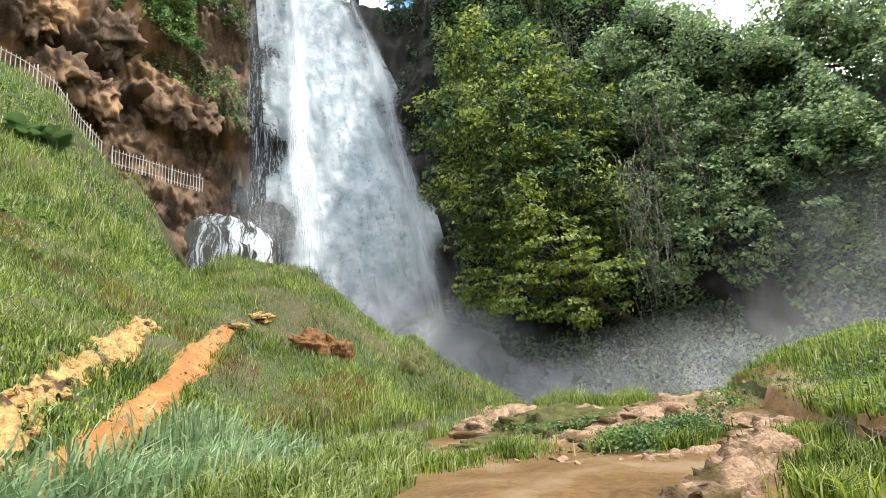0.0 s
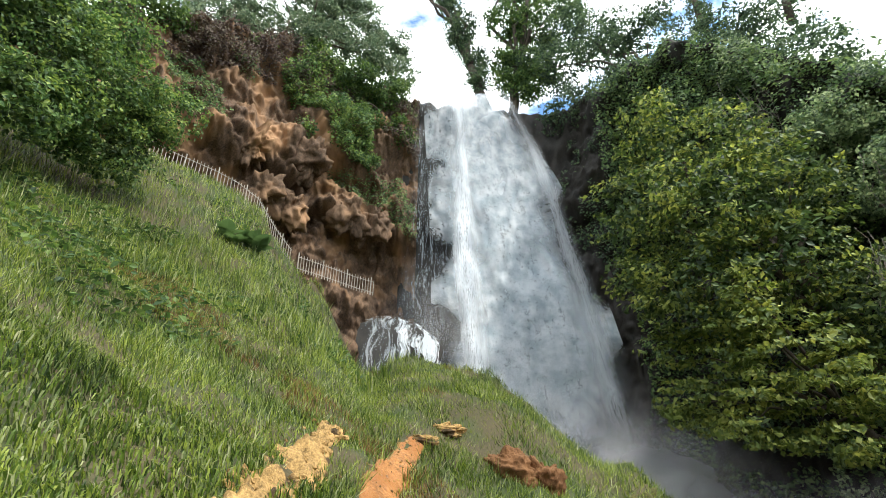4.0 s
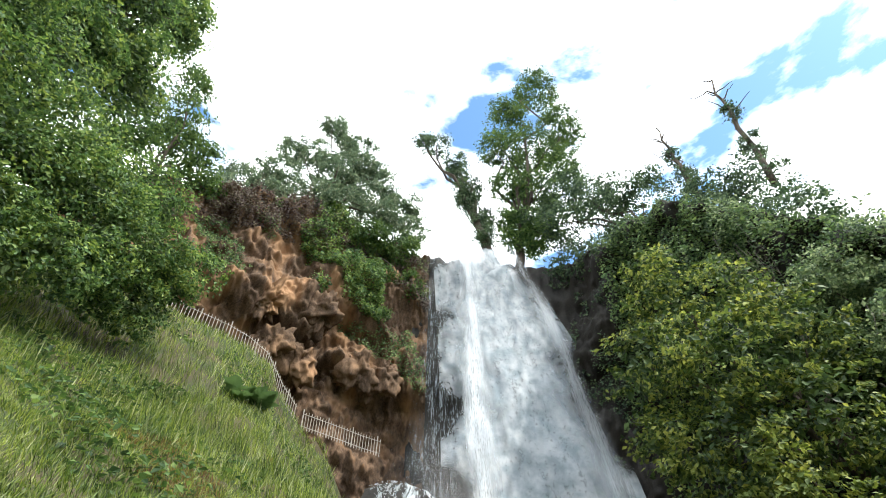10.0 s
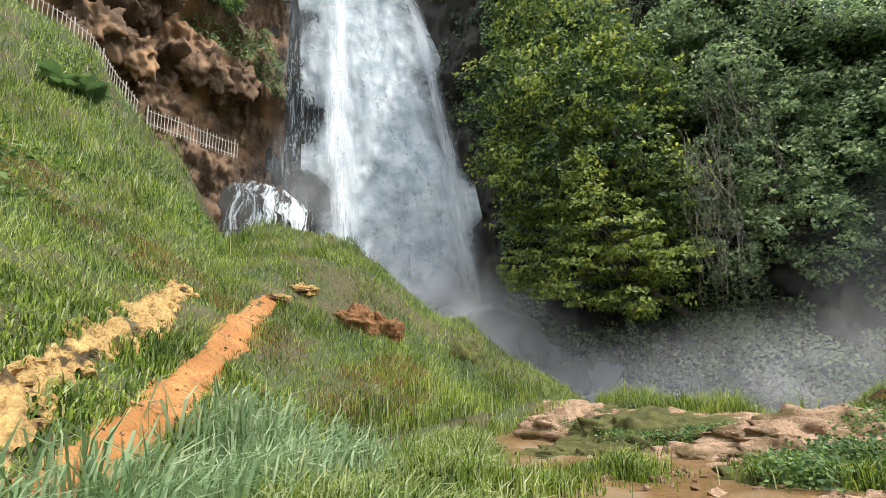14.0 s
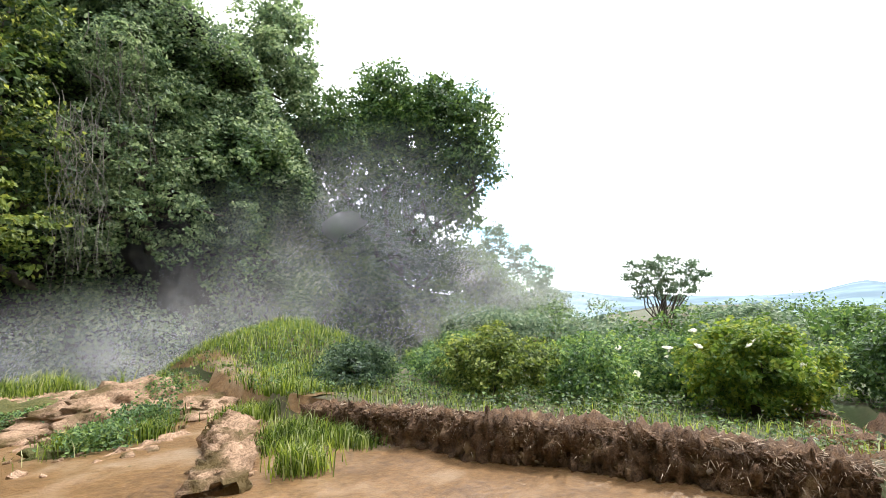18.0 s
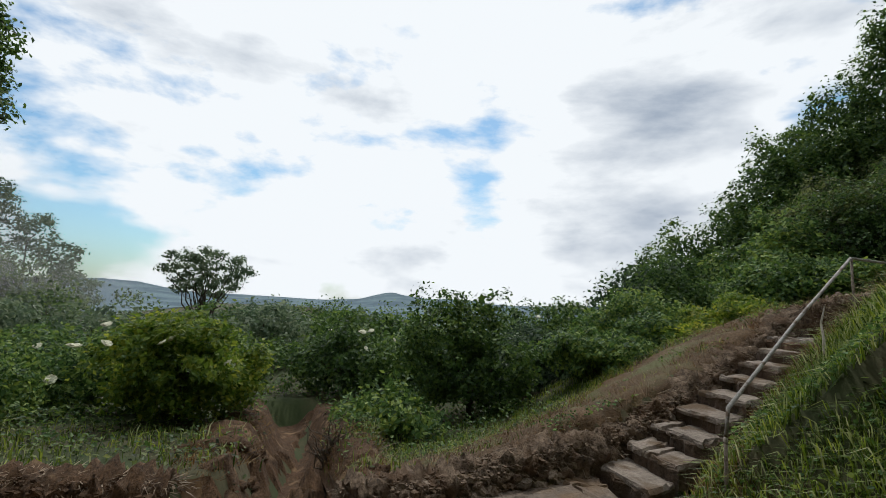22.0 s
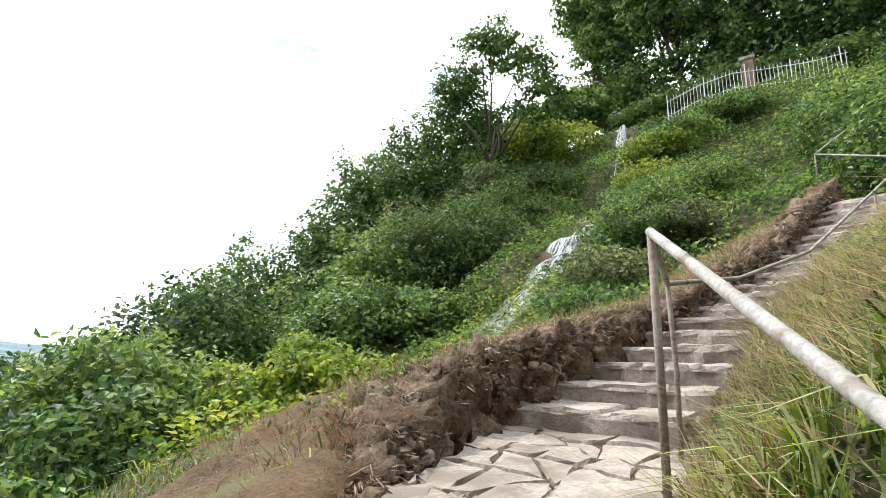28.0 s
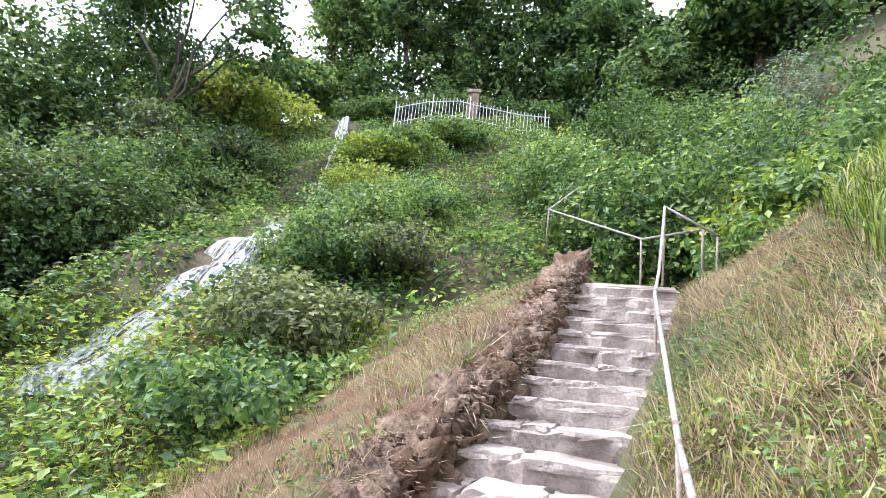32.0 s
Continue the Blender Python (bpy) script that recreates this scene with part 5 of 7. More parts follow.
# ---- mud terrace, trails, tufa ----
def draped(name, label, line, widths, mat, lift=0.03, rough=0.04, category="path", kind="structure", step=0.14, across=10):
    """A strip laid over the land along a line."""
    line = np.array(line, float)
    s = np.r_[0, np.cumsum(np.hypot(*np.diff(line, axis=0).T))]
    n = int(s[-1] / step) + 2
    t = np.linspace(0, s[-1], n)
    c = np.stack([np.interp(t, s, line[:, k]) for k in (0, 1)], 1)
    w = np.interp(t, s, widths)
    tan = np.gradient(c, axis=0)
    tan /= np.hypot(*tan.T)[:, None]
    nor = np.stack([-tan[:, 1], tan[:, 0]], 1)
    u = np.linspace(-1, 1, across)
    edge = 0.42 * fbm(np.stack([t * 2.6, t * 0, t * 0 + s[-1]], 1), 4)
    P = c[:, None] + nor[:, None] * (u[None, :, None] * (w * (1 + edge))[:, None, None])
    q = P.reshape(-1, 2)
    z = land(q[:, 0], q[:, 1]) + lift * (1 - np.tile(np.abs(u) ** 6, n) * 2.2) + rough * (np.abs(fbm(np.c_[q * 2.6, q[:, 0] * 0], 4)) + 0.5 * fbm(np.c_[q * 9, q[:, 0] * 0], 3))
    i = (np.arange(n - 1)[:, None] * across + np.arange(across - 1)).ravel()
    f = np.stack([i, i + 1, i + across + 1, i + across], 1)
    return tagged(put(name, fast_mesh(name, np.c_[q, z], f, mat, True)), label, category, kind=kind)


TRAIL = [(-2.6, 2.6), (-3.3, 4.0), (-3.9, 5.6), (-4.85, 7.9), (-5.45, 9.9), (-5.65, 10.7)]
TUFA = [(-3.6, 2.8), (-4.4, 4.2), (-5.05, 5.6), (-5.75, 7.6), (-6.1, 8.4)]
draped("orange_trail", "trodden orange earth trail up the grassy slope", TRAIL, (0.42, 0.4, 0.34, 0.3, 0.27, 0.22), ORANGE, 0.03, 0.035, step=0.06, across=18)
draped("tufa_rib", "yellow crusted tufa rib beside the trail", TUFA, (0.4, 0.34, 0.3, 0.3, 0.2), YELLOW, 0.03, 0.16, "rock", step=0.06, across=18)


_rim = RIM[4:]
_d = np.gradient(_rim[:, :2], axis=0)
_n = np.stack([-_d[:, 1], _d[:, 0]], 1) / np.hypot(*_d.T)[:, None]
draped("dry_bank", "dry brown soil bank outside the parapet", _rim[:, :2] + _n * 0.95, [0.95] * len(_rim), DRYSOIL, 0.04, 0.05, "bank", step=0.12, across=14)


def build_terrace():
    xs, ys = np.arange(-2.4, 6.3, 0.13), np.arange(-5.7, 13.5, 0.13)
    X, Y = np.meshgrid(xs, ys)
    p = np.stack([X.ravel(), Y.ravel()], 1)
    z = land(p[:, 0], p[:, 1])
    d1, s1, _, _ = along(p, TOE)
    wet = fbm(np.c_[p * 0.7, p[:, 0] * 0], 4)
    z = z + 0.055 + 0.035 * wet + 0.02 * fbm(np.c_[p * 3.3, p[:, 0] * 0 + 4], 3)
    z = np.where((s1 < 0.35), z - 0.35, z)
    q = np.c_[p, z]
    n = len(xs)
    i = (np.arange(len(ys) - 1)[:, None] * n + np.arange(n - 1)).ravel()
    f = np.stack([i, i + 1, i + n + 1, i + n], 1)
    d2, s2, _, _ = along(p, RIM)
    ok = (s2 < 0.15) | (p[:, 1] > 5.2)
    f = f[ok[f].all(1)]
    tagged(put("mud_terrace", fast_mesh("mud_terrace", q, f, MUD, True)), "ochre mud terrace with shallow silt", "ground", kind="structure")
    # paved apron before the steps
    ap = thing("stone_apron", "cracked stone apron at the foot of the steps", "paving", kind="structure", at=(5.3, -3.2, 0.0))
    part("bedding", slab_bm([(3.0, -1.5), (5.9, -1.6), (6.4, -3.0), (7.0, -5.3), (5.6, -5.5), (3.2, -4.2)], -0.15, 0.056, 0.01, 9), APRON, ap, "trodden stony ground")
    jit = rng.normal(size=(10, 11, 2)) * 0.11
    at = lambda i, j: np.array([2.9 + 0.42 * i + 0.1 * j, -1.35 - 0.44 * j]) + jit[i, j]
    for i in range(9):
        for j in range(9):
            q = [at(i, j), at(i, j + 1), at(i + 1, j + 1), at(i + 1, j)]
            c = np.mean(q, 0)
            if c[0] + 0.45 * c[1] < 1.4 or along(c[None], RIM)[1][0] > -0.3 or along(c[None], TOE)[1][0] < 0.15 or rng.uniform() < 0.4:
                continue
            part("flagstone", slab_bm([c + (p - c) * 0.985 for p in q], -0.1, 0.061 + rng.normal() * 0.004, 0.016, 6), APRON, ap)
    bm = slab_bm([(5.0, -1.75), (5.6, -1.9), (6.35, -2.85), (5.6, -3.1), (4.6, -2.4)], -0.15, 0.085, 0.02, 5)
    part("concrete_slab", bm, APRON, ap, "broken grey concrete slab")


build_terrace()


def crag(name, label, at, size, mat, seed, n=72, flat=0.6, category="rock", lump=0.3, tagit=True):
    """A tufa boulder: a noise-worked dome sunk in the ground."""
    u, v = np.meshgrid(np.linspace(0, 2 * math.pi, n, endpoint=False), np.linspace(0, 1, n // 2))
    r = np.sin(v * math.pi * 0.68) ** 0.8
    P = np.stack([r * np.cos(u), r * np.sin(u), np.cos(v * math.pi * 0.68) * flat], -1).reshape(-1, 3)
    k = 1 + lump * fbm(P * 1.6 + seed, 3) + 0.3 * np.abs(fbm(P * 3.4 + seed, 3)) + 0.1 * fbm(P * 11 + seed, 3)
    P = P * k[:, None] * np.array(size)
    P[:, 2] -= 0.12 * size[2]
    m = n // 2
    i = (np.arange(m - 1)[:, None] * n + np.arange(n)).ravel()
    j = (np.arange(m - 1)[:, None] * n + (np.arange(n) + 1) % n).ravel()
    f = np.stack([i, i + n, j + n, j], 1)
    ob = put(name, fast_mesh(name, P, f, mat, True))
    ob.location = at
    return tagged(ob, label, category)


def rocks():
    for k, (x, y, z, sx, sy, sz, mt, lb) in enumerate((
        (0.9, 11.6, -0.45, 1.1, 0.8, 0.9, PINKROCK, "low tufa boulder at the pool's edge"),
        (2.3, 10.6, -0.4, 1.3, 0.9, 0.95, MOSS, "mossy tufa boulder beside the pool"),
        (3.2, 11.9, -0.3, 2.0, 1.0, 0.75, PINKROCK, "flat ochre tufa ledge"),
        (3.9, 8.1, -0.25, 1.1, 0.8, 0.65, PINKROCK, "pitted tufa outcrop above the mud"),
        (4.6, 9.2, -0.1, 1.5, 0.9, 0.7, PINKROCK, "broken tufa ledge with hollows"),
        (3.3, 7.1, -0.3, 0.9, 0.6, 0.5, MOSS, "mossy tufa hump in the mud"),
        (5.6, 7.6, -0.1, 1.2, 0.8, 0.45, PINKROCK, "crumbling pinkish tufa bank"),
        (0.6, 14.8, -0.5, 1.3, 1.0, 0.7, PINKROCK, "brown tufa rim of the plunge pool"),
        (2.6, 14.6, -0.4, 1.2, 0.9, 0.6, MOSS, "mossy rim of the plunge pool"),
        (-2.6, 15.4, 0.9, 1.0, 0.9, 1.7, MOSS, "brown mossy rock on the crest"),
        (-5.4, 16.3, 2.6, 1.3, 0.9, 1.8, MOSS, "dark mossy brow of the crest"),
        (-4.2, 12.1, 2.6, 0.55, 0.45, 0.62, REDMOSS, "rusty red moss cushion on a rock"),
        (-3.6, 12.6, 2.4, 0.4, 0.35, 0.62, REDMOSS, "rusty red moss cushion"),
        (-5.9, 12.4, 3.0, 0.6, 0.4, 0.3, YELLOW, "pale tufa stone in the grass"),
        (-6.3, 13.6, 3.5, 0.6, 0.4, 0.3, YELLOW, "pale tufa stone in the grass"),
        (-5.75, 10.95, 2.7, 0.4, 0.2, 0.2, YELLOW, "flat stone at the head of the trail"),
        (7.3, 5.4, -0.25, 0.9, 0.6, 0.7, MOSS, "dark moss-grown boulder with a hollow"),
        (2.95, 3.0, -0.1, 0.3, 0.25, 0.2, PINKROCK, "small stone in the mud"),
        (1.6, 12.6, -0.4, 1.4, 0.9, 0.5, PINKROCK, "flat ochre tufa ledge in the mud"),
        (4.2, 10.6, -0.2, 1.6, 1.0, 0.5, PINKROCK, "flat ochre tufa ledge in the mud"),
        (2.8, 8.9, -0.35, 1.2, 0.7, 0.4, PINKROCK, "low tufa ledge worn by water"),
        (5.2, 9.9, 0.0, 1.2, 0.8, 0.5, PINKROCK, "broken tufa ledge below the mound"),
        (3.6, 6.2, -0.25, 0.8, 0.5, 0.35, PINKROCK, "small worn tufa ledge"),
        (1.0, 9.2, -0.4, 0.9, 0.6, 0.4, MOSS, "dark mossy tufa hump in the mud"),
        (4.3, -0.6, -0.1, 0.42, 0.26, 0.22, EARTH, "clod of earth and stones by the wall"),
    )):
        crag("tufa_rock", lb, (x, y, min(z, high(x, y) - 0.02)), (sx, sy, sz), mt, 3.7 * k)
    for k, (az, el, d) in enumerate(((-48, 29, 35.2), (-44.5, 28, 35.5), (-37.5, 28, 36.8), (-50, 33.5, 35), (-43, 33.5, 36), (-35, 27.5, 37.2))):
        ob = crag("hanging_tufa", "hanging lump of orange tufa on the cliff", tuple(pol(az, el, d)), (1.5, 1.0, 1.7), CLIFF, 5.1 * k, 64, 1.0, "rock", 0.55)
        ob.rotation_euler = (math.pi, 0, 0)


rocks()


# ---- grass ----
def blades(name, label, pts, tall, wide, mat, bend=0.6, two=True, pale=0.13):
    """Grass blades at ground points (n,2); tall: metres by blade."""
    n = len(pts)
    if mat is GRASS and pale:
        k = rng.uniform(0, 1, n) < pale
        blades(name, label.replace("grass", "grass with pale heads"), pts[k], tall[k] * 1.12, wide * 1.1, GRASS_PALE, bend, two, 0)
        pts, tall, n = pts[~k], tall[~k], int((~k).sum())
    z = land(pts[:, 0], pts[:, 1]) - 0.03
    clump = fbm(np.c_[pts * 1.4, z * 0 + 3], 3)
    tall = tall * (1 + 0.45 * clump)
    b = np.c_[pts, z]
    a = rng.uniform(0, 2 * math.pi, n)
    lean = np.stack([np.cos(a), np.sin(a), 0 * a], 1) * (rng.uniform(0.1, 1, n) ** 1.1 * bend)[:, None] + np.stack([0.1 * clump, 0.08 * fbm(np.c_[pts * 0.9, z * 0 + 8], 2), 0 * z], 1)
    side = np.stack([-np.sin(a + 0.9), np.cos(a + 0.9), 0 * a], 1) * (wide * rng.uniform(0.7, 1.3, n))[:, None] * 0.5
    h = tall[:, None]
    up = np.array([0, 0, 1.0])
    m = b + h * (0.68 * up + 0.34 * lean)
    t = b + h * ((1 - 0.38 * np.linalg.norm(lean, axis=1))[:, None] * up + 1.0 * lean)
    if two:
        V = np.stack([b - side, b + side, m + side * 0.9, m - side * 0.9, t + side * 0.15, t - side * 0.15], 1).reshape(-1, 3)
        k = np.arange(n)[:, None] * 6
        F = np.concatenate([k + [0, 1, 2, 3], k + [3, 2, 4, 5]])
    else:
        V = np.stack([b - side, b + side, t], 1).reshape(-1, 3)
        F = np.arange(3 * n).reshape(-1, 3)
    tagged(put(name, fast_mesh(name, V, F, mat)), label, "grass", kind="stuff")


def off_path(p, keep=0.0):
    a, _, _, _ = along(p, np.c_[np.array(TRAIL), np.zeros(len(TRAIL))])
    b, _, _, _ = along(p, np.c_[np.array(TUFA), np.zeros(len(TUFA))])
    return (a > 0.2 + keep + 0.1 * np.clip((5 - p[:, 1]) / 3, 0, 1)) & (b > 0.16)


def scatter(x0, x1, y0, y1, n, test):
    p = np.stack([rng.uniform(x0, x1, n), rng.uniform(y0, y1, n)], 1)
    return p[test(p)]


def is_hill(p):
    d, s, _, _ = along(p, TOE)
    return (s < -0.08) & (d > 0.08)


LAMP_CLEARING = np.array([(10.95, -13.95, 0), (10.1, -12.95, 0)])


def herbs(name, label, p, size, mat, tall, puff=0.25):
    """Broad low leaves scattered over ground points, off the clearing at the floodlight."""
    p = p[along(p, LAMP_CLEARING)[0] > 0.42]
    z = land(p[:, 0], p[:, 1])
    c = np.c_[p, z + rng.uniform(0.02, 1, len(p)) * tall * (0.6 + 0.6 * fbm(np.c_[p * 0.8, z * 0], 2))]
    V, F = leaf_quads(c, rng.normal(size=(len(p), 3)) * 0.45 + [0.15, -0.1, 1.0], size)
    tagged(put(name, fast_mesh(name, V, F, mat)), label, "plants", kind="stuff")


def build_grass():
    dist = lambda p: np.hypot(p[:, 0] + 0.4, p[:, 1])
    crest = lambda p: along(p, CREST)[1] < 0.5
    near = scatter(-9, 1.5, -8.5, 9, 150000, lambda p: is_hill(p) & off_path(p) & (dist(p) < 8.5) & crest(p))
    blades("meadow_grass", "tall green grass on the near slope", near, rng.uniform(0.1, 0.25, len(near)), 0.02, GRASS, 1.1)
    mid = scatter(-17, 1.5, -12, 18, 330000, lambda p: is_hill(p) & off_path(p) & (dist(p) >= 8) & (rng.uniform(0, 1, len(p)) < np.clip(1.35 - dist(p) / 26, 0.3, 1)) & crest(p))
    blades("meadow_grass", "tall green grass on the slope", mid, rng.uniform(0.12, 0.3, len(mid)), 0.027, GRASS, 1.0, two=False)
    far = scatter(-32, -9, -14, 32, 80000, lambda p: is_hill(p) & crest(p) & (dist(p) > 15))
    blades("meadow_grass", "rough grass on the upper hillside", far, rng.uniform(0.3, 0.65, len(far)), 0.035, GRASS, two=False)
    # grass along the foot of the slope
    toe = scatter(-2.8, 1.2, 1, 15, 9000, lambda p: (np.abs(along(p, TOE)[1]) < 0.75) & (rng.uniform(0, 1, len(p)) < 0.8))
    blades("meadow_grass", "lush grass at the foot of the slope", toe, rng.uniform(0.25, 0.6, len(toe)), 0.016, GRASS)
    toe = scatter(-2.8, 0.6, 2.3, 13, 42000, lambda p: (along(p, TOE)[1] > -0.1) & (p[:, 0] + 0.35 * fbm(np.c_[p * 0.9, p[:, 0] * 0], 2) < np.interp(p[:, 1], (2.3, 4.3, 6, 8, 11, 13), (-0.2, 0.3, -0.1, -0.6, -0.9, -1.1))))
    blades("meadow_grass", "thick arching grass spreading from the slope over the mud", toe, rng.uniform(0.22, 0.5, len(toe)), 0.016, GRASS, 1.1, pale=0.25)
    p = scatter(-13, -2, 7, 18, 60000, lambda p: is_hill(p) & crest(p) & off_path(p) & (fbm(np.c_[p * 0.45, p[:, 0] * 0 + 6], 3) > 0.38))
    blades("rusty_grass", "patches of rust-brown dry grass on the slope", p, rng.uniform(0.1, 0.26, len(p)), 0.022, RUSTGRASS, two=False)
    # beside the stairs
    st = scatter(0, 7.8, -15, -4.5, 100000, lambda p: is_hill(p) & (along(p, TOE)[0] < 4.5) & (rng.uniform(0, 1, len(p)) < np.where(p[:, 1] < -9.2, 0.34, 1)))
    blades("stair_grass", "long grass on the bank above the steps", st, rng.uniform(0.08, 0.2, len(st)), 0.011, GRASS, 1.5, pale=0.25)
    st = scatter(2, 7.6, -11, -4.8, 36000, lambda p: is_hill(p) & (along(p, TOE)[0] < 3.5))
    herbs("stair_weeds", "leafy weeds in the grass beside the lower steps", st, 0.05, LEAF_BUSH, 0.24)
    st = scatter(2, 7.9, -19, -8.6, 150000, lambda p: is_hill(p) & (along(p, TOE)[0] < 3.0))
    blades("dry_stair_grass", "dry straw on the bank beside the upper steps", st[::2], rng.uniform(0.06, 0.2, len(st[::2])), 0.012, STRAW, 1.8, False)
    blades("dry_stair_grass", "bleached straw lying on the bank beside the upper steps", st[1::2], rng.uniform(0.08, 0.3, len(st[1::2])), 0.012, PALESTRAW, 2.0, False)
    st = scatter(1.5, 7.2, -18, -9, 30000, lambda p: is_hill(p) & (along(p, TOE)[0] > 1.5) & (along(p, TOE)[0] < 4.2))
    blades("stair_grass", "lush green grass higher up the bank", st, rng.uniform(0.25, 0.6, len(st)), 0.014, GRASS)
    st = scatter(1.5, 7.7, -19, -9.6, 42000, lambda p: is_hill(p) & (along(p, TOE)[0] < 4.5) & (fbm(np.c_[p * 0.9, p[:, 0] * 0], 2) > -0.1))
    herbs("bank_weeds", "leafy weeds on the bank beside the upper steps", st, 0.045, LEAF_BUSH, 0.26)
    st = scatter(4.5, 8.0, -18, -5.2, 36000, lambda p: (along(p, TOE)[1] > -0.55) & (along(p, TOE)[1] < 0.06) & (along(p, TOE)[0] < 0.55))
    blades("dry_stair_grass", "brown dry grass hanging over the edge of the steps", st, rng.uniform(0.06, 0.2, len(st)), 0.012, STRAW, 1.4, False)
    st = scatter(5.4, 7.8, -9.2, -5.4, 16000, lambda p: (along(p, TOE)[1] > -0.42) & (along(p, TOE)[1] < 0.1) & (along(p, TOE)[0] < 0.42))
    blades("dry_stair_grass", "rust-brown straw and roots on the cut bank beside the lower steps", st, rng.uniform(0.05, 0.16, len(st)), 0.012, RUSTGRASS, 1.8, False)
    # banks outside the wall and parapet
    out = lambda p, a, b: (along(p, RIM)[1] > 0) & (along(p, RIM)[0] > a) & (along(p, RIM)[0] < b)
    p = scatter(5, 14, -13, 6, 42000, lambda p: out(p, 0.2, 3.5) & (p[:, 1] > -3.4) & (along(p, DITCH)[0] > 0.36))
    k = rng.uniform(0, 1, len(p)) < 0.4
    blades("bank_grass", "green grass behind the low wall", p[k], rng.uniform(0.08, 0.24, int(k.sum())), 0.012, GRASS)
    herbs("wall_weeds", "olive leafy weeds behind the low wall", p[~k], 0.055, LEAF_BRAMBLE, 0.3)
    p = scatter(6.5, 14, -19, -3, 42000, lambda p: out(p, 0.3, 4.5) & (rng.uniform(0, 1, len(p)) < np.where(along(p, RIM)[0] < 1.7, 0.28, 1)))
    p = p[along(p, DITCH)[0] > 0.4]
    blades("bank_grass", "green grass on the bank outside the parapet", p, rng.uniform(0.06, 0.18, len(p)), 0.013, GRASS, 1.4)
    p = scatter(6.5, 13, -19, -3, 170000, lambda p: out(p, 0.1, 2.1))
    low = p[:, 1] > -10.5
    q = p[low][::2]
    blades("dry_bank_grass", "rust-brown mown grass on the bank outside the parapet", q, rng.uniform(0.05, 0.17, len(q)), 0.012, RUSTGRASS, 1.9, False)
    q = p[low][1::3]
    blades("dry_bank_grass", "tangled straw on the bank outside the parapet", q, rng.uniform(0.08, 0.26, len(q)), 0.011, STRAW, 2.1, False)
    q = p[~low][::2]
    blades("dry_bank_grass", "dry straw beside the upper parapet", q, rng.uniform(0.08, 0.26, len(q)), 0.013, STRAW, 2.0, False)
    q = p[~low][1::2]
    blades("dry_bank_grass", "bleached straw beside the upper parapet", q, rng.uniform(0.08, 0.28, len(q)), 0.012, PALESTRAW, 2.1, False)
    k = fbm(np.c_[p * 1.1, p[:, 0] * 0 + 4], 2) > 0.0
    herbs("bank_weeds", "small green weeds dotted over the dry bank", p[k][::5], 0.05, LEAF_BUSH, 0.2)
    # mound by the gorge and tussocks by the pool
    p = scatter(4.5, 17, 5.4, 13, 46000, lambda p: (along(p, CREST)[1] < 0.4) & (land(p[:, 0], p[:, 1]) > 0.12) & (along(p, TOE)[1] > 3))
    blades("mound_grass", "thick grass on the mound beside the gorge", p, rng.uniform(0.1, 0.28, len(p)), 0.016, GRASS)
    herbs("mound_weeds", "dark green weeds over the mound beside the gorge", p[: len(p) // 2], 0.07, LEAF_IVY, 0.28)
    p = scatter(1.8, 5.6, 12, 16.5, 9000, lambda p: (along(p, CREST)[1] < 0.3) & (along(p, CREST)[0] < 1.3))
    blades("mound_grass", "reeds along the rim of the gorge", p, rng.uniform(0.3, 0.75, len(p)), 0.022, GRASS)
    p = np.concatenate([np.array(q) + rng.normal(size=(420, 2)) * [0.28, 0.55] for q in ((-2.3, 3.3), (-2.5, 4.2), (-2.2, 5.2), (-2.6, 2.6), (-2.0, 6.2), (-2.9, 5.8))])
    blades("reed_tuft", "broad blue-green reed leaves beside the trail", p, rng.uniform(0.4, 0.85, len(p)), 0.03, REED, 1.0)
    tus = []
    for x, y, r, k in ((4.55, 4.3, 0.55, 2600), (5.0, 3.6, 0.4, 1500), (3.9, 3.3, 0.3, 800), (1.2, 7.4, 0.8, 3000), (0.2, 6.2, 0.7, 2400), (3.0, 7.0, 0.5, 1100), (4.2, 7.6, 0.5, 1000), (2.4, 10.2, 0.7, 1500), (3.0, 9.9, 0.6, 1200), (3.7, 6.6, 0.3, 700), (-1.2, 8.0, 1.0, 3500), (5.3, 6.3, 0.6, 1600)):
        tus.append(np.array([x, y]) + rng.normal(size=(k, 2)) * r * 0.45)
    p = np.concatenate(tus)
    blades("tussock_grass", "tussocks of green grass standing in the mud", p, rng.uniform(0.12, 0.34, len(p)), 0.014, GRASS)


build_grass()


# ---- low plants and bushes ----
def bush(x, y, top, r, n, size, mat, label, cat="bush", name="bush", lobes=5):
    g = high(x, y)
    h = max(top - g, 0.9)
    bl = []
    for k in range(lobes):
        a = 2 * math.pi * k / lobes + rng.uniform(-0.4, 0.4)
        q = rng.uniform(0.35, 0.65)
        bl.append((np.array([x + math.cos(a) * r * q, y + math.sin(a) * r * q, g + h * rng.uniform(0.35, 0.62)]), r * 0.55, h * 0.36))
    bl.append((np.array([x, y, g + h * 0.74]), r * 0.5, h * 0.28))
    bl.append((np.array([x + rng.normal() * 0.2, y, g + h * 0.22]), r * 0.8, h * 0.24))
    n = int(n * max(1.0, h / 4.5) ** 0.6)
    return tree(name, label, cat, bl, n, size, mat, base=(x, y, g - 0.1), trunk=0.05 + 0.02 * h, clumps=42, flat=0.7, tight=0.1)


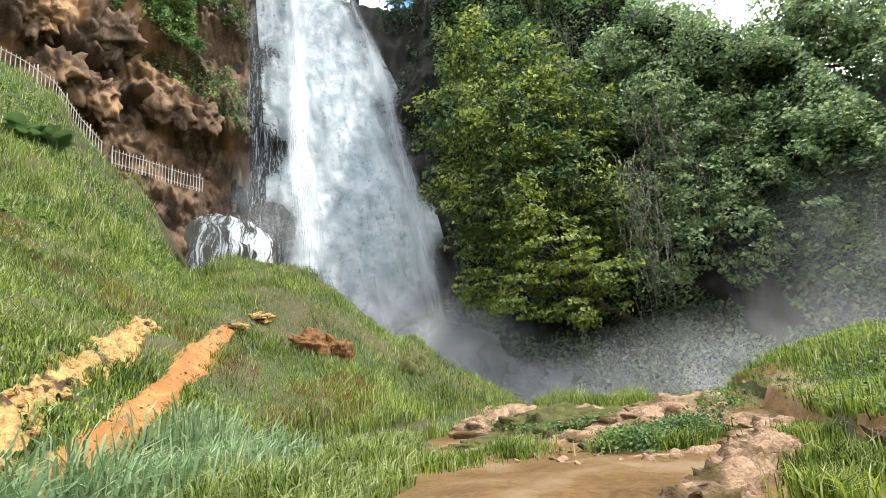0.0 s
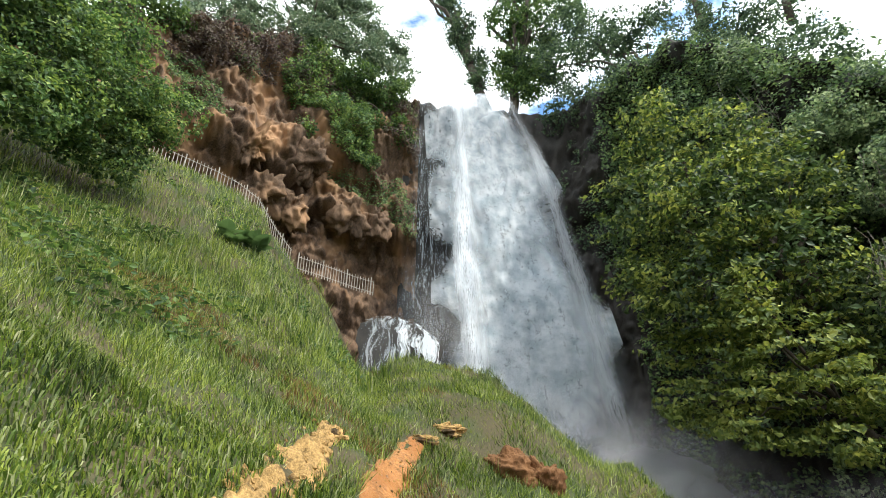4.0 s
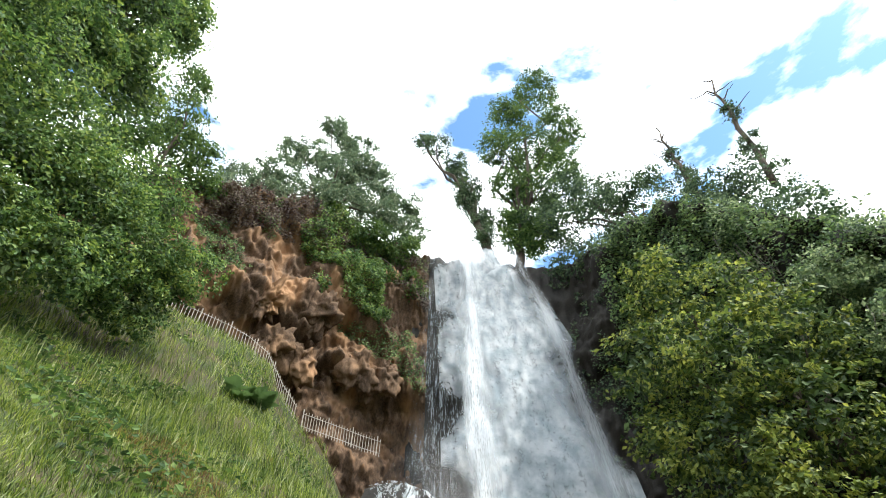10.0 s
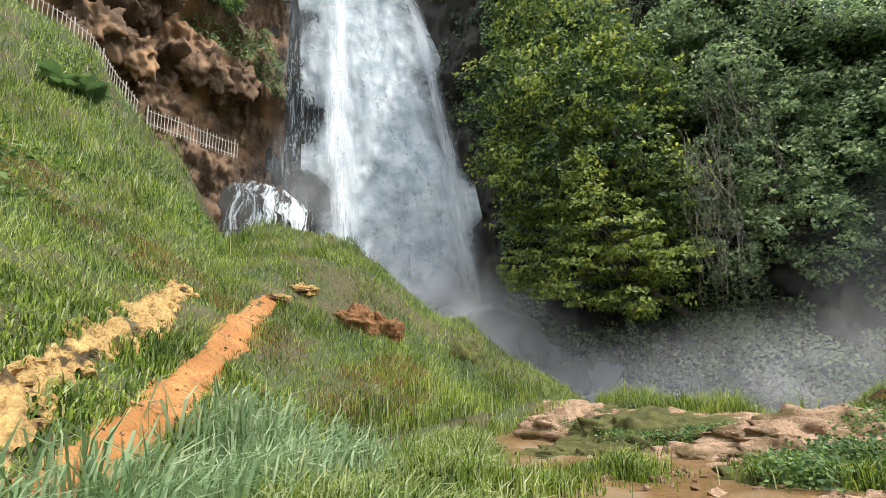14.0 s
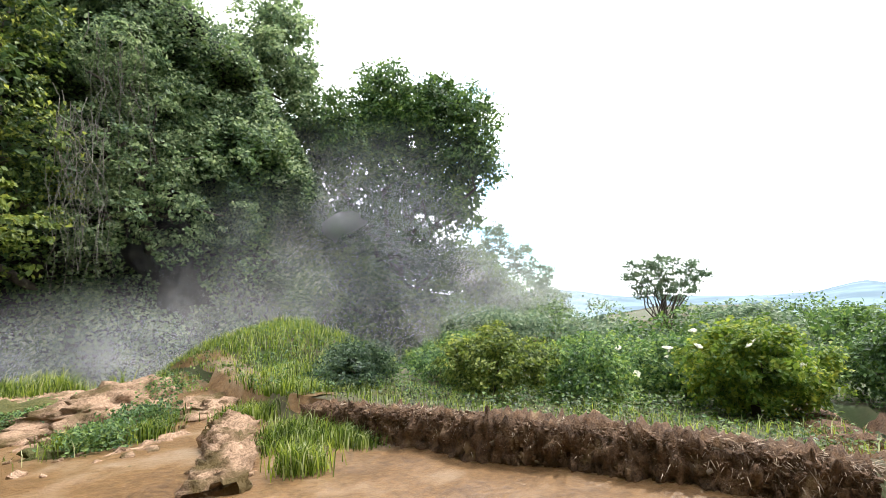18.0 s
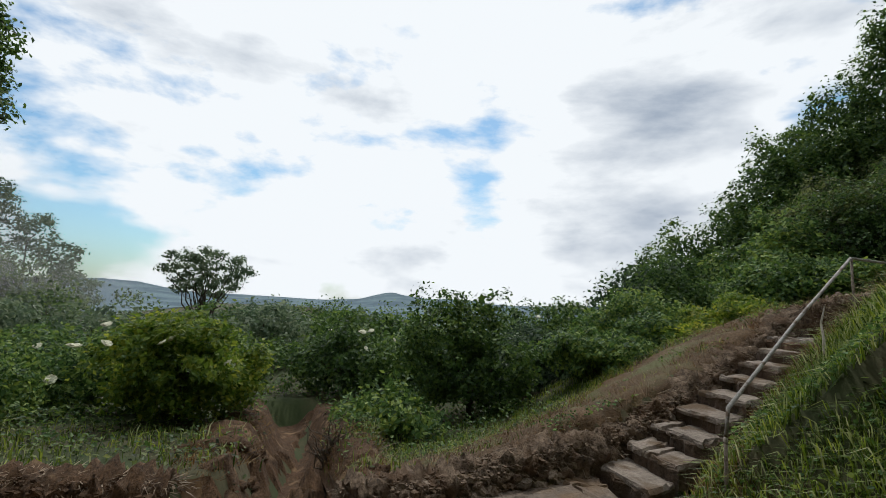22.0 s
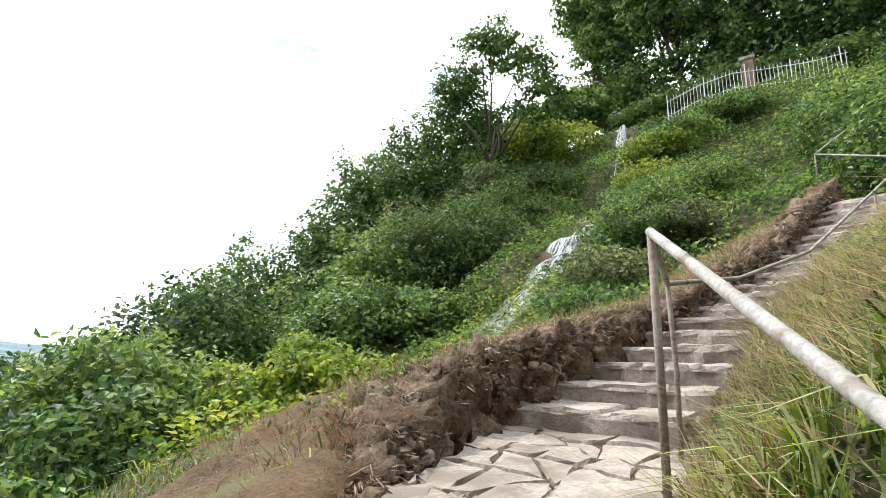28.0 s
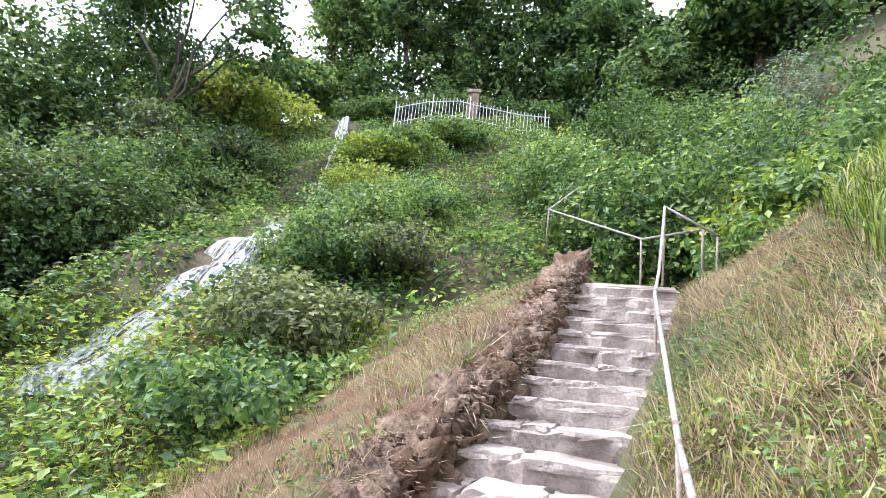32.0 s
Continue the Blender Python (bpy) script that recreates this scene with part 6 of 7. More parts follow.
def build_valley():
    G = "shrubs beyond the terrace wall"
    for x, y, top, r, n, s, m, lb in (
        (8.5, 3.6, 1.36, 1.05, 7500, 0.075, LEAF_LIME, "rounded green bush beyond the wall"),
        (9.3, 2.1, 0.95, 0.9, 4500, 0.075, LEAF_BUSH, "low green bush beyond the wall"),
        (10.4, 2.6, 0.9, 1.2, 5000, 0.08, LEAF_BUSH, "low green bush beyond the wall"),
        (9.9, -0.4, 1.5, 1.15, 10500, 0.085, LEAF_YELLOW, "sunlit elder bush beyond the wall"),
        (10.4, 5.6, 0.8, 1.3, 5500, 0.084, LEAF_BUSH, "green bush beyond the wall"),
        (7.3, 6.1, 0.85, 0.9, 5000, 0.07, LEAF_DARK, "dark rounded bush at the end of the wall"),
        (11.6, 1.0, 1.0, 1.3, 6000, 0.091, LEAF_BUSH, "green bush beyond the wall"),
        (12.6, -5.2, 2.0, 1.35, 8750, 0.098, LEAF_TREE, "upright leafy bush below the stairs"),
        (14.8, -2.6, 1.2, 1.6, 7000, 0.105, LEAF_TREE, "green bush on the valley slope"),
        (14.2, -6.8, 1.3, 1.4, 6500, 0.098, LEAF_DARK, "dark leafy bush below the stairs"),
        (17.4, -9.0, 2.1, 2.0, 8250, 0.112, LEAF_TREE, "elder bush with pale blossom on the slope"),
        (11.9, -7.6, 0.9, 1.2, 5750, 0.091, LEAF_BUSH, "low bush below the parapet"),
        (13.6, -9.6, 2.3, 1.7, 9500, 0.098, LEAF_BUSH, "dense bush below the parapet"),
        (13.2, 3.6, 0.9, 1.7, 6250, 0.105, LEAF_BUSH, "bush on the valley edge"),
        (12.3, -11.2, 2.2, 1.2, 7500, 0.091, LEAF_YELLOW, "bright ash sapling below the parapet"),
        (16.0, 1.0, 0.9, 2.0, 7000, 0.119, LEAF_TREE, "bush on the valley edge"),
        (17.5, -5.0, 1.0, 2.0, 7000, 0.119, LEAF_TREE, "bush on the valley slope"),
        (13.0, 7.6, 0.8, 1.7, 5750, 0.105, LEAF_BUSH, "misty bush beside the gorge"),
        (10.9, -3.4, 0.3, 0.9, 2200, 0.1, LEAF_BUSH, "low weeds by the ditch"),
    ):
        bush(x, y, top, r, n, s, m, lb)["group"] = G
    G = "trees on the valley slope"
    for az, d, el, r, m in ((62, 26, -0.6, 3.0, LEAF_PALE), (67, 30, 0.3, 3.2, LEAF_TREE), (72, 24, -1.2, 2.6, LEAF_PALE), (81, 28, -0.4, 3.0, LEAF_TREE), (87, 24, 0.0, 2.2, LEAF_PALE), (92, 30, -0.6, 3.0, LEAF_TREE), (97, 24, -0.9, 2.6, LEAF_TREE), (102, 30, 0.2, 2.6, LEAF_PALE), (107, 26, -0.3, 2.6, LEAF_TREE), (112, 22, -0.6, 2.4, LEAF_TREE), (77, 22, -2.2, 2.6, LEAF_TREE), (56, 30, 2, 3.4, LEAF_TREE), (116, 30, 1.5, 3.0, LEAF_TREE), (110, 36, 0.6, 3.4, LEAF_DARK), (119, 22, 1.0, 2.6, LEAF_BUSH), (105, 20, -1.0, 2.4, LEAF_BUSH), (98, 36, 0.3, 3.4, LEAF_TREE), (90, 40, 0.2, 3.6, LEAF_TREE), (84, 38, -0.2, 3.4, LEAF_PALE), (72, 38, 0.2, 3.4, LEAF_TREE)):
        c = pol(az, el, d)
        bush(c[0], c[1], c[2] - 0.1, r, 3000, 0.22, m, "leafy tree on the valley slope", "tree", "valley_tree")["group"] = G
    tree("poplar_tree", "pale poplar standing in the spray", "tree", blobs_at([(60.5, 6.6, 48, 1.5, 1.7), (59, 4.5, 48, 1.8, 1.8), (63.2, 4.6, 48, 1.5, 1.6), (65.3, 2.6, 48, 1.4, 1.4), (57, 3.5, 47, 2.4, 2.2), (62, 1.2, 47, 3.4, 2.4), (66, -0.5, 47, 2.4, 1.8)]), 14000, 0.24, LEAF_PALE, base=tuple(pol(62, -12, 48)), trunk=0.3)
    # open umbrella-crowned tree
    crown = [(pol(78.6 + 4.1 * math.cos(k * 2.4) * math.sqrt(k / 23), 2.2 + 2.3 * math.sin(k * 2.4) * math.sqrt(k / 23), 36 + 1.2 * math.sin(k * 1.7)), 0.5, 0.34) for k in range(24)]
    # pale leaf colour stands for the haze before this tree
    tree("ailanthus_tree", "open-crowned tree with tufted leaves against the sky", "tree", crown, 6500, 0.16, LEAF_PALE, base=tuple(pol(78.0, -7, 36)), trunk=0.12, clumps=16, lean=tuple(pol(78.6, 0.5, 36)))


build_valley()


# ---- southern hillside ----
def hill_bushes():
    G = "trees and shrubs on the southern hillside"
    rows = (  # azimuth, elevation of the top, distance, radius, leaf, colour, label
        (114, 5.0, 15, 1.6, 0.18, LEAF_TREE, "small rounded tree at the edge of the slope"),
        (117, 8.0, 21, 2.0, 0.2, LEAF_TREE, "small rounded tree at the edge of the slope"),
        (122, 11, 19, 2.3, 0.17, LEAF_TREE, "leafy tree at the edge of the slope"),
        (127, 17.5, 20, 2.5, 0.17, LEAF_TREE, "dark tree on the slope"),
        (132, 22, 21, 2.6, 0.18, LEAF_TREE, "dark tree on the slope"),
        (137, 26, 22, 2.8, 0.18, LEAF_TREE, "leafy tree on the slope"),
        (143, 31, 24, 2.6, 0.18, LEAF_TREE, "leafy tree on the slope"),
        (150, 27.5, 27, 2.8, 0.22, LEAF_DARK, "dark tree on the slope"),
        (129, 12, 15, 2.0, 0.18, LEAF_BUSH, "ivy-hung shrub on the slope"),
        (135, 16, 17, 2.4, 0.15, LEAF_BRAMBLE, "ivy-hung shrub on the slope"),
        (141, 15, 17, 2.4, 0.15, LEAF_BRAMBLE, "bramble mound beside the cascade"),
        (147, 13, 17, 2.2, 0.15, LEAF_BRAMBLE, "bramble mound beside the cascade"),
        (146, 20, 21, 2.6, 0.16, LEAF_BRAMBLE, "bramble thicket beside the cascade"),
        (153, 20, 21, 2.4, 0.16, LEAF_BRAMBLE, "bramble thicket beside the cascade"),
        (154, 25, 25, 2.6, 0.2, LEAF_YELLOW, "yellowish shrub at the head of the cascade"),
        (112.5, 5.6, 10.2, 1.5, 0.13, LEAF_TREE, "leafy tree below the parapet bank"),
        (108, 3.6, 13.5, 1.6, 0.18, LEAF_DARK, "rounded tree on the valley edge"),
        (127, 6, 13, 1.8, 0.16, LEAF_BUSH, "bush below the cascade"),
        (137, 4.5, 12.5, 1.5, 0.15, LEAF_BUSH, "bush below the cascade"),
    )
    eye = np.array([7.9, -9.0, 2.8])
    for az, el, d, r, s, m, lb in rows:
        c = pol(az, el, d, eye)
        bush(c[0], c[1], c[2], r, int(9500 * r / 2), s, m, lb, "tree" if "tree" in lb else "bush", "hill_tree" if "tree" in lb else "hill_shrub", 6)["group"] = G
    # tall thin tree with a bare fork
    f = np.array([19.0, -26.4, 12.6])
    tree("slender_tree", "slender tree with an open fork and a light crown", "tree", [(f + [-1.2, 0, 3.2], 1.3, 1.0), (f + [0.8, 0, 3.9], 1.4, 1.0), (f + [2.4, 0, 2.9], 1.0, 0.7), (f + [-2.2, 0, 1.8], 1.0, 0.8), (f + [0, 0, 4.6], 1.0, 0.7), (f + [-2.6, 0.3, 0.2], 1.2, 1.0)], 5200, 0.2, LEAF_TREE, base=(19.3, -26.2, high(19.3, -26.2)), trunk=0.13, lean=tuple(f + [0.2, 0, 3]))
    # big dark trees behind the white fence
    for az, el, d, r in ((155, 27, 28, 2.4), (161, 38, 30, 3.0), (166, 41, 30, 3.4), (171, 44, 29, 4.2), (177, 46, 29, 4.8), (-176, 45, 30, 4.4), (-169, 42, 30, 3.6), (-163, 35, 28, 3.2), (-157, 33.5, 26, 3.0), (-151, 33, 25, 2.6), (-145, 36, 27, 2.8)):
        c = pol(az, el, d, EYE2)
        g = np.array([c[0], c[1], high(c[0], c[1])])
        bl = [(c + np.array([rng.uniform(-1, 1) * r * 0.9, rng.uniform(-1, 1), -(0.15 * r + (c[2] - g[2] - 2.2 - 0.3 * r) * k / 8) + rng.normal() * 0.4]), r * (0.55 if 0 < az < 172 else 0.68), r * (0.42 if 0 < az < 172 else 0.56)) for k in range(9)]
        tree("park_tree", "large dark broad-leaved tree behind the white fence", "tree", bl, 14000 if 0 < az < 172 else 18000, 0.27 if 0 < az < 172 else 0.33, LEAF_BUSH if 0 < az < 172 else LEAF_TREE, base=(g[0], g[1], g[2] - 0.6), trunk=0.3, group="park trees behind the fence")
    for az, el, d, r in ((166, 25, 26, 2.0), (171, 27, 25, 2.0), (176, 28, 25.5, 2.2), (-179, 27.5, 26, 2.2), (-174, 27, 25.5, 2.0)):
        c = pol(az, el, d, EYE2)
        bush(c[0], c[1], c[2], r, 4200, 0.2, LEAF_TREE, "dark evergreen shrub behind the white fence", "bush", "hedge_shrub", 6)["group"] = G
    # shrubs right of the upper landing
    for az, el, d, r, m in ((-172, 24.5, 15, 1.8, LEAF_BUSH), (-166, 24, 12, 1.6, LEAF_TREE), (-160, 23, 11, 1.8, LEAF_BUSH), (-153, 24, 11, 2.0, LEAF_TREE), (-147, 21, 10, 1.8, LEAF_YELLOW), (-141, 19, 9.5, 1.8, LEAF_TREE), (-150, 15, 9, 1.3, LEAF_BUSH), (-157, 28, 18, 2.2, LEAF_TREE), (-164, 29, 20, 2.4, LEAF_TREE), (-148, 31, 22, 2.6, LEAF_PALE), (-158, 33, 24, 3.0, LEAF_TREE), (-151, 28, 16, 2.4, LEAF_BUSH), (-143, 27, 14, 2.4, LEAF_TREE), (-137, 25, 12, 2.2, LEAF_BUSH), (-133, 27, 13, 2.2, LEAF_TREE), (-130, 21, 11, 1.8, LEAF_BUSH), (-138, 31, 16, 2.4, LEAF_TREE), (-129, 31, 15, 2.2, LEAF_BUSH), (176, 25, 20, 1.8, LEAF_BUSH), (170, 23.5, 19, 1.8, LEAF_BUSH), (167, 19.5, 18, 1.5, LEAF_YELLOW)):
        c = pol(az, el, d, EYE2)
        bush(c[0], c[1], c[2], r, 3600, 0.14, m, "leafy shrub on the hillside above the stairs", "bush", "hill_shrub", 6)["group"] = G
    # bramble mounds along the cascade
    for x, y, h, r, m in ((10.7, -16.4, 0.9, 1.2, LEAF_BUSH), (10.9, -18.2, 1.15, 1.3, LEAF_BRAMBLE), (11.3, -20.2, 1.3, 1.4, LEAF_BUSH), (10.2, -20.8, 1.0, 1.3, LEAF_BRAMBLE), (11.0, -22.6, 1.3, 1.5, LEAF_BUSH), (9.7, -23.6, 1.1, 1.5, LEAF_BUSH), (11.6, -25.4, 1.3, 1.6, LEAF_YELLOW)):
        bush(x, y, high(x, y) + h, r, 3400, 0.1, m, "tumbled mound of sunlit brambles beside the cascade", "bush", "bramble_mound", 6)["group"] = "bramble mounds beside the cascade"
    # dark brambles on the far side of the stream
    for az, el, d, r in ((140, 17, 14, 2.2), (147, 19, 16, 2.0), (152, 21, 18, 1.8), (134, 15, 14, 2.2), (144, 24, 19, 2.4)):
        c = pol(az, el, d, EYE2)
        bush(c[0], c[1], c[2], r, 6000, 0.12, LEAF_TREE, "dense dark bramble mound beyond the cascade", "bush", "bramble_mound", 6)["group"] = "bramble mounds beside the cascade"
    # brambles covering the hill
    p = scatter(2.5, 24, -34, -13, 90000, lambda p: (along(p, RIM)[1] > 0) | (p[:, 1] < -18.2))
    k = fbm(np.c_[p * 0.28, p[:, 0] * 0 + 2], 3)
    w, _, _, run = along(p, np.c_[CASCADE[:, :2], CASCADE[:, 2]])
    r, s, _, _ = along(p, RIM)
    keep = (w > np.where((run < 2.5) | (run > 9.5), 0.55, 0.05)) & ((r > 3.0) | (rng.uniform(0, 1, len(p)) < 0.25) & (r > 1.4)) & (k > -0.75)
    herbs("hillside_brambles", "sunlit green brambles covering the hillside", p[keep], 0.125, LEAF_BUSH, 0.8)
    q = p[keep]
    q = q[q[:, 0] > 15]
    herbs("dry_brambles", "brownish brambles on the slope beside the cascade", q, 0.12, LEAF_BRAMBLE, 0.95)
    p = scatter(9.5, 18, -19, -9, 26000, lambda p: (along(p, RIM)[1] > 0.9) & (along(p, RIM)[0] > 1.6))
    herbs("bank_weeds", "bright green weeds below the parapet", p, 0.085, LEAF_YELLOW, 0.55)
    p = scatter(6, 18, -6, 7, 20000, lambda p: (along(p, RIM)[1] > 0.5) & (along(p, RIM)[0] > 1.2) & (along(p, DITCH)[0] > 0.5))
    herbs("bank_weeds", "green weeds behind the low wall", p, 0.065, LEAF_TREE, 0.4)
    p = scatter(-24, -9, 5, 24, 12000, lambda p: is_hill(p) & (fbm(np.c_[p * 0.3, p[:, 0] * 0 + 9], 3) > 0.3) & (along(p, CREST)[1] < 0))
    herbs("slope_weeds", "broad-leaved weeds among the hillside grass", p, 0.2, LEAF_TREE, 0.5)


CASCADE = np.array([(15.2, -33.2, 12.9), (14.4, -30, 10.6), (13.6, -26, 8.1), (13.0, -21, 4.9), (13.1, -19, 3.7), (13.5, -17.4, 2.6)])


def build_cascade():
    e = thing("hillside_cascade", "narrow white cascade tumbling down the hillside", "waterfall", at=(13.4, -17, 2.0))
    n, m = 60, 10
    t = np.linspace(0, 1, n)
    s = np.linspace(0, 1, len(CASCADE))
    c = np.stack([np.interp(t, s, CASCADE[:, k]) for k in range(3)], 1)
    c[:, 2] = land(c[:, 0], c[:, 1]) + np.interp(t, (0, 0.12, 0.25, 0.5, 0.62, 1), (0.55, 0.45, 0.0, 0.0, 0.12, 0.1)) + 0.05 * np.sin(t * 60)
    w = np.interp(t, (0, 0.1, 0.22, 0.5, 0.6, 0.8, 1), (0.2, 0.34, 0.12, 0.06, 0.5, 0.75, 0.95))
    u = np.linspace(-1, 1, m)
    P = np.stack([c[:, None, 0] + u[None] * w[:, None], c[:, None, 1] + 0 * u[None], c[:, None, 2] - 0.12 * (u[None] ** 2)], -1).reshape(-1, 3)
    P[:, 2] += 0.14 * fbm(P * 1.8, 3)
    i = (np.arange(n - 1)[:, None] * m + np.arange(m - 1)).ravel()
    f = np.stack([i, i + 1, i + m + 1, i + m], 1)
    U, T = np.meshgrid(u, t)
    th = smooth01((1 - np.abs(U)) / 0.35).ravel() * 1.2
    put("rushing_water", fast_mesh("rushing_water", P, f, STREAM, True, th, np.stack([U.ravel() * 1.4, T.ravel() * 20], 1)), e)
    B = P.copy()
    B[:, 2] -= 0.18
    put("stream_bed", fast_mesh("stream_bed", B, f, WETROCK_SHADE, True), e, "dark wet stream bed")


build_cascade()
hill_bushes()


# ---- fences ----
def picket_fence(name, label, line, high_m, gap, mat, post_every=9, thick=0.03):
    """Posts and slats along line of (x, y, z); slats as parts."""
    line = np.array(line, float)
    s = np.r_[0, np.cumsum(np.linalg.norm(np.diff(line, axis=0), axis=1))]
    n = int(s[-1] / gap)
    e = thing(name, label, "fence", at=tuple(line[0]))
    bm = bmesh.new()
    bmesh.ops.create_cube(bm, size=1.0)
    for v in bm.verts:
        if v.co.z > 0:
            v.co.x *= 0.7
            v.co.y *= 0.7
    me = bpy.data.meshes.new("slat")
    bm.to_mesh(me)
    bm.free()
    me.materials.append(mat)
    for k in range(n + 1):
        d = k * gap
        p = np.array([np.interp(d, s, line[:, i]) for i in range(3)])
        post = k % post_every == 0
        h = high_m * (1.16 if post else 1.0) * rng.uniform(0.96, 1.04)
        w = thick * (2.4 if post else 1.3)
        put("post" if post else "slat", me, e, m=Matrix.LocRotScale((p[0], p[1], p[2] + h / 2 - 0.1), Euler((rng.normal() * 0.02, rng.normal() * 0.02, rng.uniform(0, 0.4))), (w, w, h)))
    for f in (0.18, 0.86):
        part("rail", tube(line + [0, 0, high_m * f - 0.1], thick * 0.8, 6), mat, e)
    return e


def build_fences():
    pts = [pol(a, e, d) for a, e, d in ((-60, 30.6, 30.6), (-58, 29.7, 30.8), (-55.5, 28.7, 31), (-53, 27.6, 31.1), (-50.5, 26.6, 31.2), (-48, 25.4, 31.2), (-45.5, 24.2, 31.2), (-43.5, 22.9, 31.4))]
    pts = [np.array([q[0], q[1], max(q[2] - 0.5, high(q[0], q[1]))]) for q in pts]
    picket_fence("walkway_fence", "weathered picket fence climbing beside the cliff walkway", pts, 1.15, 0.22, PICKET)
    pts = [pol(a, e, d) for a, e, d in ((-42.6, 21.9, 32.4), (-40.5, 21.5, 33.0), (-38.2, 21.0, 33.6), (-35.8, 20.4, 34.2), (-33.8, 20.0, 34.6))]
    picket_fence("walkway_fence", "weathered picket fence below the cliff", pts, 1.15, 0.2, PICKET)
    pts = [pol(a, e, d, EYE2) for a, e, d in ((168.5, 24.4, 22), (172.5, 25.6, 22), (176.0, 26.0, 22), (179.0, 25.6, 22), (-176.5, 25.0, 22), (-173.0, 24.8, 22))]
    picket_fence("white_fence", "white painted iron fence on the hilltop terrace", pts, 1.1, 0.16, WHITEIRON, 11, 0.022)
    c = pol(177.7, 24.6, 22.3, EYE2)
    e = thing("fence_pillar", "stone gate pillar in the white fence", "pillar", at=tuple(c))
    part("shaft", slab_bm([(c[0] - 0.25, c[1] - 0.25), (c[0] + 0.25, c[1] - 0.25), (c[0] + 0.25, c[1] + 0.25), (c[0] - 0.25, c[1] + 0.25)], c[2] - 0.8, c[2] + 1.9, 0.02, 3), WALLSTONE, e)
    part("cap", slab_bm([(c[0] - 0.32, c[1] - 0.32), (c[0] + 0.32, c[1] - 0.32), (c[0] + 0.32, c[1] + 0.32), (c[0] - 0.32, c[1] + 0.32)], c[2] + 1.9, c[2] + 2.05, 0.01, 3), STONE, e)


build_fences()


# ---- floodlight, stick, far crag ----
def build_small():
    c = np.array([10.85, -13.83, 2.19])
    e = thing("floodlight", "white box floodlight on a short bracket among the weeds", "lamp", at=(c[0], c[1], high(c[0], c[1])))
    m = pose(c[0], c[1], c[2], -18, 0, 150)
    def box(x, y, z, sx, sy, sz, bev=0.015):
        bm = bmesh.new()
        bmesh.ops.create_cube(bm, size=1.0)
        for v in bm.verts:
            v.co = Vector((x + v.co.x * sx, y + v.co.y * sy, z + v.co.z * sz))
        bmesh.ops.bevel(bm, geom=list(bm.edges), offset=bev, segments=2, affect="EDGES")
        bm.transform(m)
        return bm
    hs = part("housing", box(0, 0, 0, 0.34, 0.16, 0.26), WHITEBOX, e)
    part("top_cover", box(0, 0.02, 0.15, 0.36, 0.2, 0.03), WHITEBOX, hs)
    part("lens", box(0, -0.085, -0.01, 0.28, 0.012, 0.19, 0.004), WHITEBOX, hs, "frosted glass lens")
    part("bracket", box(0, 0.02, -0.3, 0.2, 0.04, 0.36), DARKMETAL, e, "dark steel bracket")
    e = thing("bare_stick", "bleached bare stick standing in the grass", "stick", at=(6.42, -7.42, high(6.42, -7.42)))
    part("stem", tube([(6.42, -7.42, high(6.45, -7.45) - 0.1), (6.46, -7.47, high(6.45, -7.45) + 0.22), (6.54, -7.52, high(6.45, -7.45) + 0.38), (6.52, -7.55, high(6.45, -7.45) + 0.56)], [0.014, 0.012, 0.01, 0.006], 6), PICKET, e)
    crag("hill_crag", "orange-brown rock crag above the hillside", tuple(pol(-141, 21, 25, EYE2)), (3.2, 2.6, 3.0), CLIFF, 2.2, 70, 1.0, "rock", 0.5)


build_small()


# ---- dry growth on the walls ----
def wall_growth():
    for c, n, w, name in ((WALLS[0], 9000, 0.24, "low wall"), (WALLS[1], 12000, 0.22, "parapet")):
        k = rng.integers(0, len(c), n)
        p = c[k].copy()
        a = rng.uniform(0, 6.28, n)
        off = np.abs(rng.normal(size=n)) * w * 0.75
        b = np.c_[p[:, 0] + np.cos(a) * off, p[:, 1] + np.sin(a) * off, p[:, 3] - 0.5 * np.clip(off - 0.6 * w, 0, 1) * 1.5 + 0.0]
        d = np.stack([np.cos(a), np.sin(a), rng.uniform(-0.8, 0.5, n)], 1)
        h = rng.uniform(0.03, 0.13, n)[:, None]
        side = np.stack([-np.sin(a), np.cos(a), 0 * a], 1) * 0.0035
        tip = b + d * h
        V = np.stack([b - side, b + side, (b + tip) / 2 + side + [0, 0, 0.004], tip], 1).reshape(-1, 3)
        tagged(put("wall_roots", fast_mesh("wall_roots", V, np.arange(4 * n).reshape(-1, 4), STRAW)), "dry roots and straw matted over the " + name, "roots", kind="stuff")


wall_growth()


# ---- hanging roots, broad leaves, blossom ----
def hanging_roots():
    for az0, az1, el0, el1, d, n in ((15.0, 19.0, 19, 5, 24.6, 26), (17.5, 22.5, 26, 12, 26.5, 20), (8, 12, 36, 27, 30, 14)):
        c = pol((az0 + az1) / 2, el0, d)
        e = thing("hanging_roots", "bare grey roots hanging down the cliff", "roots", "hanging roots on the cliff", at=tuple(c))
        for k in range(n):
            a = rng.uniform(az0, az1)
            p = [pol(a, el0 + rng.normal() * 1.2, d)]
            q = pol(a + rng.uniform(0.3, 2.4), el1 + rng.normal() * 2.5, d - 0.6)
            pts = limb_path(p[0], q, 0.22, 8)
            part("root", tube(pts, list(np.linspace(0.016, 0.006, 8)), 4), GREYROOT, e)


hanging_roots()


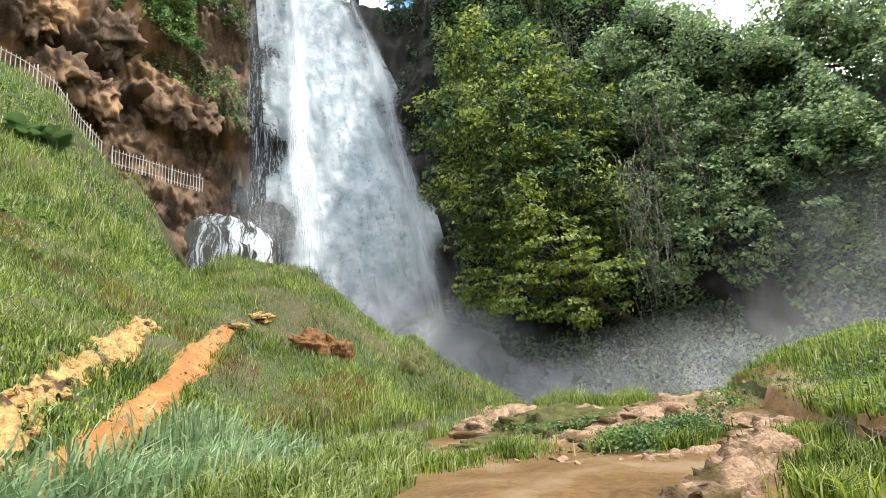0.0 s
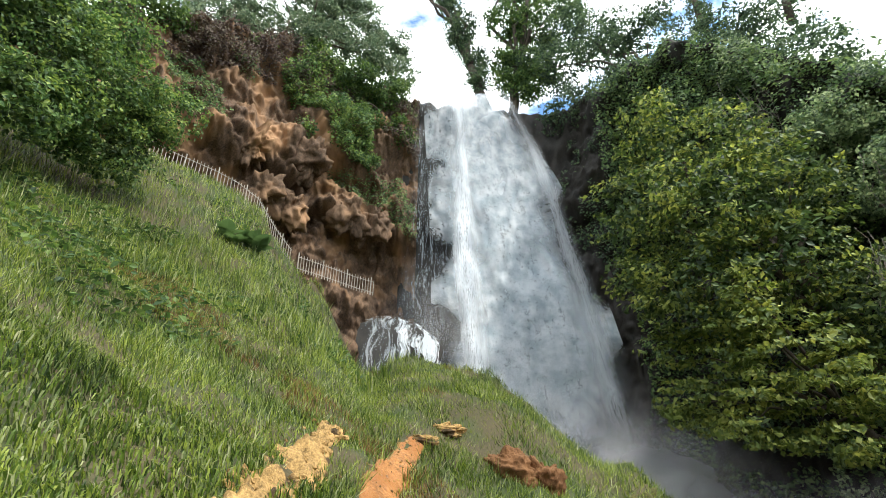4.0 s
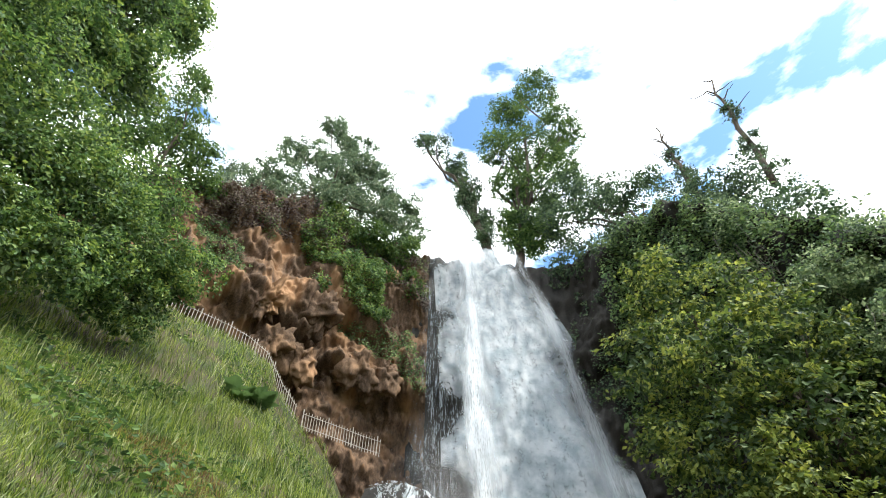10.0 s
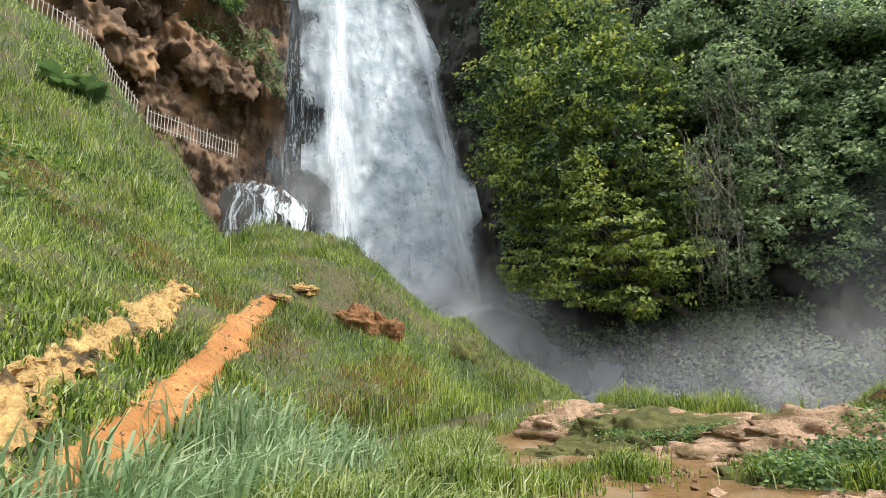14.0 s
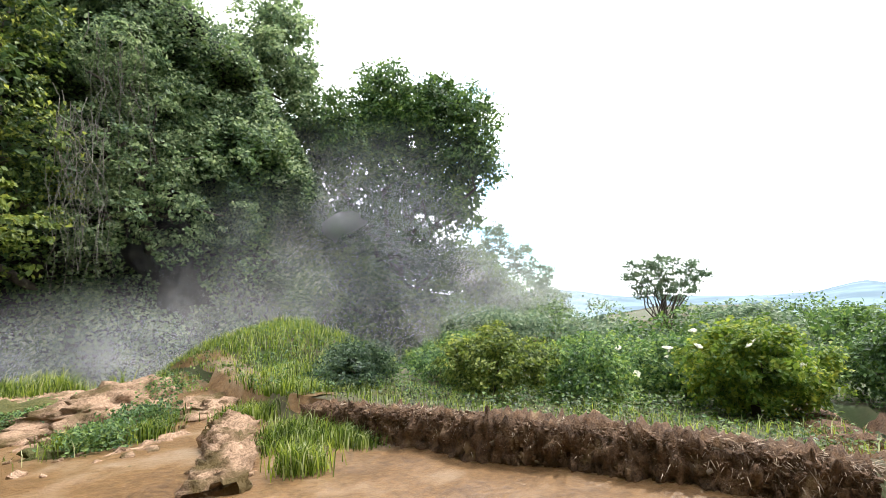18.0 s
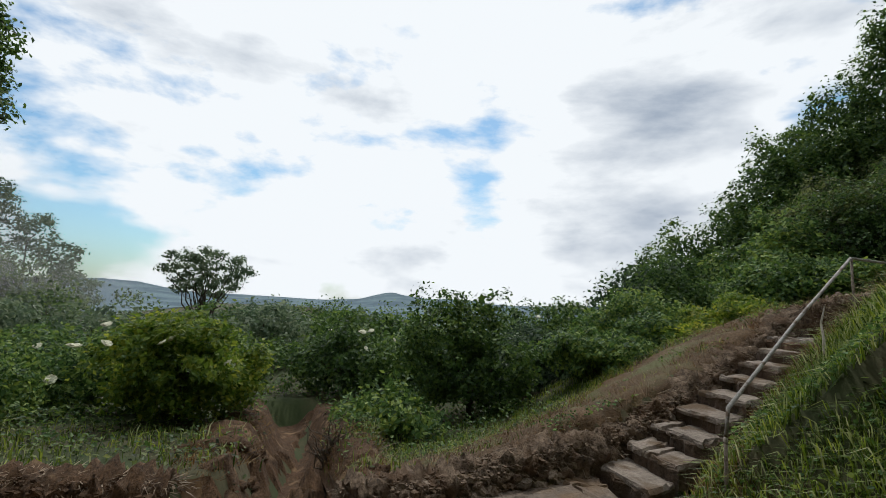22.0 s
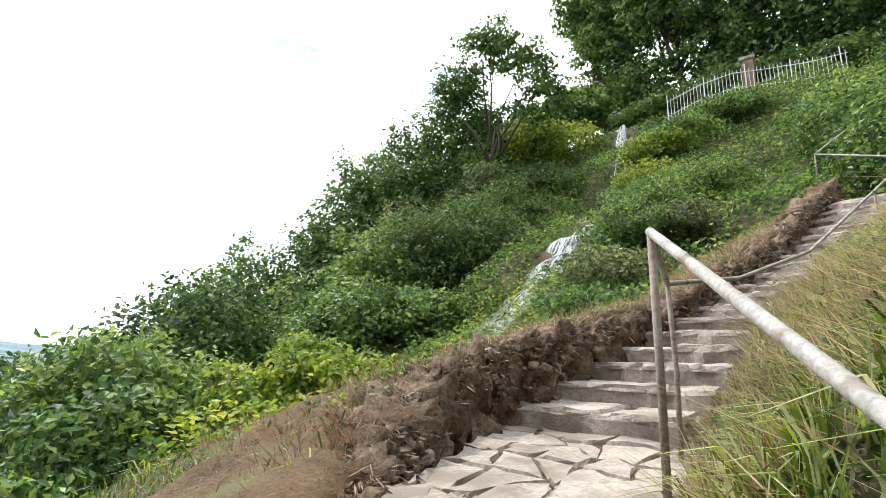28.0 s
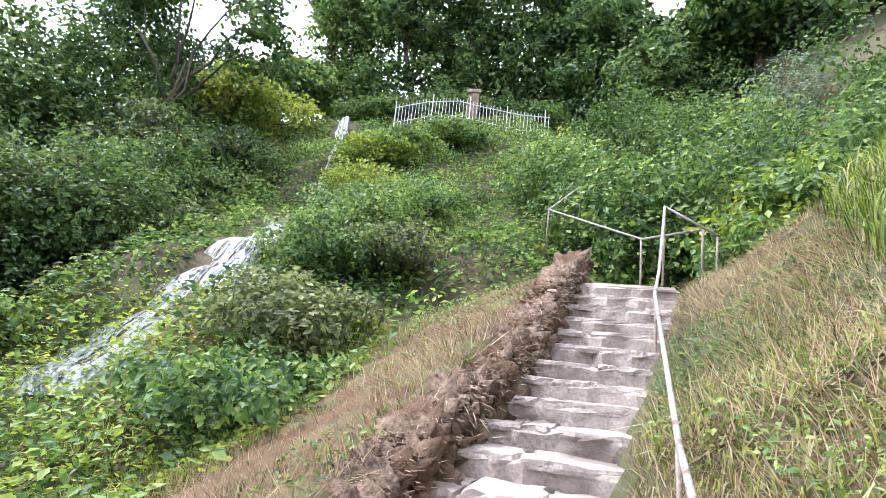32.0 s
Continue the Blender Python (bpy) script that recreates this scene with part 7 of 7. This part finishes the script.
def leaf_blade(length, width, segs=5):
    """A broad arched leaf with a fold along its rib."""
    bm = bmesh.new()
    rows = []
    for i in range(segs + 1):
        t = i / segs
        w = width * math.sin(math.pi * min(1, 0.12 + 0.88 * t)) ** 0.7 * 0.5
        x, z = length * t, length * (0.45 * t - 0.6 * t * t)
        rows.append([bm.verts.new((x, -w, z + 0.12 * w)), bm.verts.new((x, 0, z - 0.1 * w)), bm.verts.new((x, w, z + 0.12 * w))])
    for a, b in zip(rows, rows[1:]):
        for j in (0, 1):
            bm.faces.new((a[j], b[j], b[j + 1], a[j + 1]))
    me = bpy.data.meshes.new("leaf")
    bm.to_mesh(me)
    bm.free()
    me.materials.append(LEAF_IVY)
    return me


def big_leaf_plants():
    me = leaf_blade(0.7, 0.42)
    for az, el, d in ((-49.5, 23.2, 22.5), (-48.0, 22.4, 22.8), (-47.2, 21.2, 22.6), (-50.5, 24.3, 22.8)):
        x, y, z = pol(az, el, d)
        g = high(x, y)
        e = thing("burdock_plant", "dark green broad-leaved plant in the hillside grass", "plant", "broad-leaved plants on the slope", at=(x, y, g))
        for k in range(9):
            s = rng.uniform(0.9, 1.6)
            put("leaf", me, e, m=Matrix.LocRotScale((x, y, g + 0.15), Euler((rng.normal() * 0.2, -rng.uniform(0.3, 1.1), k * 0.7 + rng.normal() * 0.2)), (s, s, s)))


big_leaf_plants()


def blossoms():
    """Umbels of pale elder blossom on the bushes beyond the wall."""
    bm = bmesh.new()
    bmesh.ops.create_icosphere(bm, subdivisions=3, radius=0.11)
    k = fbm(np.array([v.co for v in bm.verts]) * 45, 2)
    for v, q in zip(bm.verts, k):
        v.co = Vector((v.co.x * (1 + 0.3 * q), v.co.y * (1 + 0.3 * q), v.co.z * 0.22 * (1 + q)))
    me = bpy.data.meshes.new("blossom")
    bm.to_mesh(me)
    bm.free()
    me.materials.append(BLOSSOM)
    for x, y, z, n in ((17.4, -9.0, 2.0, 14), (9.9, -0.4, 1.3, 6), (11.6, 1.0, 0.9, 5), (14.8, -2.6, 1.1, 6)):
        e = thing("elder_blossom", "flat pale cream elder blossom on a bush", "blossom", "elder blossom", at=(x, y, z))
        for k in range(n):
            s = rng.uniform(0.4, 0.8)
            put("umbel", me, e, m=Matrix.LocRotScale((x - rng.uniform(0.2, 1.3), y + rng.uniform(-1.2, 1.2), z - rng.uniform(0.0, 0.6)), Euler((rng.normal() * 0.4, -0.5 + rng.normal() * 0.3, 0)), (s, s, s)))


BLOSSOM = surface("cream_blossom", (0.6, 0.58, 0.42), (0.8, 0.78, 0.62), 8, 60)
blossoms()


# ---- crusts of tufa along the rib, pebbles and ferns by the pool ----
def crusts():
    rocks = [rock_mesh(20 + k, 0.4) for k in range(5)]
    for me in rocks:
        me.materials.append(YELLOW)
    e = thing("tufa_crust", "crumbling yellow tufa crusts along the trail", "rock", at=(-4.4, 4.2, high(-4.4, 4.2)))
    line = np.c_[np.array(TUFA), np.zeros(len(TUFA))]
    for k in range(150):
        t = rng.uniform(0, len(TUFA) - 1.001)
        i = int(t)
        p = lerp(TUFA[i], TUFA[i + 1], t - i) + rng.normal(size=2) * 0.16
        s = rng.uniform(0.06, 0.2)
        put("crust", rocks[k % 5], e, m=Matrix.LocRotScale((p[0], p[1], high(p[0], p[1]) + 0.06), Euler(tuple(rng.normal(size=3) * 0.5)), (s, s * 0.8, s * 0.6)))
    e = thing("trail_stones", "loose stones at the edge of the orange trail", "stones", at=(-2.9, 3.2, high(-2.9, 3.2)))
    for k in range(230):
        t = rng.uniform(0, len(TRAIL) - 1.001)
        i = int(t)
        p = lerp(TRAIL[i], TRAIL[i + 1], t - i) + rng.normal(size=2) * 0.17
        s = rng.uniform(0.02, 0.06)
        put("stone", (rocks[k % 5] if k % 3 else ROCKS[1][k % 6]), e, m=Matrix.LocRotScale((p[0], p[1], high(p[0], p[1]) + 0.04), Euler(tuple(rng.normal(size=3))), (s, s, s * 0.6)))
    e = thing("pool_stones", "stones and crusts scattered over the mud", "stones", at=(3.0, 8.0, high(3, 8)))
    for k in range(120):
        x, y = rng.uniform(0.6, 5.4), rng.uniform(5.6, 13.0)
        s = rng.uniform(0.05, 0.22)
        put("stone", ROCKS[1][k % 6], e, m=Matrix.LocRotScale((x, y, high(x, y) + 0.06), Euler(tuple(rng.normal(size=3) * 0.4)), (s, s * 0.8, s * 0.5)))


crusts()


def pool_ferns():
    pts = []
    for x, y, r, n in ((1.9, 9.9, 0.8, 1800), (2.9, 9.8, 0.7, 1800), (4.0, 7.5, 0.7, 1500), (3.1, 6.6, 0.6, 1400), (4.9, 8.8, 0.8, 600), (2.6, 14.3, 0.9, 700), (0.9, 11.2, 0.6, 400), (8.2, 6.4, 1.0, 900), (3.6, 11.5, 1.1, 600)):
        pts.append(np.c_[np.array([x, y]) + rng.normal(size=(n, 2)) * r * 0.36, np.full(n, 0.0)])
    p = np.concatenate(pts)
    h = land(p[:, 0], p[:, 1]) + rng.uniform(0.03, 0.4, len(p))
    V, F = leaf_quads(np.c_[p[:, :2], h], rng.normal(size=(len(p), 3)) * 0.6 + [0, -0.5, 0.7], 0.06)
    tagged(put("pool_ferns", fast_mesh("pool_ferns", V, F, LEAF_TREE)), "dark ferns and weeds on the tufa by the pool", "plants", kind="stuff")


pool_ferns()


def ditch_banks():
    """Raw earth sides of the ditch in the gap of the wall, with a dry bush."""
    for pts, wd in (([(6.0, -1.7, -0.1, 0.2), (6.15, -2.2, -0.15, 0.1), (6.35, -2.8, -0.15, 0.16)], 0.4),):
        w, c, nor = wall_core("ditch_bank", "", pts, wd, EARTH, lump=0.14)
        tagged(w, "raw brown earth bank of the ditch", "bank", kind="structure")
    draped("ditch_bed", "bare wet earth in the ditch", DITCH[:, :2], [0.95] * len(DITCH), EARTH, 0.1, 0.05, "ground", step=0.1, across=18)
    p = scatter(6.2, 11, -3.2, -0.6, 15000, lambda p: (along(p, DITCH)[0] > 0.42) & (along(p, DITCH)[0] < 1.15))
    blades("ditch_grass", "rust-brown dry grass on the sides of the ditch", p, rng.uniform(0.05, 0.2, len(p)), 0.011, RUSTGRASS, 1.7, False)
    for k in range(34):
        q = rng.uniform(0, 1)
        c = DITCH[1] + (DITCH[2] - DITCH[1]) * q + np.array([rng.normal() * 0.1, rng.choice([-1, 1]) * rng.uniform(0.3, 0.75), 0])
        s = rng.uniform(0.03, 0.08)
        crag("earth_clod", "lump of raw brown earth fallen in the ditch", (c[0], c[1], high(c[0], c[1]) + 0.07), (s * 1.3, s, s * 0.8), EARTH, 6.0 + k, 16, 0.8, "earth", 0.5)["group"] = "clods of earth in the ditch"
    x, y = 8.6, -2.6
    g = high(x, y)
    e = thing("dry_bush", "dead brown bush by the ditch", "bush", at=(x, y, g))
    for k in range(46):
        a = rng.uniform(0, 6.28)
        q = np.array([x + math.cos(a) * rng.uniform(0.1, 0.5), y + math.sin(a) * rng.uniform(0.1, 0.5), g + rng.uniform(0.2, 0.55)])
        part("twig", tube(limb_path((x + rng.normal() * 0.06, y + rng.normal() * 0.06, g - 0.05), q, 0.05, 5), list(np.linspace(0.012, 0.003, 5)), 4), BARK, e)


ditch_banks()
